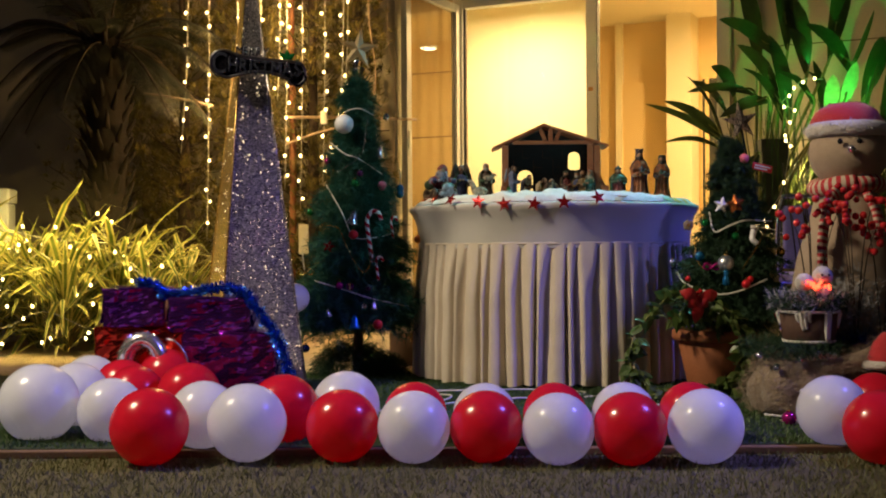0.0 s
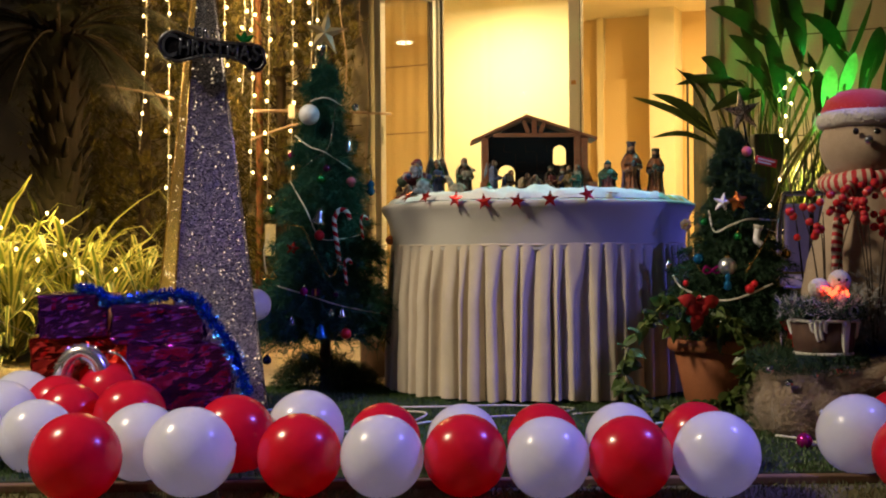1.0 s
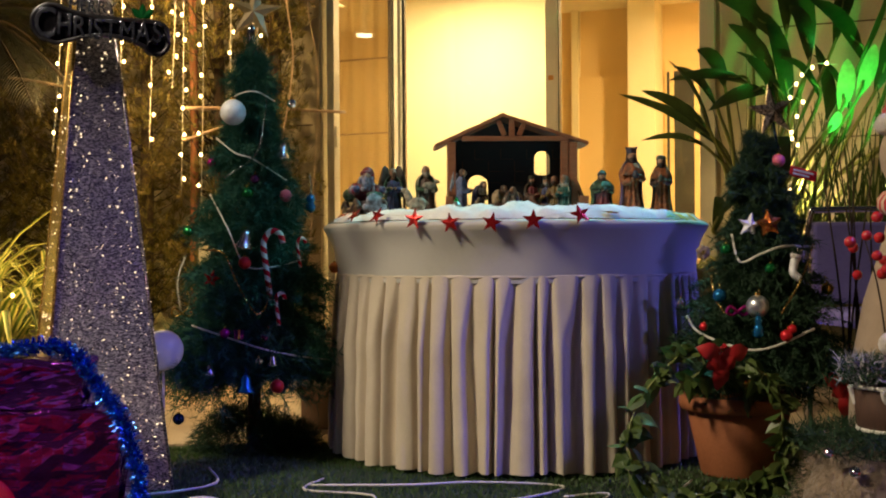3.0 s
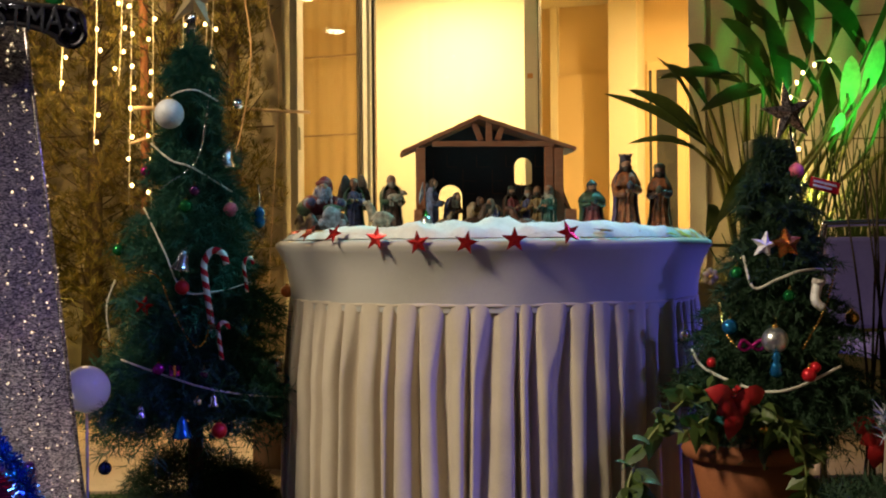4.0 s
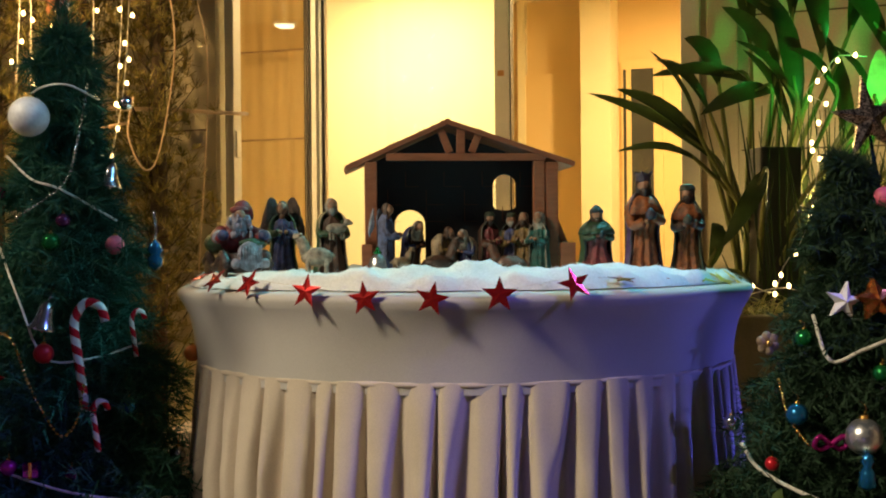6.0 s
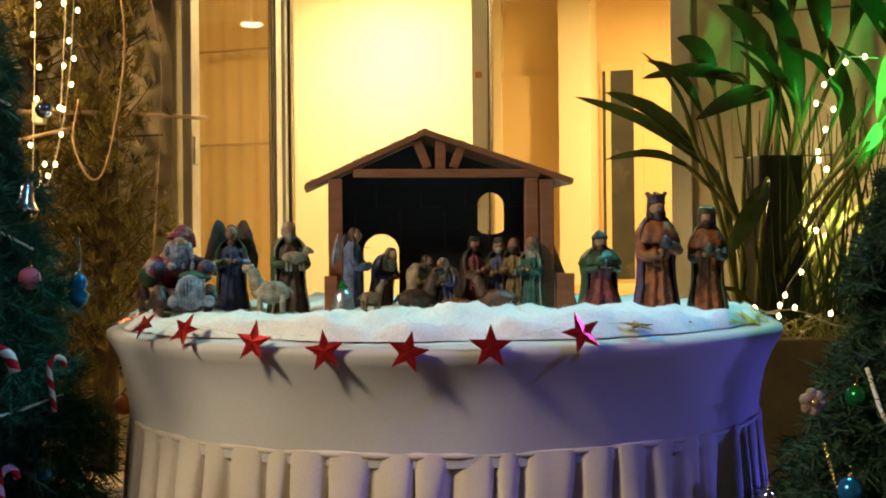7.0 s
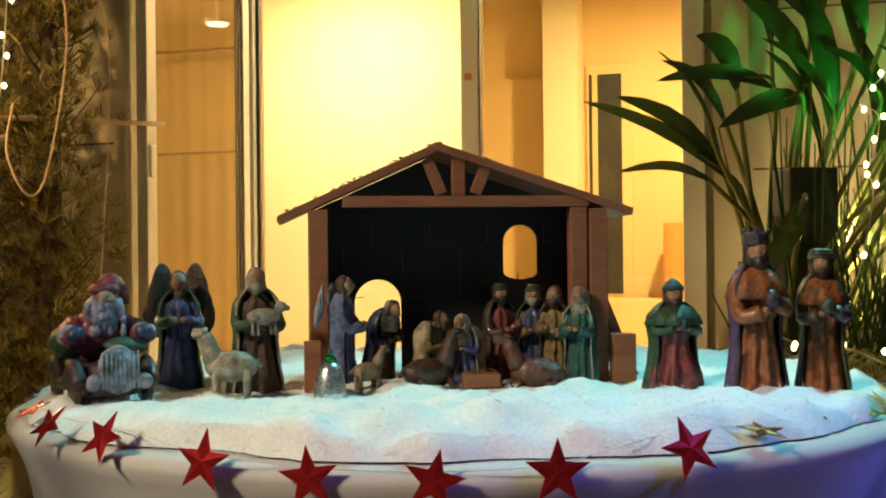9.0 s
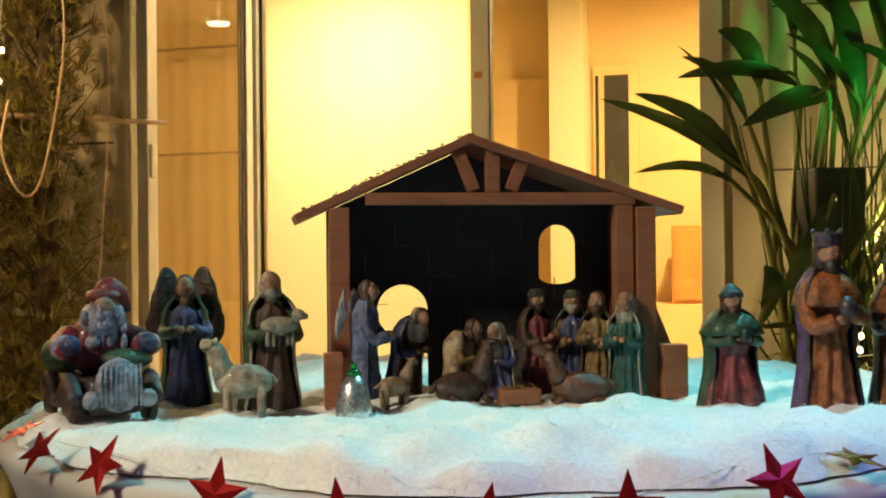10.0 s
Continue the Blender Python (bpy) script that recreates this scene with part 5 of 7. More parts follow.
part("box", boxed(-0.014, 0.014, -0.014, 0.014, -0.016, 0.012, bevel=0.002), MAGENTA_FOIL, cube)
part("ribbon", boxed(-0.003, 0.003, -0.0155, 0.0155, -0.017, 0.0135, bevel=0.001), GOLD, cube)
lant = thing("lantern_ornament", pose(-0.177, 4.85, 0.80), "blue and silver drop ornament on the tree", "drop ornament")
bm = bmesh.new()
lathe(bm, [(0.003, -0.032), (0.014, -0.022), (0.017, -0.008), (0.010, 0.0), (0.016, 0.010), (0.012, 0.022), (0.003, 0.03)], 14)
part("drop", bm, BAUBLE["blue"], lant)
part("hanger", tubed([(0, 0, 0.03), (0.002, 0, 0.055), (-0.004, 0.01, 0.09)], 0.003, 6), SILVER_BEAD, lant)
bow_ = thing("bow_ornament", pose(-0.57, 4.82, 0.461), "small gold bow ornament on the tree", "bow")
for s in (-1, 1):
    part("loop", tubed([(0, 0, 0), (s * 0.022, -0.004, 0.018), (s * 0.032, 0, 0.0), (s * 0.018, 0.004, -0.008), (0, 0, 0)], 0.004, 6), GOLD, bow_)

garland("cord", [(-0.522, 4.71, 0.431), (-0.407, 4.635, 0.4), (-0.3, 4.63, 0.365), (-0.2, 4.68, 0.339), (-0.116, 4.82, 0.314)], 0.0028, CABLE, "white cord draped across the tree")
garland("cord", [(-0.487, 4.85, 0.828), (-0.413, 4.72, 0.714), (-0.361, 4.69, 0.61), (-0.282, 4.705, 0.604), (-0.198, 4.81, 0.625)], 0.0024, CABLE, "white cord draped across the tree")
garland("cord", [(-0.465, 4.84, 1.001), (-0.40, 4.77, 0.95), (-0.344, 4.765, 0.93), (-0.25, 4.84, 0.87)], 0.0024, CABLE, "white cord draped across the tree")
garland("cord", [(-0.43, 4.83, 1.10), (-0.394, 4.80, 1.13), (-0.337, 4.79, 1.138), (-0.285, 4.84, 1.115)], 0.0022, CABLE, "white cord draped across the tree")
garland("cord", [(-0.567, 4.86, 0.634), (-0.586, 4.84, 0.562), (-0.578, 4.84, 0.468)], 0.0028, CABLE, "white cord draped across the tree")
garland("bead_string", [(-0.307, 4.84, 1.146), (-0.315, 4.80, 1.047), (-0.337, 4.765, 0.944), (-0.429, 4.77, 0.875)], 0.0034, SILVER_BEAD, "silver bead garland on the tree", True)
garland("bead_string", [(-0.5, 4.77, 0.657), (-0.425, 4.70, 0.645), (-0.386, 4.67, 0.564), (-0.329, 4.65, 0.471), (-0.298, 4.66, 0.489), (-0.287, 4.68, 0.556)], 0.0034, GOLD, "gold bead garland on the tree", True)

RX, RY = 1.10, 4.42
fir = thing("christmas_tree", pose(RX, RY, 0), "bushy dark green Christmas tree in a terracotta pot", "Christmas tree")
part("trunk", tubed([(-0.03, 0, 0.20), (0, 0, 0.5), (0, 0, 0.97)], 0.02, 10, 0, 0.006), BARK, fir, smooth=True)
crown = needle_crown((0.30, 0.93), 14, 0.25, 0.040, 22, 0.10, 0.030, 84, 23)
place_mesh("crown", crown.mesh("crown"), NEEDLE_DARK, fir)
crown = needle_crown((0.26, 0.5), 5, 0.20, 0.2, 16, 0.2, 0.030, 70, 29)
place_mesh("lower_crown", crown.mesh("lower_crown"), NEEDLE_DARK, fir)
pot = thing("flower_pot", pose(1.035, 4.42, 0), "large terracotta pot with a thick rim", "flower pot")
bm = bmesh.new()
lathe(bm, [(0.100, 0.022), (0.104, 0.03), (0.142, 0.205), (0.138, 0.21), (0.128, 0.20)], 40, lambda a, i: 1 + 0.008 * math.sin(10 * a))
part("body", bm, TERRACOTTA, pot)
bm = bmesh.new()
lathe(bm, [(0.144, 0.203), (0.160, 0.206), (0.164, 0.22), (0.162, 0.242), (0.150, 0.246), (0.140, 0.235), (0.130, 0.21)], 40, cap=False)
part("rim", bm, TERRACOTTA, pot, smooth=True)
bm = bmesh.new()
lathe(bm, [(0.139, 0.215), (0.05, 0.228), (0.001, 0.23)], 24)
part("soil", bm, EARTH, pot, "dark soil")

silver_star = thing("tree_star", pose(1.142, 4.44, 1.035, 0, -10, 12), "silver wire-mesh star on top of the tree", "tree topper")
part("star", star_bm(0.078, 0.006, 5, 0.34, 0.014), glitter("wire_star", (0.06, 0.05, 0.07), (0.85, 0.74, 0.70), 360.0, 1.0), silver_star)
part("spike", tubed([(0, 0, -0.14), (0, 0, -0.03)], 0.006, 6, 0, 0.003), BAUBLE["dark_blue"], silver_star)
for x, y, z, r, c in ((1.138, 4.375, 0.891, 0.018, "pink"), (0.986, 4.36, 0.648, 0.016, "green"), (1.075, 4.26, 0.597, 0.014, "green"), (0.956, 4.32, 0.523, 0.019, "blue"),
                      (1.095, 4.195, 0.423, 0.016, "red"), (1.11, 4.195, 0.44, 0.012, "red"), (1.275, 4.38, 0.537, 0.017, "gold"), (0.915, 4.33, 0.44, 0.012, "red"), (1.0, 4.23, 0.30, 0.014, "gold"), (0.87, 4.40, 0.50, 0.014, "silver")):
    bauble(x, y, z, r, c)
bauble(1.032, 4.235, 0.498, 0.030, "disco", "faceted silver mirror bauble on the tree")
tagged(part("star_ornament", star_bm(0.034, 0.008, 5, 0.42, 0.008), BAUBLE["white"], m=pose(1.039, 4.32, 0.713, 0, 10, 0)), "white star ornament on the tree", "star ornament")
tagged(part("star_ornament", star_bm(0.036, 0.012, 5, 0.55, 0.012), foil("red_gold_star", (0.6, 0.05, 0.02), (0.8, 0.4, 0.1), 80.0, 0.25), m=pose(1.085, 4.30, 0.716, 0, -8, 0)), "red and gold star ornament on the tree", "star ornament")
stocking = thing("stocking_ornament", pose(1.139, 4.265, 0.601, 0, 14, 0), "tiny white stocking ornament", "stocking ornament")
part("sock", tubed([(0, 0, 0.028), (0, 0, 0.0), (0.004, -0.004, -0.018), (0.022, -0.006, -0.028)], 0.012, 10, 0, 0.010), BAUBLE["white"], stocking, smooth=True)
part("cuff", tubed([(0, 0, 0.022), (0, 0, 0.034)], 0.0145, 12), FUR, stocking)
figure_drop = thing("drop_ornament", pose(1.028, 4.215, 0.445), "small blue and gold drop ornament", "drop ornament")
bm = bmesh.new()
lathe(bm, [(0.004, -0.03), (0.015, -0.022), (0.012, 0.0), (0.007, 0.008), (0.011, 0.016), (0.008, 0.026), (0.002, 0.03)], 12)
part("drop", bm, [BAUBLE["blue"]], figure_drop, smooth=True)
bow_ = thing("bow_ornament", pose(0.985, 4.255, 0.483), "small magenta bow ornament on the tree", "bow")
for s in (-1, 1):
    part("loop", tubed([(0, 0, 0), (s * 0.02, -0.004, 0.014), (s * 0.028, 0, 0.0), (s * 0.016, 0.004, -0.008), (0, 0, 0)], 0.005, 6), BAUBLE["magenta"], bow_)
plate = thing("script_ornament", pose(1.205, 4.37, 0.855, 0, 12, 10), "small red lettered plate ornament", "sign ornament")
part("plate", boxed(-0.04, 0.04, -0.002, 0.002, -0.014, 0.014, bevel=0.002), BAUBLE["red"], plate)
for k in range(2):
    part("bar", boxed(-0.032, 0.030 - 0.012 * k, -0.004, -0.0022, 0.002 - 0.010 * k, 0.007 - 0.010 * k), FRAME_WHITE, plate)
garland("cord", [(1.002, 4.36, 0.688), (1.007, 4.305, 0.615), (1.054, 4.28, 0.634), (1.117, 4.28, 0.655), (1.242, 4.39, 0.653)], 0.0034, CABLE, "white cord draped across the tree")
garland("cord", [(0.884, 4.39, 0.466), (0.905, 4.36, 0.425), (0.945, 4.255, 0.401), (1.0, 4.205, 0.386), (1.066, 4.19, 0.397), (1.176, 4.215, 0.439)], 0.0036, CABLE, "white cord draped across the tree")
garland("bead_string", [(1.236, 4.38, 0.66), (1.158, 4.26, 0.567), (1.09, 4.215, 0.482)], 0.003, GOLD, "gold bead garland on the tree", True)
garland("bead_string", [(0.956, 4.40, 0.573), (0.946, 4.33, 0.515), (0.96, 4.28, 0.477)], 0.003, GOLD, "gold bead garland on the tree", True)


def petal_flower(x, y, z, r, turn, tilt, label, lobes=(25, 150, 265, 205, 335)):
    """Red cloth flower: broad lobes of uneven size and a knot of small berries."""
    ob = thing("poinsettia", pose(x, y, z, tilt, 0, turn), label, "flower", "poinsettias")
    for k, deg in enumerate(lobes):
        leaf = Blades()
        a = radians(deg) + rnd(-0.1, 0.1)
        d = Vector((math.cos(a), 0, math.sin(a)))
        n = r * (1.25 if k < 3 else 0.7)
        pts = [d * n * t + Vector((0, -0.026 * math.sin(3 * t), -0.012 * t * t)) for t in (0, 0.2, 0.45, 0.7, 0.9, 1)]
        leaf.blade(pts, [0.010, 0.5 * r, 0.72 * r, 0.68 * r, 0.34 * r, 0.02 * r], d.cross(Vector((0, 1, 0))), 0.16)
        place_mesh("petal", leaf.mesh("petal"), POINSETTIA, ob, smooth=True)
    for k in range(6):
        bm = bmesh.new()
        ball(bm, rnd(-0.012, 0.012), -0.010 + rnd(-0.006, 0.004), 0.014 + rnd(-0.008, 0.018), 0.0052, seg=8, rings=6)
        part("berry", bm, BERRY, ob)


petal_flower(0.915, 4.175, 0.375, 0.064, 10, 8, "red cloth poinsettia at the tree foot")
petal_flower(1.275, 4.25, 0.285, 0.060, -10, 5, "red cloth poinsettia beside the pot")


# ---- ivy, cables, balloons ----
def ivy(x, y, points, label, n=46, size=0.05):
    ob = thing("ivy_vine", pose(x, y, 0), label, "ivy", "ivy vines")
    part("stem", tubed(points, 0.004, 6, 0, 0.002), STEM, ob, smooth=True)
    line = smooth_line(points, 10)
    leaf = Blades()
    for _ in range(n):
        p = random.choice(line)
        d = (unit() + Vector((0, -0.5, -0.1))).normalized()
        s = unit()
        w = size * rnd(0.6, 1.2)
        pts = [p + d * w * t + Vector((0, 0, -0.25 * w * t * t)) for t in (0.1, 0.25, 0.45, 0.65, 0.85, 1.0, 1.15)]
        leaf.blade(pts, [w * 0.25, w * 0.72, w * 0.85, w * 0.72, w * 0.45, w * 0.2, 0.001], s, 0.12)
    place_mesh("leaves", leaf.mesh("leaves"), IVY, ob)["kind"] = "stuff"


ivy(0.75, 4.15, [(0.15, 0.05, 0.40), (0.05, 0.02, 0.37), (-0.06, -0.02, 0.26), (-0.09, -0.06, 0.14), (-0.02, -0.12, 0.05), (0.1, -0.16, 0.04)], "trailing ivy vine with broad green leaves", 84, 0.052)
ivy(0.98, 4.17, [(0.0, 0.0, 0.36), (0.06, -0.04, 0.30), (0.08, -0.05, 0.18), (0.05, -0.06, 0.06)], "ivy vine hanging over the pot", 60, 0.05)
ivy(0.86, 4.02, [(-0.22, 0.0, 0.04), (-0.05, -0.04, 0.06), (0.08, 0.0, 0.07), (0.16, 0.03, 0.10)], "ivy creeping on the turf at the pot", 70, 0.045)
ivy(0.92, 4.30, [(-0.08, 0.0, 0.28), (-0.02, -0.05, 0.33), (0.06, -0.06, 0.32), (0.12, -0.02, 0.26)], "ivy leaves under the tree", 56, 0.052)


def ground_cable(points, label="white cable trailing over the turf"):
    tagged(part("power_cable", tubed([(x, y, 0.032 + 0.006 * math.sin(9 * x)) for x, y in points], 0.0035, 6), CABLE, smooth=True), label, "cable", "cables on the turf")


ground_cable([(-0.45, 4.55), (-0.40, 4.35), (-0.50, 4.22), (-0.62, 4.2)])
ground_cable([(-0.12, 4.42), (-0.16, 4.28), (0.02, 4.16), (-0.02, 3.98), (-0.12, 3.86), (-0.35, 3.74)])
ground_cable([(-0.15, 4.34), (0.10, 4.27), (0.30, 4.30), (0.52, 4.27), (0.40, 4.12), (0.22, 4.02), (0.06, 3.96), (-0.05, 3.90)])
ground_cable([(0.50, 4.14), (0.62, 4.16), (0.56, 4.0), (0.64, 3.86), (0.80, 3.92), (0.84, 4.06)])
ground_cable([(0.86, 4.26), (0.80, 4.12), (0.90, 4.05)])
ground_cable([(1.0, 3.62), (1.08, 3.56), (1.02, 3.50), (1.12, 3.46), (1.06, 3.55)])

bal_mesh = {}
for col, material in (("red", RED_BALLOON), ("white", WHITE_BALLOON)):
    bm = bmesh.new()
    lathe(bm, [(math.sin(math.pi * t) * (1 + 0.03 * (1 - t)) if 0 < t < 1 else 0.0008, -math.cos(math.pi * t) * (1.04 if t < 0.5 else 1.0)) for t in [k / 22 for k in range(23)]], 40)
    me = bpy.data.meshes.new("skin")
    bm.to_mesh(me)
    bm.free()
    me.materials.append(material)
    bm = bmesh.new()
    lathe(bm, [(0.05, -1.03), (0.035, -1.06), (0.06, -1.09), (0.075, -1.11), (0.03, -1.115)], 12)
    kn = bpy.data.meshes.new("knot")
    bm.to_mesh(kn)
    bm.free()
    kn.materials.append(material)
    bal_mesh[col] = (me, kn)


def balloon(col, x, y, r):
    label = {"red": "glossy red balloon lying in the row on the ground", "white": "glossy white balloon lying in the row on the ground"}[col]
    z = r + (0.009 if y > 3.16 else 0.0)
    ob = thing("balloon", pose(x, y, z, rnd(60, 120), rnd(-180, 180), rnd(-60, 60)), label, "balloon", f"{col} balloons")
    skin = new("skin", bal_mesh[col][0])
    skin.parent, skin.scale = ob, (r, r, r)
    new("knot", bal_mesh[col][1]).parent = skin


for row in ((("white", -1.169, 3.342, 0.112), ("white", -1.141, 3.60, 0.101), ("white", -1.21, 3.97, 0.096), ("white", -0.949, 3.304, 0.093), ("red", -0.766, 3.018, 0.100), ("white", -0.664, 3.20, 0.094), ("white", -0.523, 3.066, 0.102), ("red", -0.454, 3.275, 0.098)),
            (("red", -1.065, 3.845, 0.094), ("red", -0.985, 3.70, 0.091), ("red", -0.972, 4.08, 0.101), ("red", -0.80, 3.64, 0.098), ("white", -0.286, 3.37, 0.097), ("red", -0.269, 3.05, 0.0945), ("red", -0.082, 3.265, 0.087), ("white", -0.080, 3.026, 0.0935)),
            (("white", 0.112, 3.225, 0.087), ("red", 0.109, 3.026, 0.093), ("red", 0.307, 3.225, 0.087), ("white", 0.293, 2.994, 0.092), ("white", 0.499, 3.225, 0.087), ("red", 0.477, 2.979, 0.093), ("red", 0.686, 3.225, 0.087), ("white", 0.676, 2.994, 0.096)),
            (("white", 1.069, 3.185, 0.096), ("red", 1.118, 2.975, 0.093), ("red", 1.278, 3.442, 0.086))):
    for b in row:
        balloon(*b)
far_balloon = thing("balloon", pose(-0.594, 4.64, 0.366), "small white balloon tucked behind the green tree", "balloon", "white balloons")
skin = new("skin", bal_mesh["white"][0])
skin.parent, skin.scale = far_balloon, (0.058, 0.058, 0.058)
new("knot", bal_mesh["white"][1]).parent = skin
stand = thing("balloon_stick", pose(-0.594, 4.64, 0.0), "thin white balloon stick", "stick")
part("stick", tubed([(0, 0, 0.02), (0, 0, 0.306)], 0.004, 6), CABLE, stand)


# ---- gift boxes ----
def tinsel(bm, points, r, n, seed, width=0.0035, slot=0):
    rng = random.Random(seed)
    line = smooth_line(points, 14)
    for _ in range(n):
        u = rng.random() * (len(line) - 1.001)
        j = int(u)
        p = line[j].lerp(line[j + 1], u - j)
        d = Vector((rng.gauss(0, 1), rng.gauss(0, 1), rng.gauss(0, 1))).normalized() * r * rng.uniform(0.6, 1.15)
        s = d.orthogonal().normalized() * width / 2
        q = p + d
        vs = [bm.verts.new(c) for c in (p - s, p + s, q + s, q - s)]
        bm.faces.new(vs).material_index = slot
    tube(bm, points, 0.004, 5, slot)


def gift(name_label, x0, x1, y, depth, z0, z1, material, turn=0, bows=False):
    cx = (x0 + x1) / 2
    ob = thing("gift_box", pose(cx, y + depth / 2, z0, 0, 0, turn), name_label, "gift box", "wrapped gift boxes")
    hx, hy, h = (x1 - x0) / 2, depth / 2, z1 - z0
    bm = bmesh.new()
    box(bm, -hx, hx, -hy, hy, 0, h, bevel=0.008)
    bmesh.ops.subdivide_edges(bm, edges=[e for e in bm.edges if e.calc_length() > 0.03], cuts=11, use_grid_fill=True)
    bmesh.ops.triangulate(bm, faces=bm.faces)
    for v in bm.verts:
        v.co += Vector((noise.noise(v.co * 17 + Vector((x0, 0, 0))), noise.noise(v.co * 17 + Vector((0, z0, 5))), noise.noise(v.co * 17 + Vector((3, 1, z1))))) * 0.009
        v.co += Vector((noise.noise(v.co * 51), noise.noise(v.co * 51 + Vector((0, 8, 0))), 0)) * 0.003
        v.co.z = max(v.co.z, 0.0)
    wrapped = part("wrapped_box", bm, material, ob)
    for s in (-1, 1):
        bm = bmesh.new()
        vs = [bm.verts.new(c) for c in ((s * (hx + 0.004), -hy, h * 0.1), (s * (hx + 0.004), hy, h * 0.1), (s * (hx + 0.012), 0, h * 0.62))]
        bm.faces.new(vs)
        back_ = [bm.verts.new(v.co + Vector((s * 0.003, 0, 0))) for v in vs]
        bm.faces.new(list(reversed(back_)))
        for k in range(3):
            bm.faces.new((vs[k], back_[k], back_[(k + 1) % 3], vs[(k + 1) % 3]))
        part("folded_flap", bm, material, wrapped)
    return ob


gift("large magenta foil gift box with crumpled wrapping", -0.915, -0.59, 4.06, 0.125, 0.022, 0.268, MAGENTA_FOIL, 2)
gift("purple foil gift box stacked on the pile", -0.965, -0.672, 4.08, 0.115, 0.27, 0.392, PURPLE_FOIL, -3)
gift("purple foil gift box on top of a red box", -1.235, -1.01, 4.16, 0.24, 0.285, 0.425, PURPLE_FOIL, 6)
gift("red foil gift box under a purple one", -1.27, -0.95, 4.20, 0.26, 0.022, 0.284, RED_FOIL, 3)
bm = bmesh.new()
arch = [(-1.115, 4.06, 0.03), (-1.117, 4.055, 0.15), (-1.095, 4.05, 0.222), (-1.05, 4.05, 0.248), (-1.005, 4.05, 0.222), (-0.983, 4.05, 0.15), (-0.985, 4.06, 0.03)]
tube(bm, arch, 0.028, 14)
tinsel(bm, arch, 0.031, 1500, 3, 0.003)
tagged(part("tinsel_arch", bm, SILVER_TINSEL), "silver tinsel wreath arch leaning on the boxes", "tinsel wreath")
bm = bmesh.new()
tinsel(bm, [(-1.11, 4.23, 0.44), (-1.05, 4.19, 0.435), (-1.0, 4.16, 0.405), (-0.95, 4.15, 0.40), (-0.86, 4.10, 0.415), (-0.76, 4.09, 0.425), (-0.69, 4.07, 0.40), (-0.645, 4.06, 0.34), (-0.60, 4.05, 0.28), (-0.56, 4.04, 0.20), (-0.54, 4.04, 0.12), (-0.535, 4.03, 0.06), (-0.50, 3.98, 0.05)], 0.026, 3600, 7)
tagged(part("blue_garland", bm, BLUE_TINSEL), "shiny blue tinsel garland over the gift boxes", "tinsel garland")
bm = bmesh.new()
tinsel(bm, [(-1.48, 4.3, 0.06), (-1.38, 4.2, 0.07), (-1.28, 4.1, 0.055), (-1.2, 4.02, 0.05)], 0.032, 1200, 8)
tagged(part("blue_garland", bm, BLUE_TINSEL), "shiny blue tinsel garland lying on the turf", "tinsel garland")
tagged(part("ribbon_curl", tubed([(-0.97, 4.06, 0.25), (-0.93, 4.05, 0.235), (-0.90, 4.05, 0.19), (-0.885, 4.05, 0.14)], 0.004, 6), SILVER_TINSEL, smooth=True), "curled silver ribbon on the boxes", "ribbon")

# ---- glitter obelisk and lettered sign ----
obelisk = thing("glitter_obelisk", pose(-0.728, 4.392, 0, 0, 0, 23), "tall silver and gold sequin obelisk with tiny lights and glints", "obelisk")
HB, HT, OZ = 0.169, 0.011, 1.62
face_names = ("silver_face", "right_face", "back_face", "gold_face")
corner = [(-1, -1), (1, -1), (1, 1), (-1, 1)]
for k in range(4):
    bm = bmesh.new()
    a, b = corner[k], corner[(k + 1) % 4]
    rows_ = []
    for i in range(13):
        t = i / 12
        s = HB + (HT - HB) * t
        rows_.append((bm.verts.new((a[0] * s, a[1] * s, 0.022 + OZ * t)), bm.verts.new((b[0] * s, b[1] * s, 0.022 + OZ * t))))
    for p, q in zip(rows_, rows_[1:]):
        bm.faces.new((p[0], p[1], q[1], q[0]))
    ob = part(face_names[k], bm, GOLD_SEQUIN if k == 3 else SILVER_SEQUIN, obelisk, "gold sequin face" if k == 3 else "silver sequin face")
    sol = ob.modifiers.new("thickness", "SOLIDIFY")
    sol.thickness = 0.004
for k in range(4):
    a = corner[k]
    part("edge_rod", tubed([(a[0] * HB, a[1] * HB, 0.022), (a[0] * HT, a[1] * HT, 0.022 + OZ)], 0.004, 6), GOLD_SEQUIN if k in (0, 3) else SILVER_SEQUIN, obelisk)
# glowing dots serve as tiny lights and as the sequins' warm glints
bm = bmesh.new()
rng = random.Random(4)
for _ in range(720):
    t = 1 - math.sqrt(rng.random())
    s, k = HB + (HT - HB) * t, rng.choice((0, 0, 0, 3, 1))
    a, b = corner[k], corner[(k + 1) % 4]
    u = rng.random()
    nx, ny = (a[0] + b[0]) / 2, (a[1] + b[1]) / 2
    ball(bm, (a[0] + (b[0] - a[0]) * u) * s + nx * 0.006, (a[1] + (b[1] - a[1]) * u) * s + ny * 0.006, 0.022 + OZ * t, rng.choice((0.0008, 0.0009, 0.0010, 0.0011, 0.0013, 0.0020)), seg=6, rings=4)
part("lights_and_glints", bm, BULB_GLINT, obelisk, "tiny warm white lights and glowing sequin glints")["kind"] = "stuff"

sign = thing("lettered_sign", pose(-0.68, 4.274, 1.230, 0, 3.5, 0) @ Matrix.Scale(0.955, 4), "dark swash-shaped sign with silver holiday lettering", "sign")
bm = bmesh.new()
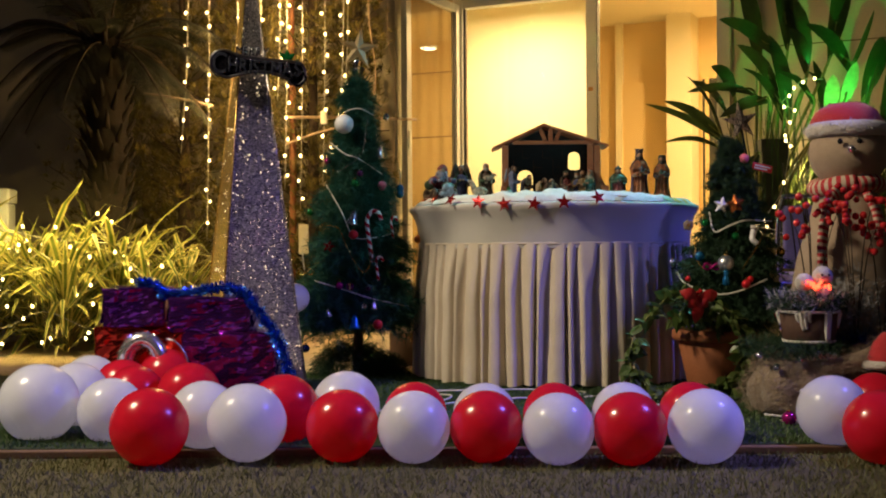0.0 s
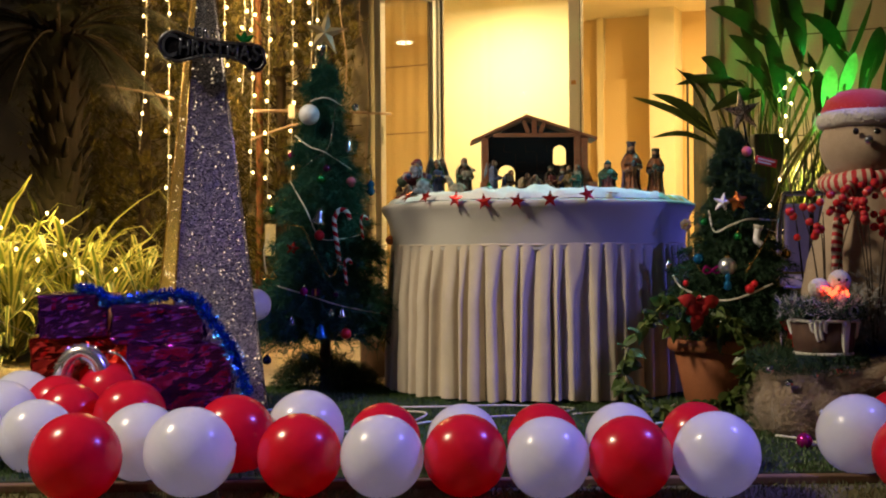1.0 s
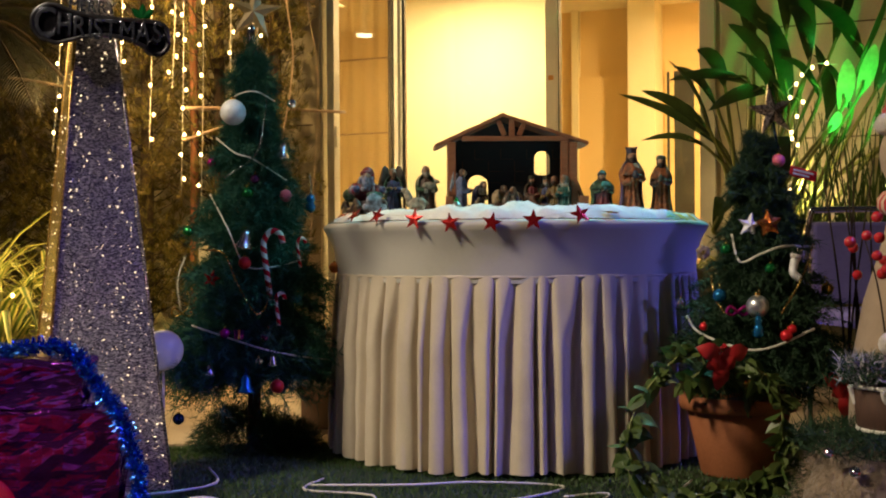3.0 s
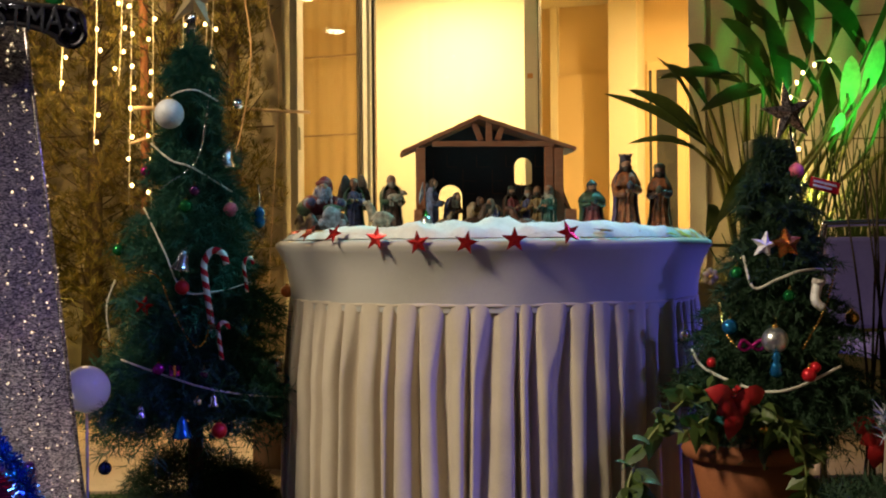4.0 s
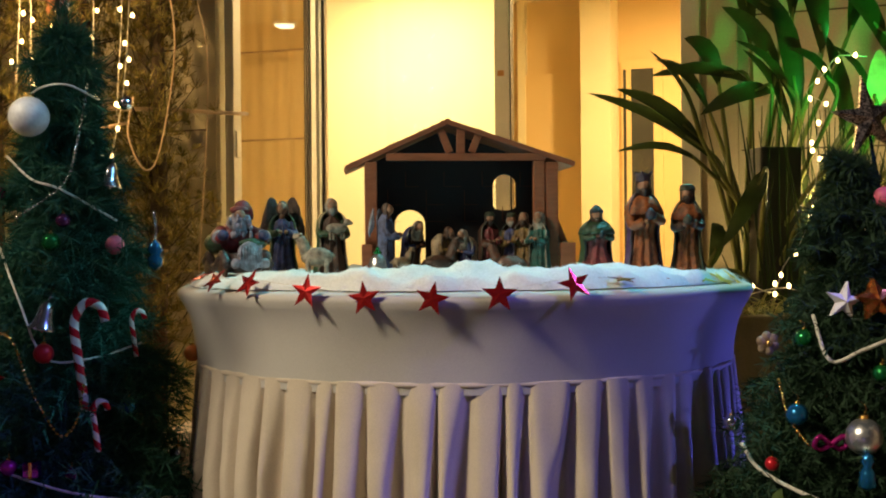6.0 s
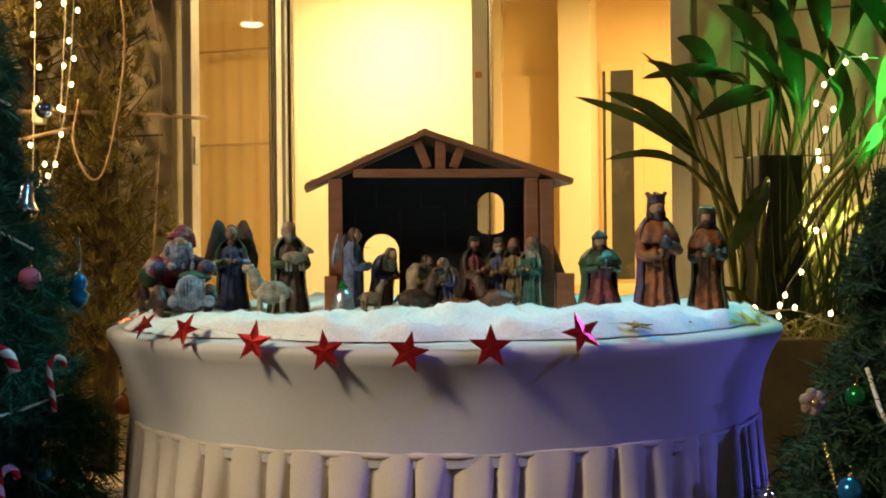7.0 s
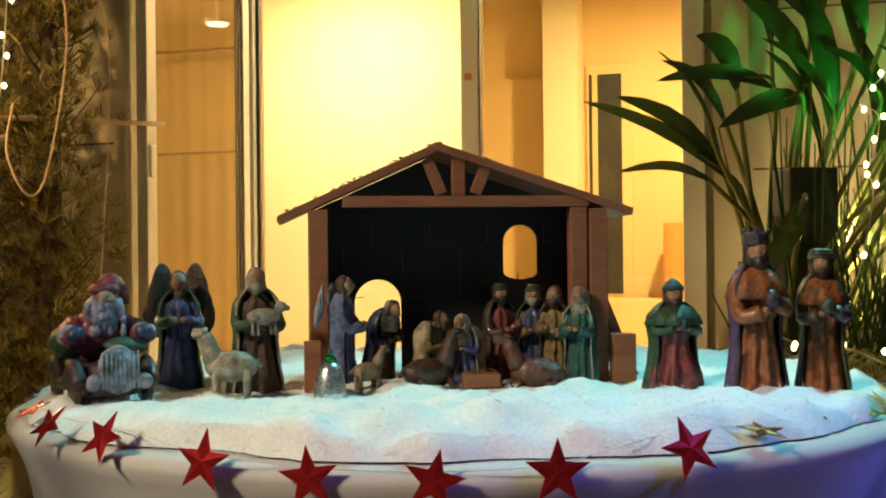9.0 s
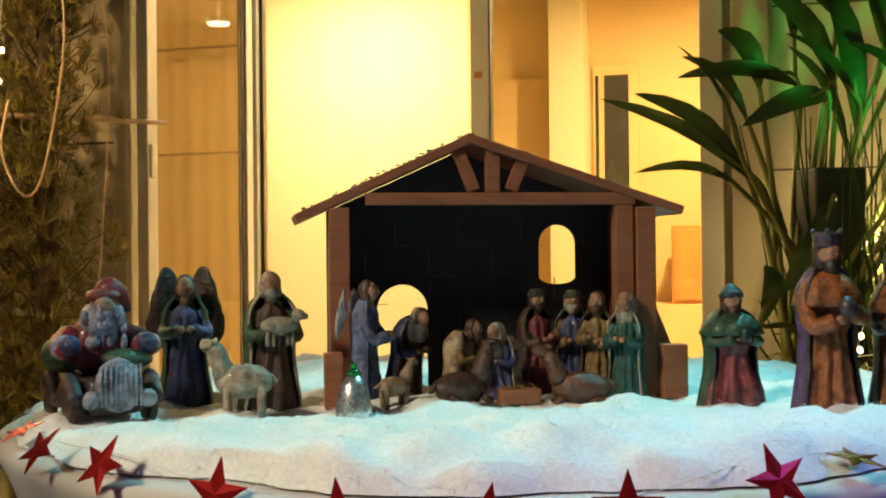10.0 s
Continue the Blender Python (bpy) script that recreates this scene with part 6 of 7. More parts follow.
outline = [(-0.155, -0.035), (-0.175, -0.01), (-0.178, 0.025), (-0.155, 0.052), (-0.12, 0.058), (-0.085, 0.046), (-0.03, 0.034), (0.04, 0.030), (0.11, 0.028), (0.165, 0.024), (0.185, -0.002), (0.185, -0.040), (0.165, -0.060), (0.135, -0.056), (0.118, -0.038), (0.06, -0.020), (0.0, -0.018), (-0.06, -0.030), (-0.11, -0.045)]
pts = [p.to_2d() for p in smooth_line([(x, z, 0) for x, z in outline + outline[:1]], 5)][:-1]
front = [bm.verts.new((p.x, -0.008, p.y)) for p in pts]
back = [bm.verts.new((p.x, 0.008, p.y)) for p in pts]
bm.faces.new(front)
bm.faces.new(list(reversed(back)))
for k in range(len(pts)):
    j = (k + 1) % len(pts)
    bm.faces.new((front[k], back[k], back[j], front[j]))
bmesh.ops.recalc_face_normals(bm, faces=bm.faces)
plaque = part("plaque", bm, PLAQUE, sign)
part("border", tubed([(p.x, -0.011, p.y) for p in pts[::3]] + [(pts[0].x, -0.011, pts[0].y)], 0.006, 8), SIGN_GREY, plaque, "raised grey border", True)
part("swirl", tubed([(0.175, -0.012, -0.005), (0.190, -0.012, -0.035), (0.165, -0.012, -0.062), (0.135, -0.012, -0.048), (0.142, -0.012, -0.025), (0.16, -0.012, -0.034)], 0.006, 8), PLAQUE, plaque, "curled end", True)


def lettering(text, size, m, material, parent, bend=0.0, narrow=1.0, tall=1.0):
    """Each letter is a mesh of its own, set along a slight arc."""
    x = 0.0
    for ch in text:
        cu = bpy.data.curves.new("letter", "FONT")
        cu.body, cu.size, cu.extrude, cu.bevel_depth = ch, size, 0.004, 0.0008
        tmp_ob = bpy.data.objects.new("letter", cu)
        scene.collection.objects.link(tmp_ob)
        dg = bpy.context.evaluated_depsgraph_get()
        me = bpy.data.meshes.new_from_object(tmp_ob.evaluated_get(dg))
        width = max((v.co.x for v in me.vertices), default=size * 0.3)
        bpy.data.objects.remove(tmp_ob)
        o = place_mesh("letter", me, material, parent)
        o.matrix_basis = m @ Matrix.Translation((x, bend * math.sin(x * 9), 0)) @ Matrix.Diagonal((narrow, tall, 1, 1))
        x += width * narrow + size * 0.06


lettering("C", 0.104, pose(-0.174, -0.012, -0.030, 90, 0, 0), SILVER_EDGE, plaque, 0.0, 0.85, 1.1)
lettering("HRISTMAS", 0.060, pose(-0.112, -0.012, -0.022, 90, 0, 0), SILVER_EDGE, plaque, -0.008, 0.98, 1.32)
lettering("MERRY", 0.040, pose(-0.085, -0.006, 0.046, 90, 0, 0), SILVER_EDGE, plaque, -0.003, 0.95, 1.15)
for k in range(3):
    bm = bmesh.new()
    leaf = Blades()
    a = radians(40 + 50 * k)
    d = Vector((math.cos(a), 0, math.sin(a))) * 0.04
    leaf.blade([d * t + Vector((0.115, -0.014, 0.035)) for t in (0, 0.35, 0.7, 1)], [0.004, 0.02, 0.016, 0.001], d.cross(Vector((0, 1, 0))).normalized(), 0.1)
    bm.free()
    place_mesh("holly_leaf", leaf.mesh("holly_leaf"), BAUBLE["green"], sign, "green holly leaf")
part("hanger_wire", tubed([(-0.02, 0.0, 0.02), (-0.02, 0.12, 0.03), (-0.02, 0.24, 0.04)], 0.003, 5), SILVER_EDGE, sign)

# ---- snowman and the arrangement beside it ----
snowman = thing("snowman_figure", pose(1.385, 3.98, 0), "large stuffed cloth snowman with a red hat and scarf", "snowman")
bm = bmesh.new()
lathe(bm, [(0.12, 0.022), (0.175, 0.08), (0.20, 0.22), (0.195, 0.36), (0.165, 0.52), (0.125, 0.64), (0.10, 0.74), (0.075, 0.80)], 36, lambda a, i: 1 + 0.012 * math.sin(5 * a + i))
part("body", bm, FABRIC, snowman)
bm = bmesh.new()
ball(bm, 0.005, -0.01, 0.892, 0.132, 0.130, 0.122, 32, 20)
head = part("head", bm, FABRIC, snowman)
bm = bmesh.new()
lathe(bm, [(0.116, 0.972), (0.116, 1.0), (0.100, 1.035), (0.066, 1.058), (0.02, 1.066)], 28, lambda a, i: 1 + 0.03 * math.sin(4 * a + 2 * i), m=pose(0.0, 0, 0, 0, 0, 0))
tube(bm, [(0.03, 0.02, 1.02), (0.10, 0.03, 1.0), (0.16, 0.02, 0.93)], 0.055, 10, 0, 0.02)
hat_part = part("hat", bm, HAT_RED, snowman, "red felt hat", True)
bm = bmesh.new()
ringp = [(0.112 * math.cos(2 * math.pi * k / 16), -0.012 + 0.110 * math.sin(2 * math.pi * k / 16), 0.968) for k in range(17)]
tube(bm, ringp, 0.027, 10, 0, None, 3)
rng = random.Random(9)
for _ in range(1800):
    a = rng.uniform(0, 6.283)
    c = Vector((0.112 * math.cos(a), -0.012 + 0.110 * math.sin(a), 0.968))
    d = Vector((rng.gauss(0, 1), rng.gauss(0, 1), rng.gauss(0, 0.8))).normalized()
    p = c + d * 0.024
    s = d.orthogonal().normalized() * 0.0016
    bm.faces.new([bm.verts.new(v) for v in (p - s, p + s, p + d * rng.uniform(0.01, 0.02))])
part("fur_trim", bm, FUR, hat_part, "fluffy white fur trim", True)
for s in (-1, 1):
    bm = bmesh.new()
    ball(bm, s * 0.032 - 0.034, -0.134, 0.922, 0.010, 0.006, 0.010, 12, 8)
    part("eye", bm, BLACK, head, "black button eye")
bm = bmesh.new()
ball(bm, -0.034, -0.150, 0.894, 0.014, seg=16, rings=12)
part("nose", bm, BAUBLE["silver"], head, "shiny silver bead nose")
bm = tubed([(0.102 * math.cos(2 * math.pi * k / 14 - 1.6), 0.098 * math.sin(2 * math.pi * k / 14 - 1.6), 0.762 + 0.008 * math.sin(k)) for k in range(15)], 0.030, 10, uv=True)
part("scarf", bm, SCARF, snowman, "red and cream striped scarf", True)
bm = tubed([(-0.065, -0.095, 0.742), (-0.11, -0.135, 0.68), (-0.135, -0.16, 0.58), (-0.14, -0.175, 0.47)], 0.026, 10, uv=True, squash=0.5)
part("scarf_end", bm, SCARF, snowman, "hanging striped scarf end", True)
bm = tubed([(0.03, -0.11, 0.735), (0.055, -0.135, 0.66), (0.05, -0.16, 0.58)], 0.025, 10, uv=True, squash=0.5)
part("scarf_end", bm, SCARF, snowman, "hanging striped scarf end", True)
for part_ in (head, hat_part):
    part_.location.z -= 0.016

fluff_rng = random.Random(12)
arr = thing("cotton_basket", pose(1.13, 3.74, 0), "round basket wrapped in cream fleece with pine sprigs", "basket")
bm = bmesh.new()
lathe(bm, [(0.10, 0.022), (0.125, 0.045), (0.135, 0.075), (0.138, 0.12), (0.13, 0.16), (0.115, 0.19), (0.08, 0.205), (0.02, 0.20)], 64, lambda a, i: 1 + 0.22 * noise.noise((2 * math.cos(a), 2 * math.sin(a), i * 0.8)))
tube(bm, [(0.06, -0.10, 0.17), (0.16, -0.12, 0.20), (0.26, -0.12, 0.26)], 0.035, 10, 0, 0.015)
core = [v.co.copy() for v in bm.verts]
for _ in range(17000):
    p = fluff_rng.choice(core) + Vector((fluff_rng.gauss(0, 0.014), fluff_rng.gauss(0, 0.014), fluff_rng.gauss(0, 0.014)))
    if p.z < 0.025:
        continue
    d = (Vector((p.x, p.y, 0.0)).normalized() * 0.5 + Vector((fluff_rng.gauss(0, 0.8), fluff_rng.gauss(0, 0.8), fluff_rng.gauss(0, 0.8)))).normalized() * fluff_rng.uniform(0.012, 0.034)
    s = d.orthogonal().normalized() * 0.0006
    bm.faces.new([bm.verts.new(v) for v in (p - s, p + s, p + d)])
part("fleece_wrap", bm, FLUFF, arr, "fluffy cream fleece wrap", True)
sprig = Blades()
for _ in range(3600):
    a, r = fluff_rng.uniform(0, 6.283), 0.17 * math.sqrt(fluff_rng.random())
    p = Vector((r * math.cos(a), r * math.sin(a), 0.205 + 0.05 * fluff_rng.random()))
    sprig.needle(p, (unit() + Vector((0, 0, 0.4))).normalized() * 0.035, 0.0026)
place_mesh("pine_filling", sprig.mesh("pine_filling"), NEEDLE_DARK, arr)["kind"] = "stuff"
for x, y, z, r in ((-0.135, -0.09, 0.215, 0.013), (-0.09, -0.12, 0.18, 0.013), (0.10, -0.11, 0.205, 0.012), (-0.02, -0.13, 0.205, 0.012)):
    bm = bmesh.new()
    ball(bm, x, y, z, r, seg=16, rings=10)
    part("silver_ball", bm, BAUBLE["silver"], arr)
for k in range(5):
    bm = tubed([(0.02 + 0.012 * k, -0.12, 0.20), (0.03 + 0.014 * k, -0.135, 0.225), (0.045 + 0.01 * k, -0.13, 0.205)], 0.006, 6)
    part("ribbon_loop", bm, SILVER_TINSEL, arr, "silver ribbon loop", True)

tub = thing("snow_tub", pose(1.165, 3.70, 0), "brown wooden tub with white icing drips and a toy snowman", "tub")
bm = bmesh.new()
lathe(bm, [(0.075, 0.255), (0.082, 0.262), (0.092, 0.352), (0.086, 0.356), (0.07, 0.34)], 32)
tub_body = part("body", bm, BROWN_TUB, tub)
bm = bmesh.new()
for zz, r in ((0.258, 0.081), (0.352, 0.094)):
    tube(bm, [(r * math.cos(2 * math.pi * k / 20), r * math.sin(2 * math.pi * k / 20), zz) for k in range(21)], 0.005, 6, 0, None, 2)
for k in range(11):
    a = (-2.25, -2.1, -1.98, -1.86, -1.25, -1.15, -0.5, 0.3, 1.2, 2.1, 2.9)[k]
    length = (0.03, 0.055, 0.05, 0.03, 0.09, 0.085, 0.05, 0.06, 0.05, 0.07, 0.04)[k]
    tube(bm, [(0.0935 * math.cos(a), 0.0935 * math.sin(a), 0.35), (0.090 * math.cos(a), 0.090 * math.sin(a), 0.35 - length * 0.6), (0.087 * math.cos(a + 0.05), 0.087 * math.sin(a + 0.05), 0.35 - length)], 0.009, 6, 0, 0.004)
part("icing", bm, FRAME_WHITE, tub_body, "white icing piped on the tub", True)
frost = Blades()
for _ in range(1100):
    a, r = fluff_rng.uniform(0, 6.283), 0.125 * math.sqrt(fluff_rng.random())
    p = Vector((r * math.cos(a), r * math.sin(a), 0.36 + 0.05 * fluff_rng.random()))
    frost.needle(p, (unit() + Vector((0, 0, 0.5))).normalized() * 0.032, 0.003)
place_mesh("frosted_filling", frost.mesh("frosted_filling"), [FROST], tub, "frosted pine sprigs")["kind"] = "stuff"
dark = Blades()
for _ in range(2600):
    a, r = fluff_rng.uniform(0, 6.283), 0.12 * math.sqrt(fluff_rng.random())
    p = Vector((r * math.cos(a), r * math.sin(a), 0.355 + 0.05 * fluff_rng.random()))
    dark.needle(p, (unit() + Vector((0, 0, 0.5))).normalized() * 0.032, 0.003)
place_mesh("green_filling", dark.mesh("green_filling"), [NEEDLE_DARK], tub)["kind"] = "stuff"
bm = bmesh.new()
ball(bm, 0.032, -0.035, 0.40, 0.034, 0.032, 0.045, 18, 12)
ball(bm, 0.030, -0.045, 0.462, 0.032, 0.030, 0.034, 18, 12)
toy = part("toy_snowman", bm, FUR, tub, "small fluffy white toy snowman")
bm = bmesh.new()
ball(bm, -0.028, -0.045, 0.445, 0.030, 0.028, 0.028, 16, 10)
part("snowball", bm, FUR, tub, "fluffy white ball")
for s in (-1, 1):
    bm = bmesh.new()
    ball(bm, 0.030 + s * 0.011, -0.075, 0.468, 0.004, seg=8, rings=6)
    part("eye", bm, BLACK, toy)
bm = bmesh.new()
for _ in range(16):
    ball(bm, fluff_rng.uniform(-0.045, 0.015), fluff_rng.uniform(-0.098, -0.085), fluff_rng.uniform(0.425, 0.45), 0.005, seg=6, rings=5)
for _ in range(5):
    ball(bm, fluff_rng.uniform(0.02, 0.045), fluff_rng.uniform(-0.095, -0.085), fluff_rng.uniform(0.425, 0.438), 0.005, seg=6, rings=5)
part("red_lights", bm, RED_LED, tub, "cluster of tiny glowing red lights")["kind"] = "stuff"

for bx, by, bz, n, sd in ((1.21, 3.80, 0.33, 26, 1), (1.33, 3.74, 0.34, 26, 2), (1.43, 3.78, 0.30, 24, 3)):
    spray = thing("berry_spray", pose(bx, by, bz), "spray of glossy red berries on dark twigs", "berry branch", "berry sprays")
    rng = random.Random(sd)
    for k in range(5):
        a = rng.uniform(-0.9, 0.9)
        tip = Vector((0.11 * math.sin(a), rng.uniform(-0.06, 0.03), 0.29 + 0.06 * math.cos(a) + rng.uniform(-0.05, 0.03)))
        part("twig", tubed([(0, 0, -0.1), tuple(tip * 0.5 + Vector((0, 0, 0.03))), tuple(tip)], 0.003, 5, 0, 0.0015), BARK, spray, smooth=True)
        for q in range(n // 5):
            p = tip + Vector((rng.uniform(-0.05, 0.05), rng.uniform(-0.04, 0.04), rng.uniform(-0.09, 0.05)))
            bm = bmesh.new()
            ball(bm, p.x, p.y, p.z, rng.uniform(0.010, 0.0135), seg=12, rings=8)
            part("berry", bm, BERRY, spray)
bm = bmesh.new()
tinsel(bm, [(1.22, 3.76, 0.20), (1.34, 3.72, 0.24), (1.45, 3.72, 0.22), (1.5, 3.7, 0.12), (1.4, 3.66, 0.06)], 0.055, 2600, 21)
tagged(part("blue_garland", bm, BLUE_TINSEL), "shiny blue tinsel garland beside the snowman", "tinsel garland")
frost = Blades()
for _ in range(2200):
    p = Vector((1.32 + fluff_rng.gauss(0, 0.05), 3.78 + fluff_rng.gauss(0, 0.03), 0.36 + fluff_rng.gauss(0, 0.05)))
    frost.needle(p, unit() * 0.035, 0.003)
sprigs = thing("frosted_bush", pose(0, 0, 0), "frosted bluish pine sprigs behind the tub", "pine sprigs")
place_mesh("foliage", frost.mesh("foliage"), FROST, sprigs)["kind"] = "stuff"
small_hat = thing("red_hat", pose(1.37, 3.60, 0.19), "small red felt hat with white trim", "hat")
bm = bmesh.new()
lathe(bm, [(0.06, 0.0), (0.055, 0.03), (0.035, 0.07), (0.008, 0.10)], 20)
part("cone", bm, HAT_RED, small_hat)
bm = bmesh.new()
tube(bm, [(0.06 * math.cos(2 * math.pi * k / 14), 0.06 * math.sin(2 * math.pi * k / 14), 0.0) for k in range(15)], 0.014, 8, 0, None, 2)
part("trim", bm, FUR, small_hat, smooth=True)
bm = bmesh.new()
lathe(bm, [(0.05, -0.165), (0.07, -0.12), (0.07, -0.06), (0.05, -0.012)], 20)
part("body", bm, DARK_BOX, small_hat, "dark toy body under the hat")
bauble(1.035, 3.48, 0.042, 0.022, "magenta", "magenta bauble lying on the turf", "bauble")

# chrome chair and carton behind
chair = thing("metal_chair", pose(1.665, 5.06, 0, 0, 0, 4), "chrome tube chair with a blue padded back", "chair")
part("back_tube", tubed([(-0.20, 0, 0.42), (-0.21, 0.0, 0.60), (-0.19, 0.0, 0.755), (-0.15, 0.0, 0.775), (0.15, 0.0, 0.775), (0.19, 0.0, 0.755), (0.21, 0, 0.60), (0.20, 0, 0.42)], 0.011, 10, 0, None, 6), CHROME, chair, "chrome back tube", True)
part("backrest", boxed(-0.185, 0.185, -0.012, 0.018, 0.46, 0.735, bevel=0.012), PURPLE_SEAT, chair)
part("seat", boxed(-0.21, 0.21, -0.42, 0.0, 0.40, 0.45, bevel=0.015), PURPLE_SEAT, chair)
for sx in (-0.2, 0.2):
    for sy in (-0.40, -0.01):
        part("leg", tubed([(sx, sy, 0.0), (sx, sy, 0.40)], 0.011, 8), CHROME, chair)
carton = thing("carton", pose(-0.10, 5.42, 0.0, 0, 0, -14), "brown carton standing behind the table", "box")
part("body", boxed(-0.13, 0.13, -0.1, 0.1, 0.02, 0.17, bevel=0.004), CARD, carton)
part("upper_box", boxed(-0.12, 0.12, -0.09, 0.09, 0.172, 0.36, bevel=0.004), PAVING, carton)
rubble = thing("seed_cluster", pose(-0.13, 5.2, 0.16), "cluster of tiny gold beads hanging by the cloth", "ornament")
bm = bmesh.new()
for _ in range(26):
    ball(bm, rnd(-0.02, 0.02), rnd(-0.02, 0.02), rnd(-0.04, 0.06), 0.004, seg=6, rings=4)
part("beads", bm, GOLD, rubble)["kind"] = "stuff"

twigs = thing("twig_bunch", pose(1.46, 4.62, 0.0), "bunch of dark bare twigs beside the chair", "twigs")
tw = random.Random(6)
for k in range(7):
    lean_ = tw.uniform(-0.10, 0.10)
    part("twig", tubed([(0.02 * k - 0.06, 0, 0.02), (0.01 * k - 0.03 + lean_ * 0.4, 0.01, 0.5), (lean_, 0.02, 0.80 + tw.uniform(0, 0.14))], 0.005, 5, 0, 0.002), BARK, twigs, smooth=True)
cream_flower = thing("flower_ornament", pose(0.925, 4.37, 0.64, 0, 20, 0), "cream felt flower ornament with a gold centre", "flower ornament")
for k in range(6):
    a = math.pi * k / 3
    bm = bmesh.new()
    ball(bm, 0.012 * math.cos(a), 0, 0.012 * math.sin(a), 0.009, 0.004, 0.009, 10, 8)
    part("petal", bm, CREAM_P, cream_flower)
bm = bmesh.new()
ball(bm, 0, -0.006, 0, 0.006, seg=10, rings=8)
part("centre", bm, GOLD, cream_flower, "gold bead centre")


# ---- background plants and string lights ----
def conifer(x, y, h, r, seed, label):
    ob = thing("conifer_tree", pose(x, y, 0), label, "conifer", "conifers by the wall")
    part("trunk", tubed([(0, 0, 0), (0.03, 0, h * 0.4), (0, 0, h)], 0.055, 9, 0, 0.01), BARK, ob, smooth=True)
    rng = random.Random(seed)
    leaf = Blades()
    bm = bmesh.new()
    for _ in range(210):
        z = rng.uniform(0.08, 0.98) * h
        a = rng.uniform(0, 6.283)
        length = r * (1.05 - 0.55 * z / h) * rng.uniform(0.55, 1.15)
        tip = Vector((length * math.cos(a), length * math.sin(a), z + rng.uniform(0.02, 0.25)))
        root = Vector((0, 0, z - 0.05))
        tube(bm, [root, (root + tip) / 2 + Vector((0, 0, -0.03)), tip], 0.005, 4, 0, 0.0015, 2)
        # tufts of needles that fan upwards, with gaps between them
        for _k in range(8):
            c = root.lerp(tip, rng.uniform(0.3, 1.05)) + Vector((rng.gauss(0, 0.045), rng.gauss(0, 0.045), rng.gauss(0, 0.05)))
            lean = Vector((rng.gauss(0, 0.45), rng.gauss(0, 0.45), 0.8))
            for _q in range(18):
                d = (lean + Vector((rng.gauss(0, 0.5), rng.gauss(0, 0.5), rng.gauss(0, 0.5)))).normalized() * rng.uniform(0.03, 0.075)
                leaf.card(c, d, Vector((rng.gauss(0, 1), rng.gauss(0, 1), rng.gauss(0, 1))), rng.uniform(0.003, 0.007))
    part("branchwork", bm, BARK, ob)["kind"] = "stuff"
    place_mesh("crown", leaf.mesh("crown"), CONIFER, ob)


conifer(-1.75, 7.75, 3.3, 0.46, 1, "tall brown-green conifer hung with lights")
conifer(-1.28, 7.65, 3.4, 0.45, 2, "tall brown-green conifer hung with lights")
conifer(-0.86, 7.48, 3.3, 0.42, 3, "tall brown-green conifer hung with lights")
conifer(-0.55, 7.40, 3.2, 0.25, 4, "tall brown-green conifer beside the door")
conifer(-2.25, 8.05, 3.4, 0.5, 5, "dark conifer at the back of the garden")

# darker copy of the bark, standing in for the little light on the palm
PALM_BARK_DIM = surface("dim_palm_bark", (0.012, 0.009, 0.006), (0.03, 0.02, 0.013), 25, 0.95, 0.8, depth=0.012)
# palm with a rough trunk and feathered fronds
palm = thing("palm_tree", pose(-2.02, 7.0, 0), "palm tree with a shaggy trunk, its dim light put into the colour", "palm tree")
bm = bmesh.new()
lathe(bm, [(0.13, 0.0), (0.11, 0.3), (0.11, 0.9), (0.12, 1.5), (0.09, 1.85), (0.04, 2.0)], 24, lambda a, i: 1 + 0.08 * math.sin(8 * a + 2 * i))
for k in range(120):
    z = 0.15 + 1.75 * k / 120
    a = k * 2.4
    tube(bm, [(0.10 * math.cos(a), 0.10 * math.sin(a), z), (0.14 * math.cos(a), 0.14 * math.sin(a), z + 0.05), (0.165 * math.cos(a), 0.165 * math.sin(a), z + 0.10)], 0.022, 5, 0, 0.008, 2)
part("trunk", bm, PALM_BARK_DIM, palm)
fr = random.Random(31)
for k in range(24):
    a = 2 * math.pi * k / 24 + fr.uniform(-0.15, 0.15)
    rise = fr.uniform(-0.3, 1.2)
    length = fr.uniform(0.5, 0.75)
    out = Vector((math.cos(a), math.sin(a), 0))
    root = Vector((0, 0, 1.80)) + out * 0.06
    pts = [root + out * length * t + Vector((0, 0, rise * length * t - 0.7 * length * t * t)) for t in (0, 0.25, 0.5, 0.75, 1)]
    leaf = Blades()
    line = smooth_line(pts, 8)
    for j in range(2, len(line) - 1):
        d = (line[j + 1] - line[j]).normalized()
        side = d.cross(Vector((0, 0, 1))).normalized()
        for s in (-1, 1):
            for q in (0, 0.5):
                p = line[j].lerp(line[j + 1], q)
                n = (side * s * 0.9 + d * 0.7 + Vector((0, 0, -0.1))) * 0.20 * math.sin(math.pi * min(0.97, (j + q + 3) / (len(line) + 3)))
                leaf.blade([p, p + n * 0.5, p + n + Vector((0, 0, -0.03))], [0.005, 0.006, 0.001], d, 0.1)
    f = place_mesh("frond", leaf.mesh("frond"), PALM_LEAF_DIM, palm)
    part("rib", tubed(pts, 0.009, 5, 0, 0.003), BARK, f)


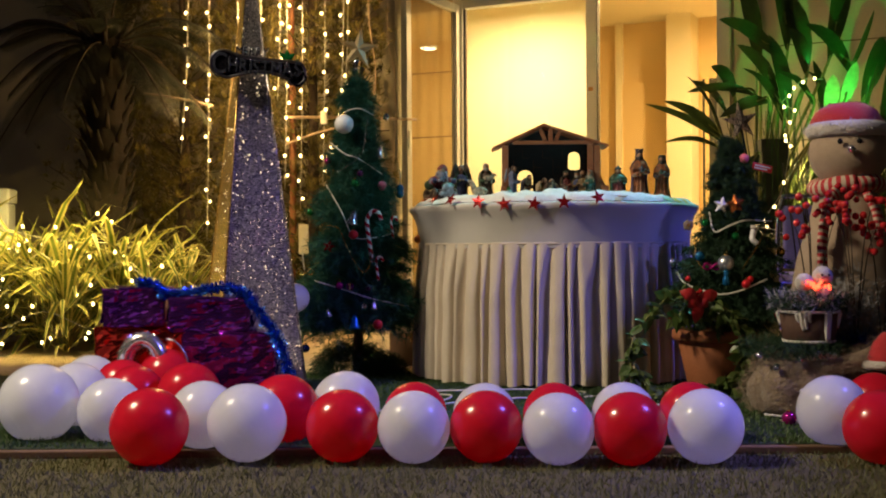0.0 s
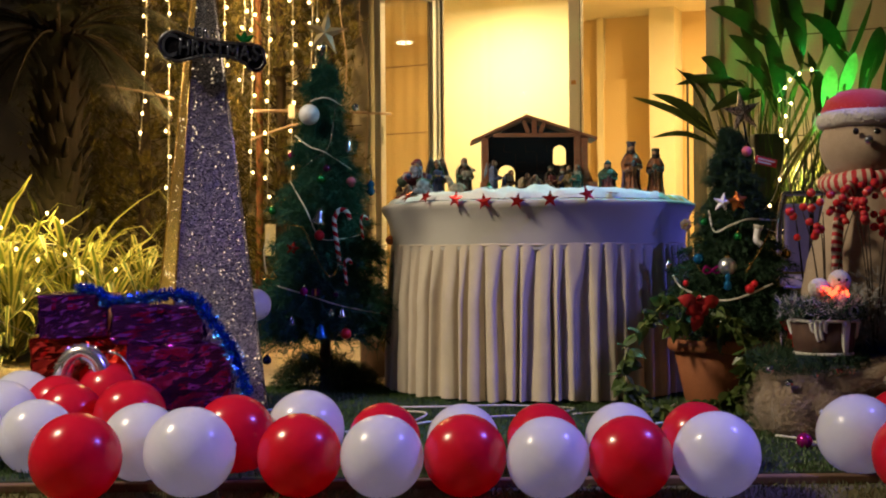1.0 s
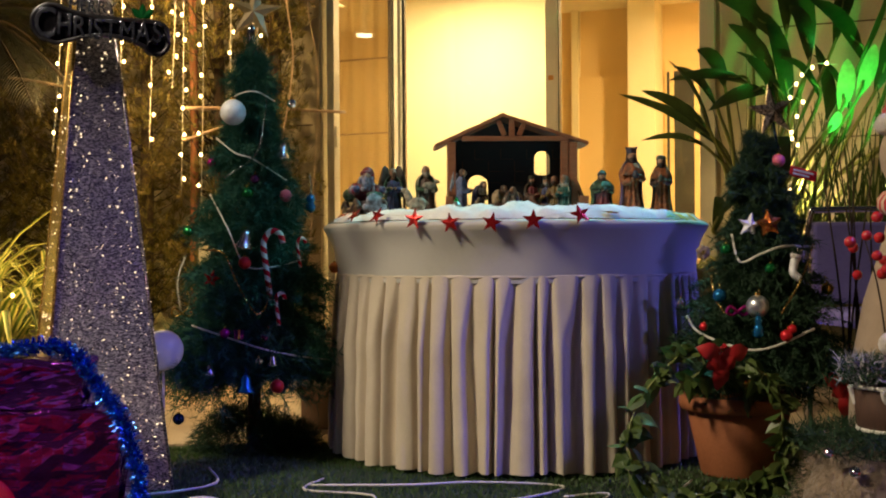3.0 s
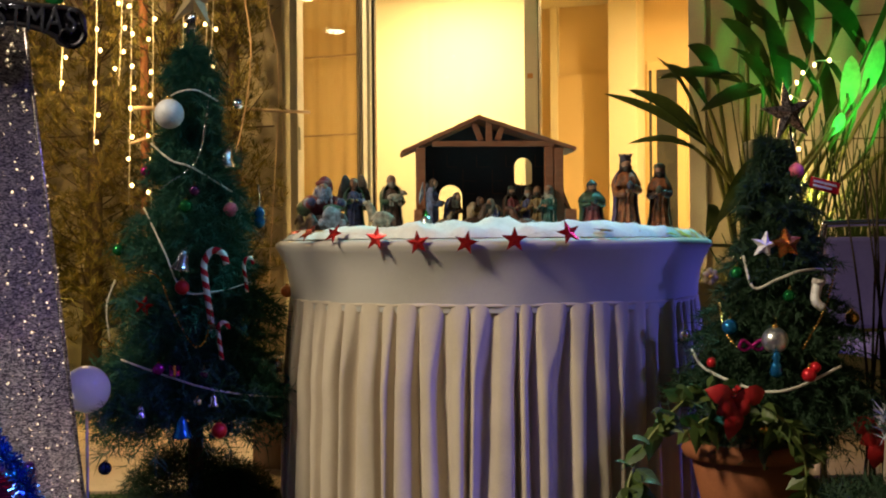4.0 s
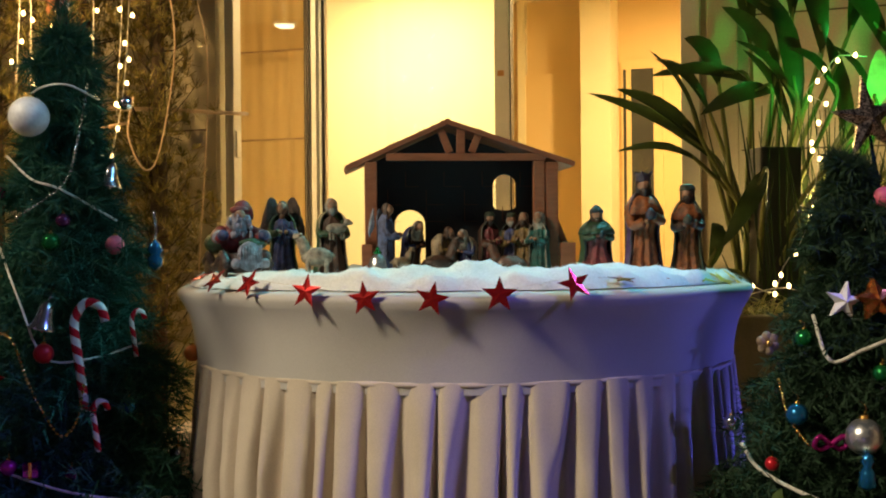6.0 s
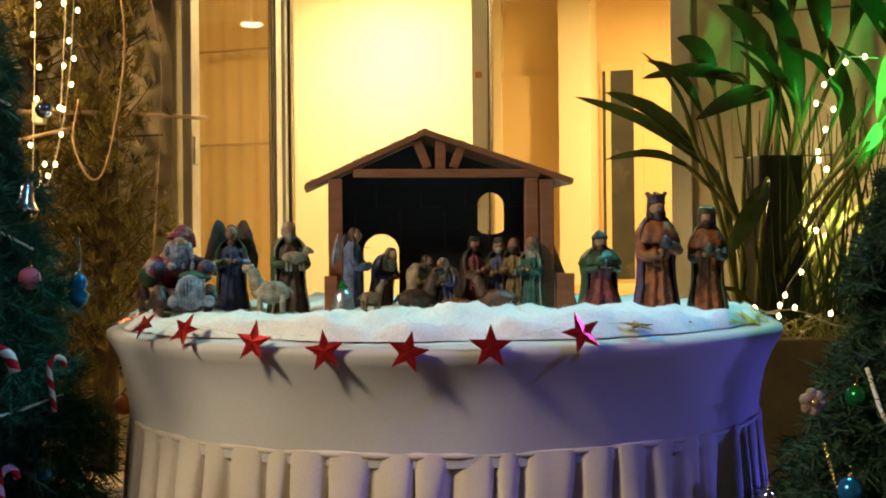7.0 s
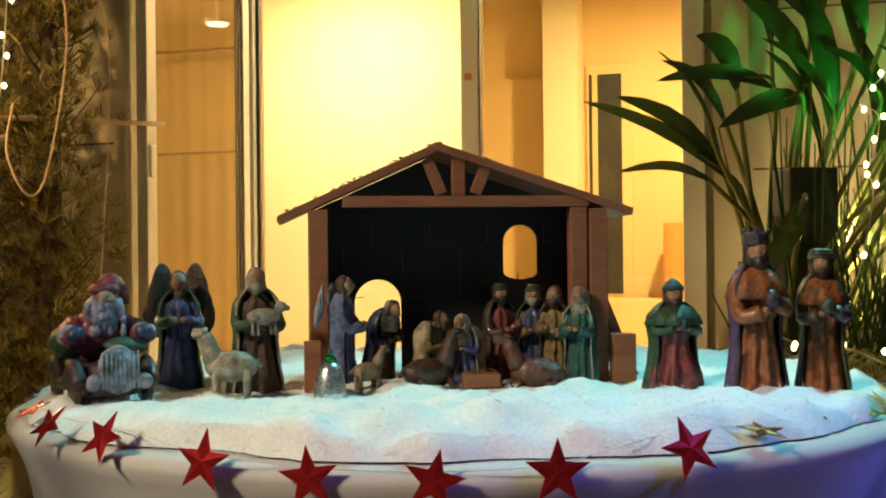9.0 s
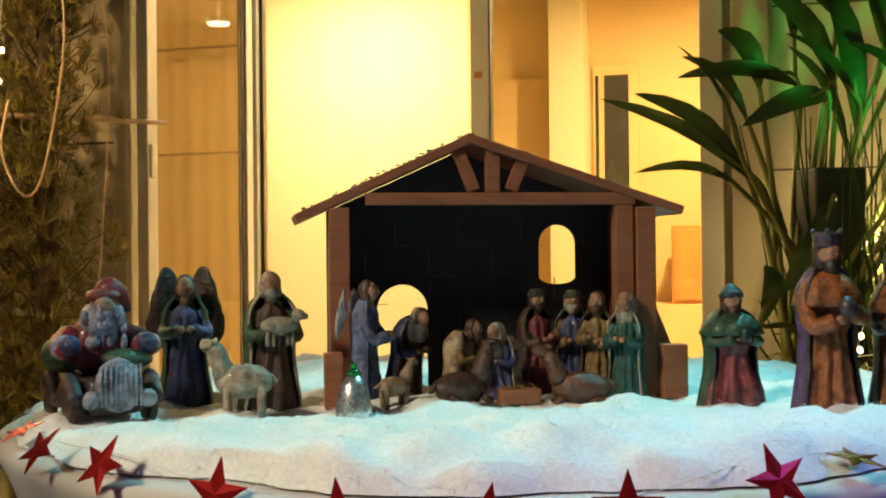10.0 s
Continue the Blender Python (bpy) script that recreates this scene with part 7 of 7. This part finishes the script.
def strap_clump(x, y, n, length, seed):
    ob = thing("striped_plant", pose(x, y, 0), "arching yellow-striped strap-leaved plant lit from within", "plant", "striped plants")
    rng = random.Random(seed)
    leaf = Blades()
    for _ in range(n):
        a = rng.uniform(0, 6.283)
        out = Vector((math.cos(a), math.sin(a), 0))
        z0 = rng.uniform(0.02, 0.40)
        l = length * rng.uniform(0.7, 1.15)
        lift = rng.uniform(0.6, 1.6)
        pts = [Vector((0, 0, z0)) + out * l * t * 0.85 + Vector((0, 0, l * (lift * t - 0.95 * t * t * rng.uniform(0.7, 1.1)))) for t in (0, 0.2, 0.4, 0.6, 0.8, 1.0)]
        pts = [Vector((p.x, p.y, max(0.01, p.z))) for p in pts]
        w = rng.uniform(0.028, 0.044)
        leaf.blade(pts, [w * 0.7, w, w, w * 0.85, w * 0.55, 0.001], Vector((-math.sin(a), math.cos(a), 0)), 0.14)
    place_mesh("leaves", leaf.mesh("leaves"), SPIDER, ob)
    part("stalk", tubed([(0, 0, 0), (0.01, 0, 0.25), (0, 0, 0.45)], 0.016, 7), STEM, ob, smooth=True)


for x, y, n, l, sd in ((-2.50, 6.3, 84, 0.58, 1), (-2.25, 6.45, 90, 0.64, 2), (-2.02, 6.2, 84, 0.58, 3), (-1.80, 6.4, 84, 0.60, 4), (-1.58, 6.2, 70, 0.52, 5), (-2.42, 6.8, 84, 0.68, 6), (-2.05, 6.8, 84, 0.66, 7), (-1.44, 6.5, 56, 0.46, 8), (-2.8, 6.5, 70, 0.60, 9)):
    strap_clump(x, y, n, l, sd)

bulb_bm = bmesh.new()
ball(bulb_bm, 0, 0, 0, 0.0075, 0.0075, 0.0095, 8, 6)
bulb_me = bpy.data.meshes.new("bulb")
bulb_bm.to_mesh(bulb_me)
bulb_bm.free()
bulb_me.materials.append(BULB)


def light_string(points, count, label, seed=0, spread=0.02):
    ob = thing("string_light", pose(0, 0, 0), label, "string light", "string lights")
    part("wire", tubed(points, 0.0022, 5, 0, None, 4), CABLE, ob)
    line = smooth_line(points, 20) if len(points) > 2 else [Vector(points[0]).lerp(Vector(points[1]), k / 40) for k in range(41)]
    rng = random.Random(seed)
    for k in range(count):
        u = (k + 0.5 + rng.uniform(-0.2, 0.2)) / count * (len(line) - 1.001)
        j = int(u)
        p = line[j].lerp(line[j + 1], u - j) + Vector((rng.uniform(-spread, spread), rng.uniform(-spread, 0), rng.uniform(-spread, spread)))
        o = new("bulb", bulb_me)
        o.parent = ob
        o.location = p


LAB = "hanging string of warm white fairy lights"
for k, (x, zb, n, wob) in enumerate(((-1.53, 1.14, 13, 0.05), (-1.40, 0.62, 18, 0.02), (-1.22, 1.42, 11, 0.02), (-1.09, 1.15, 12, 0.02), (-0.97, 1.45, 10, 0.02), (-0.925, 0.92, 16, 0.02), (-0.84, 0.80, 16, 0.02),
                                      (-0.70, 0.95, 15, 0.02), (-0.585, 1.32, 11, 0.03))):
    y = 7.02 - 0.03 * (k % 3)
    pts = [(x + wob * 0.5, y, 2.75), (x, y, 2.1), (x - wob * 0.3, y, (2.1 + zb) / 2), (x - wob, y - 0.01, zb)]
    light_string(pts, int(n * 0.95), LAB, k + 40)
light_string([(-0.555, 6.98, 2.3), (-0.57, 6.97, 1.7), (-0.60, 6.96, 1.35), (-0.66, 6.96, 1.10), (-0.69, 6.96, 1.16)], 13, LAB, 77)
plant_lab = "fairy lights wound through the striped plants"
light_string([(-2.75, 6.2, 0.42), (-2.5, 6.15, 0.52), (-2.3, 6.1, 0.36), (-2.1, 6.05, 0.55), (-1.9, 6.1, 0.34), (-1.7, 6.1, 0.5), (-1.5, 6.15, 0.33)], 24, plant_lab, 60, 0.16)
light_string([(-2.8, 6.0, 0.22), (-2.5, 5.98, 0.30), (-2.3, 6.0, 0.16), (-2.05, 5.95, 0.25), (-1.8, 6.0, 0.15), (-1.55, 6.05, 0.22)], 18, plant_lab, 61, 0.14)
light_string([(-2.6, 6.4, 0.62), (-2.4, 6.3, 0.68), (-2.1, 6.2, 0.62), (-1.8, 6.25, 0.60), (-1.6, 6.3, 0.55)], 14, plant_lab, 62, 0.16)
right_lab = "fairy lights among the big-leaved plants"
light_string([(1.64, 6.42, 0.68), (1.75, 6.42, 0.64), (1.79, 6.42, 0.73), (1.87, 6.42, 0.85), (1.92, 6.42, 1.09), (1.89, 6.42, 1.16), (1.92, 6.42, 1.19), (1.94, 6.42, 1.31), (1.88, 6.42, 1.35), (1.95, 6.42, 1.42), (2.00, 6.42, 1.48), (2.11, 6.42, 1.48)], 15, right_lab, 63, 0.012)
light_string([(1.55, 6.3, 0.62), (1.75, 6.3, 0.66), (1.95, 6.32, 0.60), (2.2, 6.3, 0.68), (2.5, 6.3, 0.6)], 9, right_lab, 64, 0.04)
light_string([(2.45, 6.5, 0.7), (2.4, 6.5, 1.0), (2.55, 6.5, 1.25), (2.5, 6.5, 1.5)], 10, right_lab, 65, 0.03)

# bamboo poles and loose cords by the conifers
def pole(a, b, r, label):
    tagged(part("garden_pole", tubed([a, tuple((Vector(a) + Vector(b)) / 2 + Vector((0, 0, 0.008))), b], r, 7), STEM_PALE, smooth=True), label, "pole", "garden poles")


STEM_PALE = surface("pale_cane", (0.50, 0.36, 0.26), (0.6, 0.45, 0.33), 14, 0.7, 0.2)
pole((-0.93, 7.0, 1.355), (-0.17, 7.7, 1.415), 0.009, "pale horizontal cane tied to the door frame")
pole((-1.82, 7.1, 1.52), (-1.40, 7.1, 1.44), 0.008, "pale cane among the conifers")
pole((-0.95, 7.05, 1.20), (-0.62, 7.2, 1.32), 0.007, "pale cane among the conifers")
part("tie", boxed(-0.75, -0.71, 7.14, 7.20, 1.33, 1.41, bevel=0.006), FRAME_WHITE).name = "cable_box"
tagged(bpy.data.objects["cable_box"], "small white cable box on the cane", "cable box")
for pts in ([(-0.42, 7.0, 2.6), (-0.44, 7.0, 2.0), (-0.40, 7.0, 1.6), (-0.46, 7.0, 1.2), (-0.52, 7.0, 1.12), (-0.58, 7.0, 1.25), (-0.56, 7.0, 1.4)], [(-0.3, 7.05, 2.6), (-0.33, 7.05, 1.9), (-0.28, 7.05, 1.5), (-0.33, 7.05, 0.6), (-0.36, 7.1, 0.02)]):
    tagged(part("loose_cord", tubed(pts, 0.0035 if len(pts) > 5 else 0.002, 6), STEM_PALE, smooth=True), "loose brown cord hanging on the conifers", "cord")
trunk2 = tagged(part("thin_trunk", tubed([(-0.97, 7.42, 0.0), (-0.955, 7.42, 1.2), (-0.97, 7.42, 2.8)], 0.022, 8), surface("red_bark", (0.20, 0.08, 0.04), (0.28, 0.12, 0.06), 20, 0.85, 0.5), smooth=True), "thin reddish-brown tree trunk", "tree trunk")
white_tag = thing("paper_tag", pose(-0.84, 7.0, 0.62), "white paper tag hanging among the branches", "tag")
part("sheet", boxed(-0.03, 0.03, -0.004, 0.004, -0.09, 0.09, bevel=0.002), FRAME_WHITE, white_tag)


# bird-of-paradise: long stalks with paddle leaves
paradise = thing("paradise_plant", pose(2.0, 7.12, 0.5), "large bird-of-paradise plant with paddle leaves, lit green", "plant")
pr = random.Random(8)


def paddle(x0, z0, x1, z1, width, y=7.1, face=0.0, y1=None, pale=False, curl=0.06):
    """A stalk from the crown and a paddle leaf from (x0, z0) to (x1, z1)."""
    y1 = y if y1 is None else y1
    a, b = Vector((x0 - 2.0, y - 7.12, z0 - 0.5)), Vector((x1 - 2.0, y1 - 7.12, z1 - 0.5))
    leaf = Blades()
    d = b - a
    if not pale:
        a, d = a - d * 0.18, d * 1.18
    turn = Vector((math.cos(face), math.sin(face), 0))
    side = d.cross(turn.cross(Vector((0, 0, 1)))).normalized() if face is not None else turn
    pts = [a + d * t + Vector((0, -curl * math.sin(math.pi * t), curl * 0.6 * math.sin(math.pi * t))) for t in (0, 0.1, 0.25, 0.42, 0.6, 0.78, 0.92, 1)]
    leaf.blade(pts, [w * width * (0.82 if pale else 0.72) for w in (0.08, 0.45, 0.82, 1.0, 0.95, 0.72, 0.36, 0.01)], side, 0.16)
    ob = place_mesh("leaf", leaf.mesh("leaf"), PARADISE_LIT if pale else PARADISE, paradise, smooth=True)
    foot_ = Vector((pr.uniform(-0.12, 0.16), pr.uniform(-0.1, 0.1), 0.0))
    part("stalk", tubed([foot_, foot_ * 0.5 + a * 0.5 + Vector((0, 0, 0.08)), a, a + d * 0.3 + Vector((0, -curl * 0.8, curl * 0.45))], 0.013, 6, 0, 0.006), STEM, paradise, smooth=True)


for leaf_row in ((1.97, 1.73, 1.674, 1.93, 0.13, 7.0, 0.0), (1.685, 1.177, 1.223, 1.422, 0.065, 7.0, 0.0), (1.65, 1.229, 1.337, 1.439, 0.085, 7.0, 0.2), (1.614, 1.16, 1.335, 1.187, 0.045, 7.0, 0.0),
                 (1.65, 1.264, 1.46, 1.586, 0.06, 6.95, 0.9), (1.704, 1.385, 1.513, 1.568, 0.06, 7.05, 0.0), (1.828, 1.472, 1.477, 1.49, 0.075, 7.0, 0.0), (1.90, 1.402, 1.651, 1.325, 0.10, 6.9, 0.0),
                 (1.758, 1.489, 1.636, 1.655, 0.11, 7.05, 0.0), (1.985, 1.384, 1.776, 1.611, 0.055, 6.85, 0.3), (2.004, 1.523, 1.795, 1.785, 0.11, 7.05, 0.0), (2.074, 1.384, 1.972, 1.837, 0.13, 7.0, 0.0),
                 (2.181, 1.627, 2.095, 1.872, 0.12, 7.0, 0.0), (2.411, 1.627, 2.184, 1.889, 0.13, 6.95, 0.2), (2.218, 1.70, 2.10, 2.12, 0.16, 7.1, 0.0), (2.393, 1.56, 2.555, 1.95, 0.08, 6.85, 0.8),
                 (2.552, 1.487, 2.661, 1.82, 0.16, 7.0, 0.0), (2.18, 1.418, 2.005, 1.593, 0.06, 6.9, 0.3), (2.08, 1.30, 1.90, 1.62, 0.08, 7.1, 0.5), (2.62, 1.30, 2.72, 1.80, 0.15, 6.9, 0.0),
                 (2.4, 1.2, 2.32, 1.72, 0.13, 7.25, 0.3), (2.75, 1.4, 2.95, 2.1, 0.17, 7.1, 0.0), (1.95, 1.75, 1.83, 2.3, 0.15, 7.2, 0.0), (2.1, 1.85, 2.02, 2.45, 0.16, 7.1, 0.0), (2.4, 1.8, 2.5, 2.4, 0.17, 7.15, 0.0),
                 (2.36, 1.18, 2.52, 1.62, 0.08, 6.7, 0.9), (2.28, 1.32, 2.12, 1.58, 0.06, 6.75, 0.5), (1.775, 1.042, 1.63, 0.8, 0.10, 6.6, 0.0), (1.621, 0.745, 1.634, 0.894, 0.085, 6.7, 0.0)):
    paddle(*leaf_row)
# upright leaves in the green light, part of that light put into their pale colour
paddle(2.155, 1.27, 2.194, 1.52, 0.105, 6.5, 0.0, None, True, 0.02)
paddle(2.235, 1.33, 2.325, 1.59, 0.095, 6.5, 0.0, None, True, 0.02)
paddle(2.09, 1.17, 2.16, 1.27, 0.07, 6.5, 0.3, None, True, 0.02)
stalks = Blades()
for _ in range(300):
    x, y = 1.88 + 1.2 * pr.random(), pr.uniform(6.55, 7.4)
    h = pr.uniform(0.25, 0.95) * (1.0 if x > 1.85 else 0.55)
    top = Vector((x + pr.uniform(-0.2, 0.2), y + pr.uniform(-0.1, 0.05), 0.5 + h))
    root = Vector((x, y, 0.5))
    stalks.blade([root, root.lerp(top, 0.5) + Vector((pr.uniform(-0.03, 0.03), 0, 0)), top], [0.009, 0.009, 0.004], Vector((1, 0, 0)), 0.2)
tagged(place_mesh("plant_stalks", stalks.mesh("plant_stalks"), PARADISE), "crowd of green stalks in the planter", "plant stalks", kind="stuff")
fringe = Blades()
for _ in range(620):
    x, y = pr.uniform(1.38, 3.4), pr.uniform(6.38, 6.75)
    a = pr.uniform(0, 6.283)
    l = pr.uniform(0.12, 0.30)
    out = Vector((math.cos(a), math.sin(a) - 0.4, 0)).normalized()
    pts = [Vector((x, y, 0.52)) + out * l * t * 0.7 + Vector((0, 0, l * (1.1 * t - 0.8 * t * t))) for t in (0, 0.35, 0.7, 1)]
    fringe.blade(pts, [0.008, 0.010, 0.007, 0.001], Vector((-math.sin(a), math.cos(a), 0)), 0.1)
tagged(place_mesh("planter_grass", fringe.mesh("planter_grass"), SPIDER), "pale arching grass along the planter edge", "grass", kind="stuff")
dark_post = thing("dark_pillar", pose(1.985, 6.98, 0.5), "dark square garden pillar among the plants", "pillar")
part("shaft", boxed(-0.085, 0.085, -0.07, 0.07, 0.0, 0.70, bevel=0.008), DARK_BOX, dark_post)


# ---- lawn, turf and paving pieces ----
def tufts(name, x0, x1, y0, y1, n, h, w, z, material, label, seed, keep=None):
    rng = random.Random(seed)
    leaf = Blades()
    for _ in range(n):
        x, y = rng.uniform(x0, x1), rng.uniform(y0, y1)
        if keep and not keep(x, y):
            continue
        d = Vector((rng.gauss(0, 0.5), rng.gauss(0, 0.5), 1)).normalized() * h * rng.uniform(0.5, 1.3)
        leaf.needle(Vector((x, y, z)), d, w)
    tagged(place_mesh(name, leaf.mesh(name), material), label, "grass", kind="stuff")


tufts("lawn_grass", -2.6, 2.4, 1.5, 3.12, 60000, 0.018, 0.0035, 0.0, GRASS, "short dull grass of the lawn", 1)
tufts("lawn_grass", -5.0, -1.2, 3.2, 6.2, 26000, 0.03, 0.005, 0.0, GRASS, "short dull grass behind the balloons", 2, lambda x, y: x < -2.4 or y > 5.0)
tufts("turf_pile", -1.6, 1.9, 3.16, 5.0, 90000, 0.016, 0.004, 0.021, TURF, "green plastic turf pile", 3, lambda x, y: math.hypot(x - TX, y - TY) > 0.45)
for ix in range(18):
    for iy in range(5):
        slab = new("slab", slab_mesh)
        slab.parent = terrace
        slab.location = (-5.1 + 0.6 * ix, 5.36 + 0.6 * iy, 0.005)
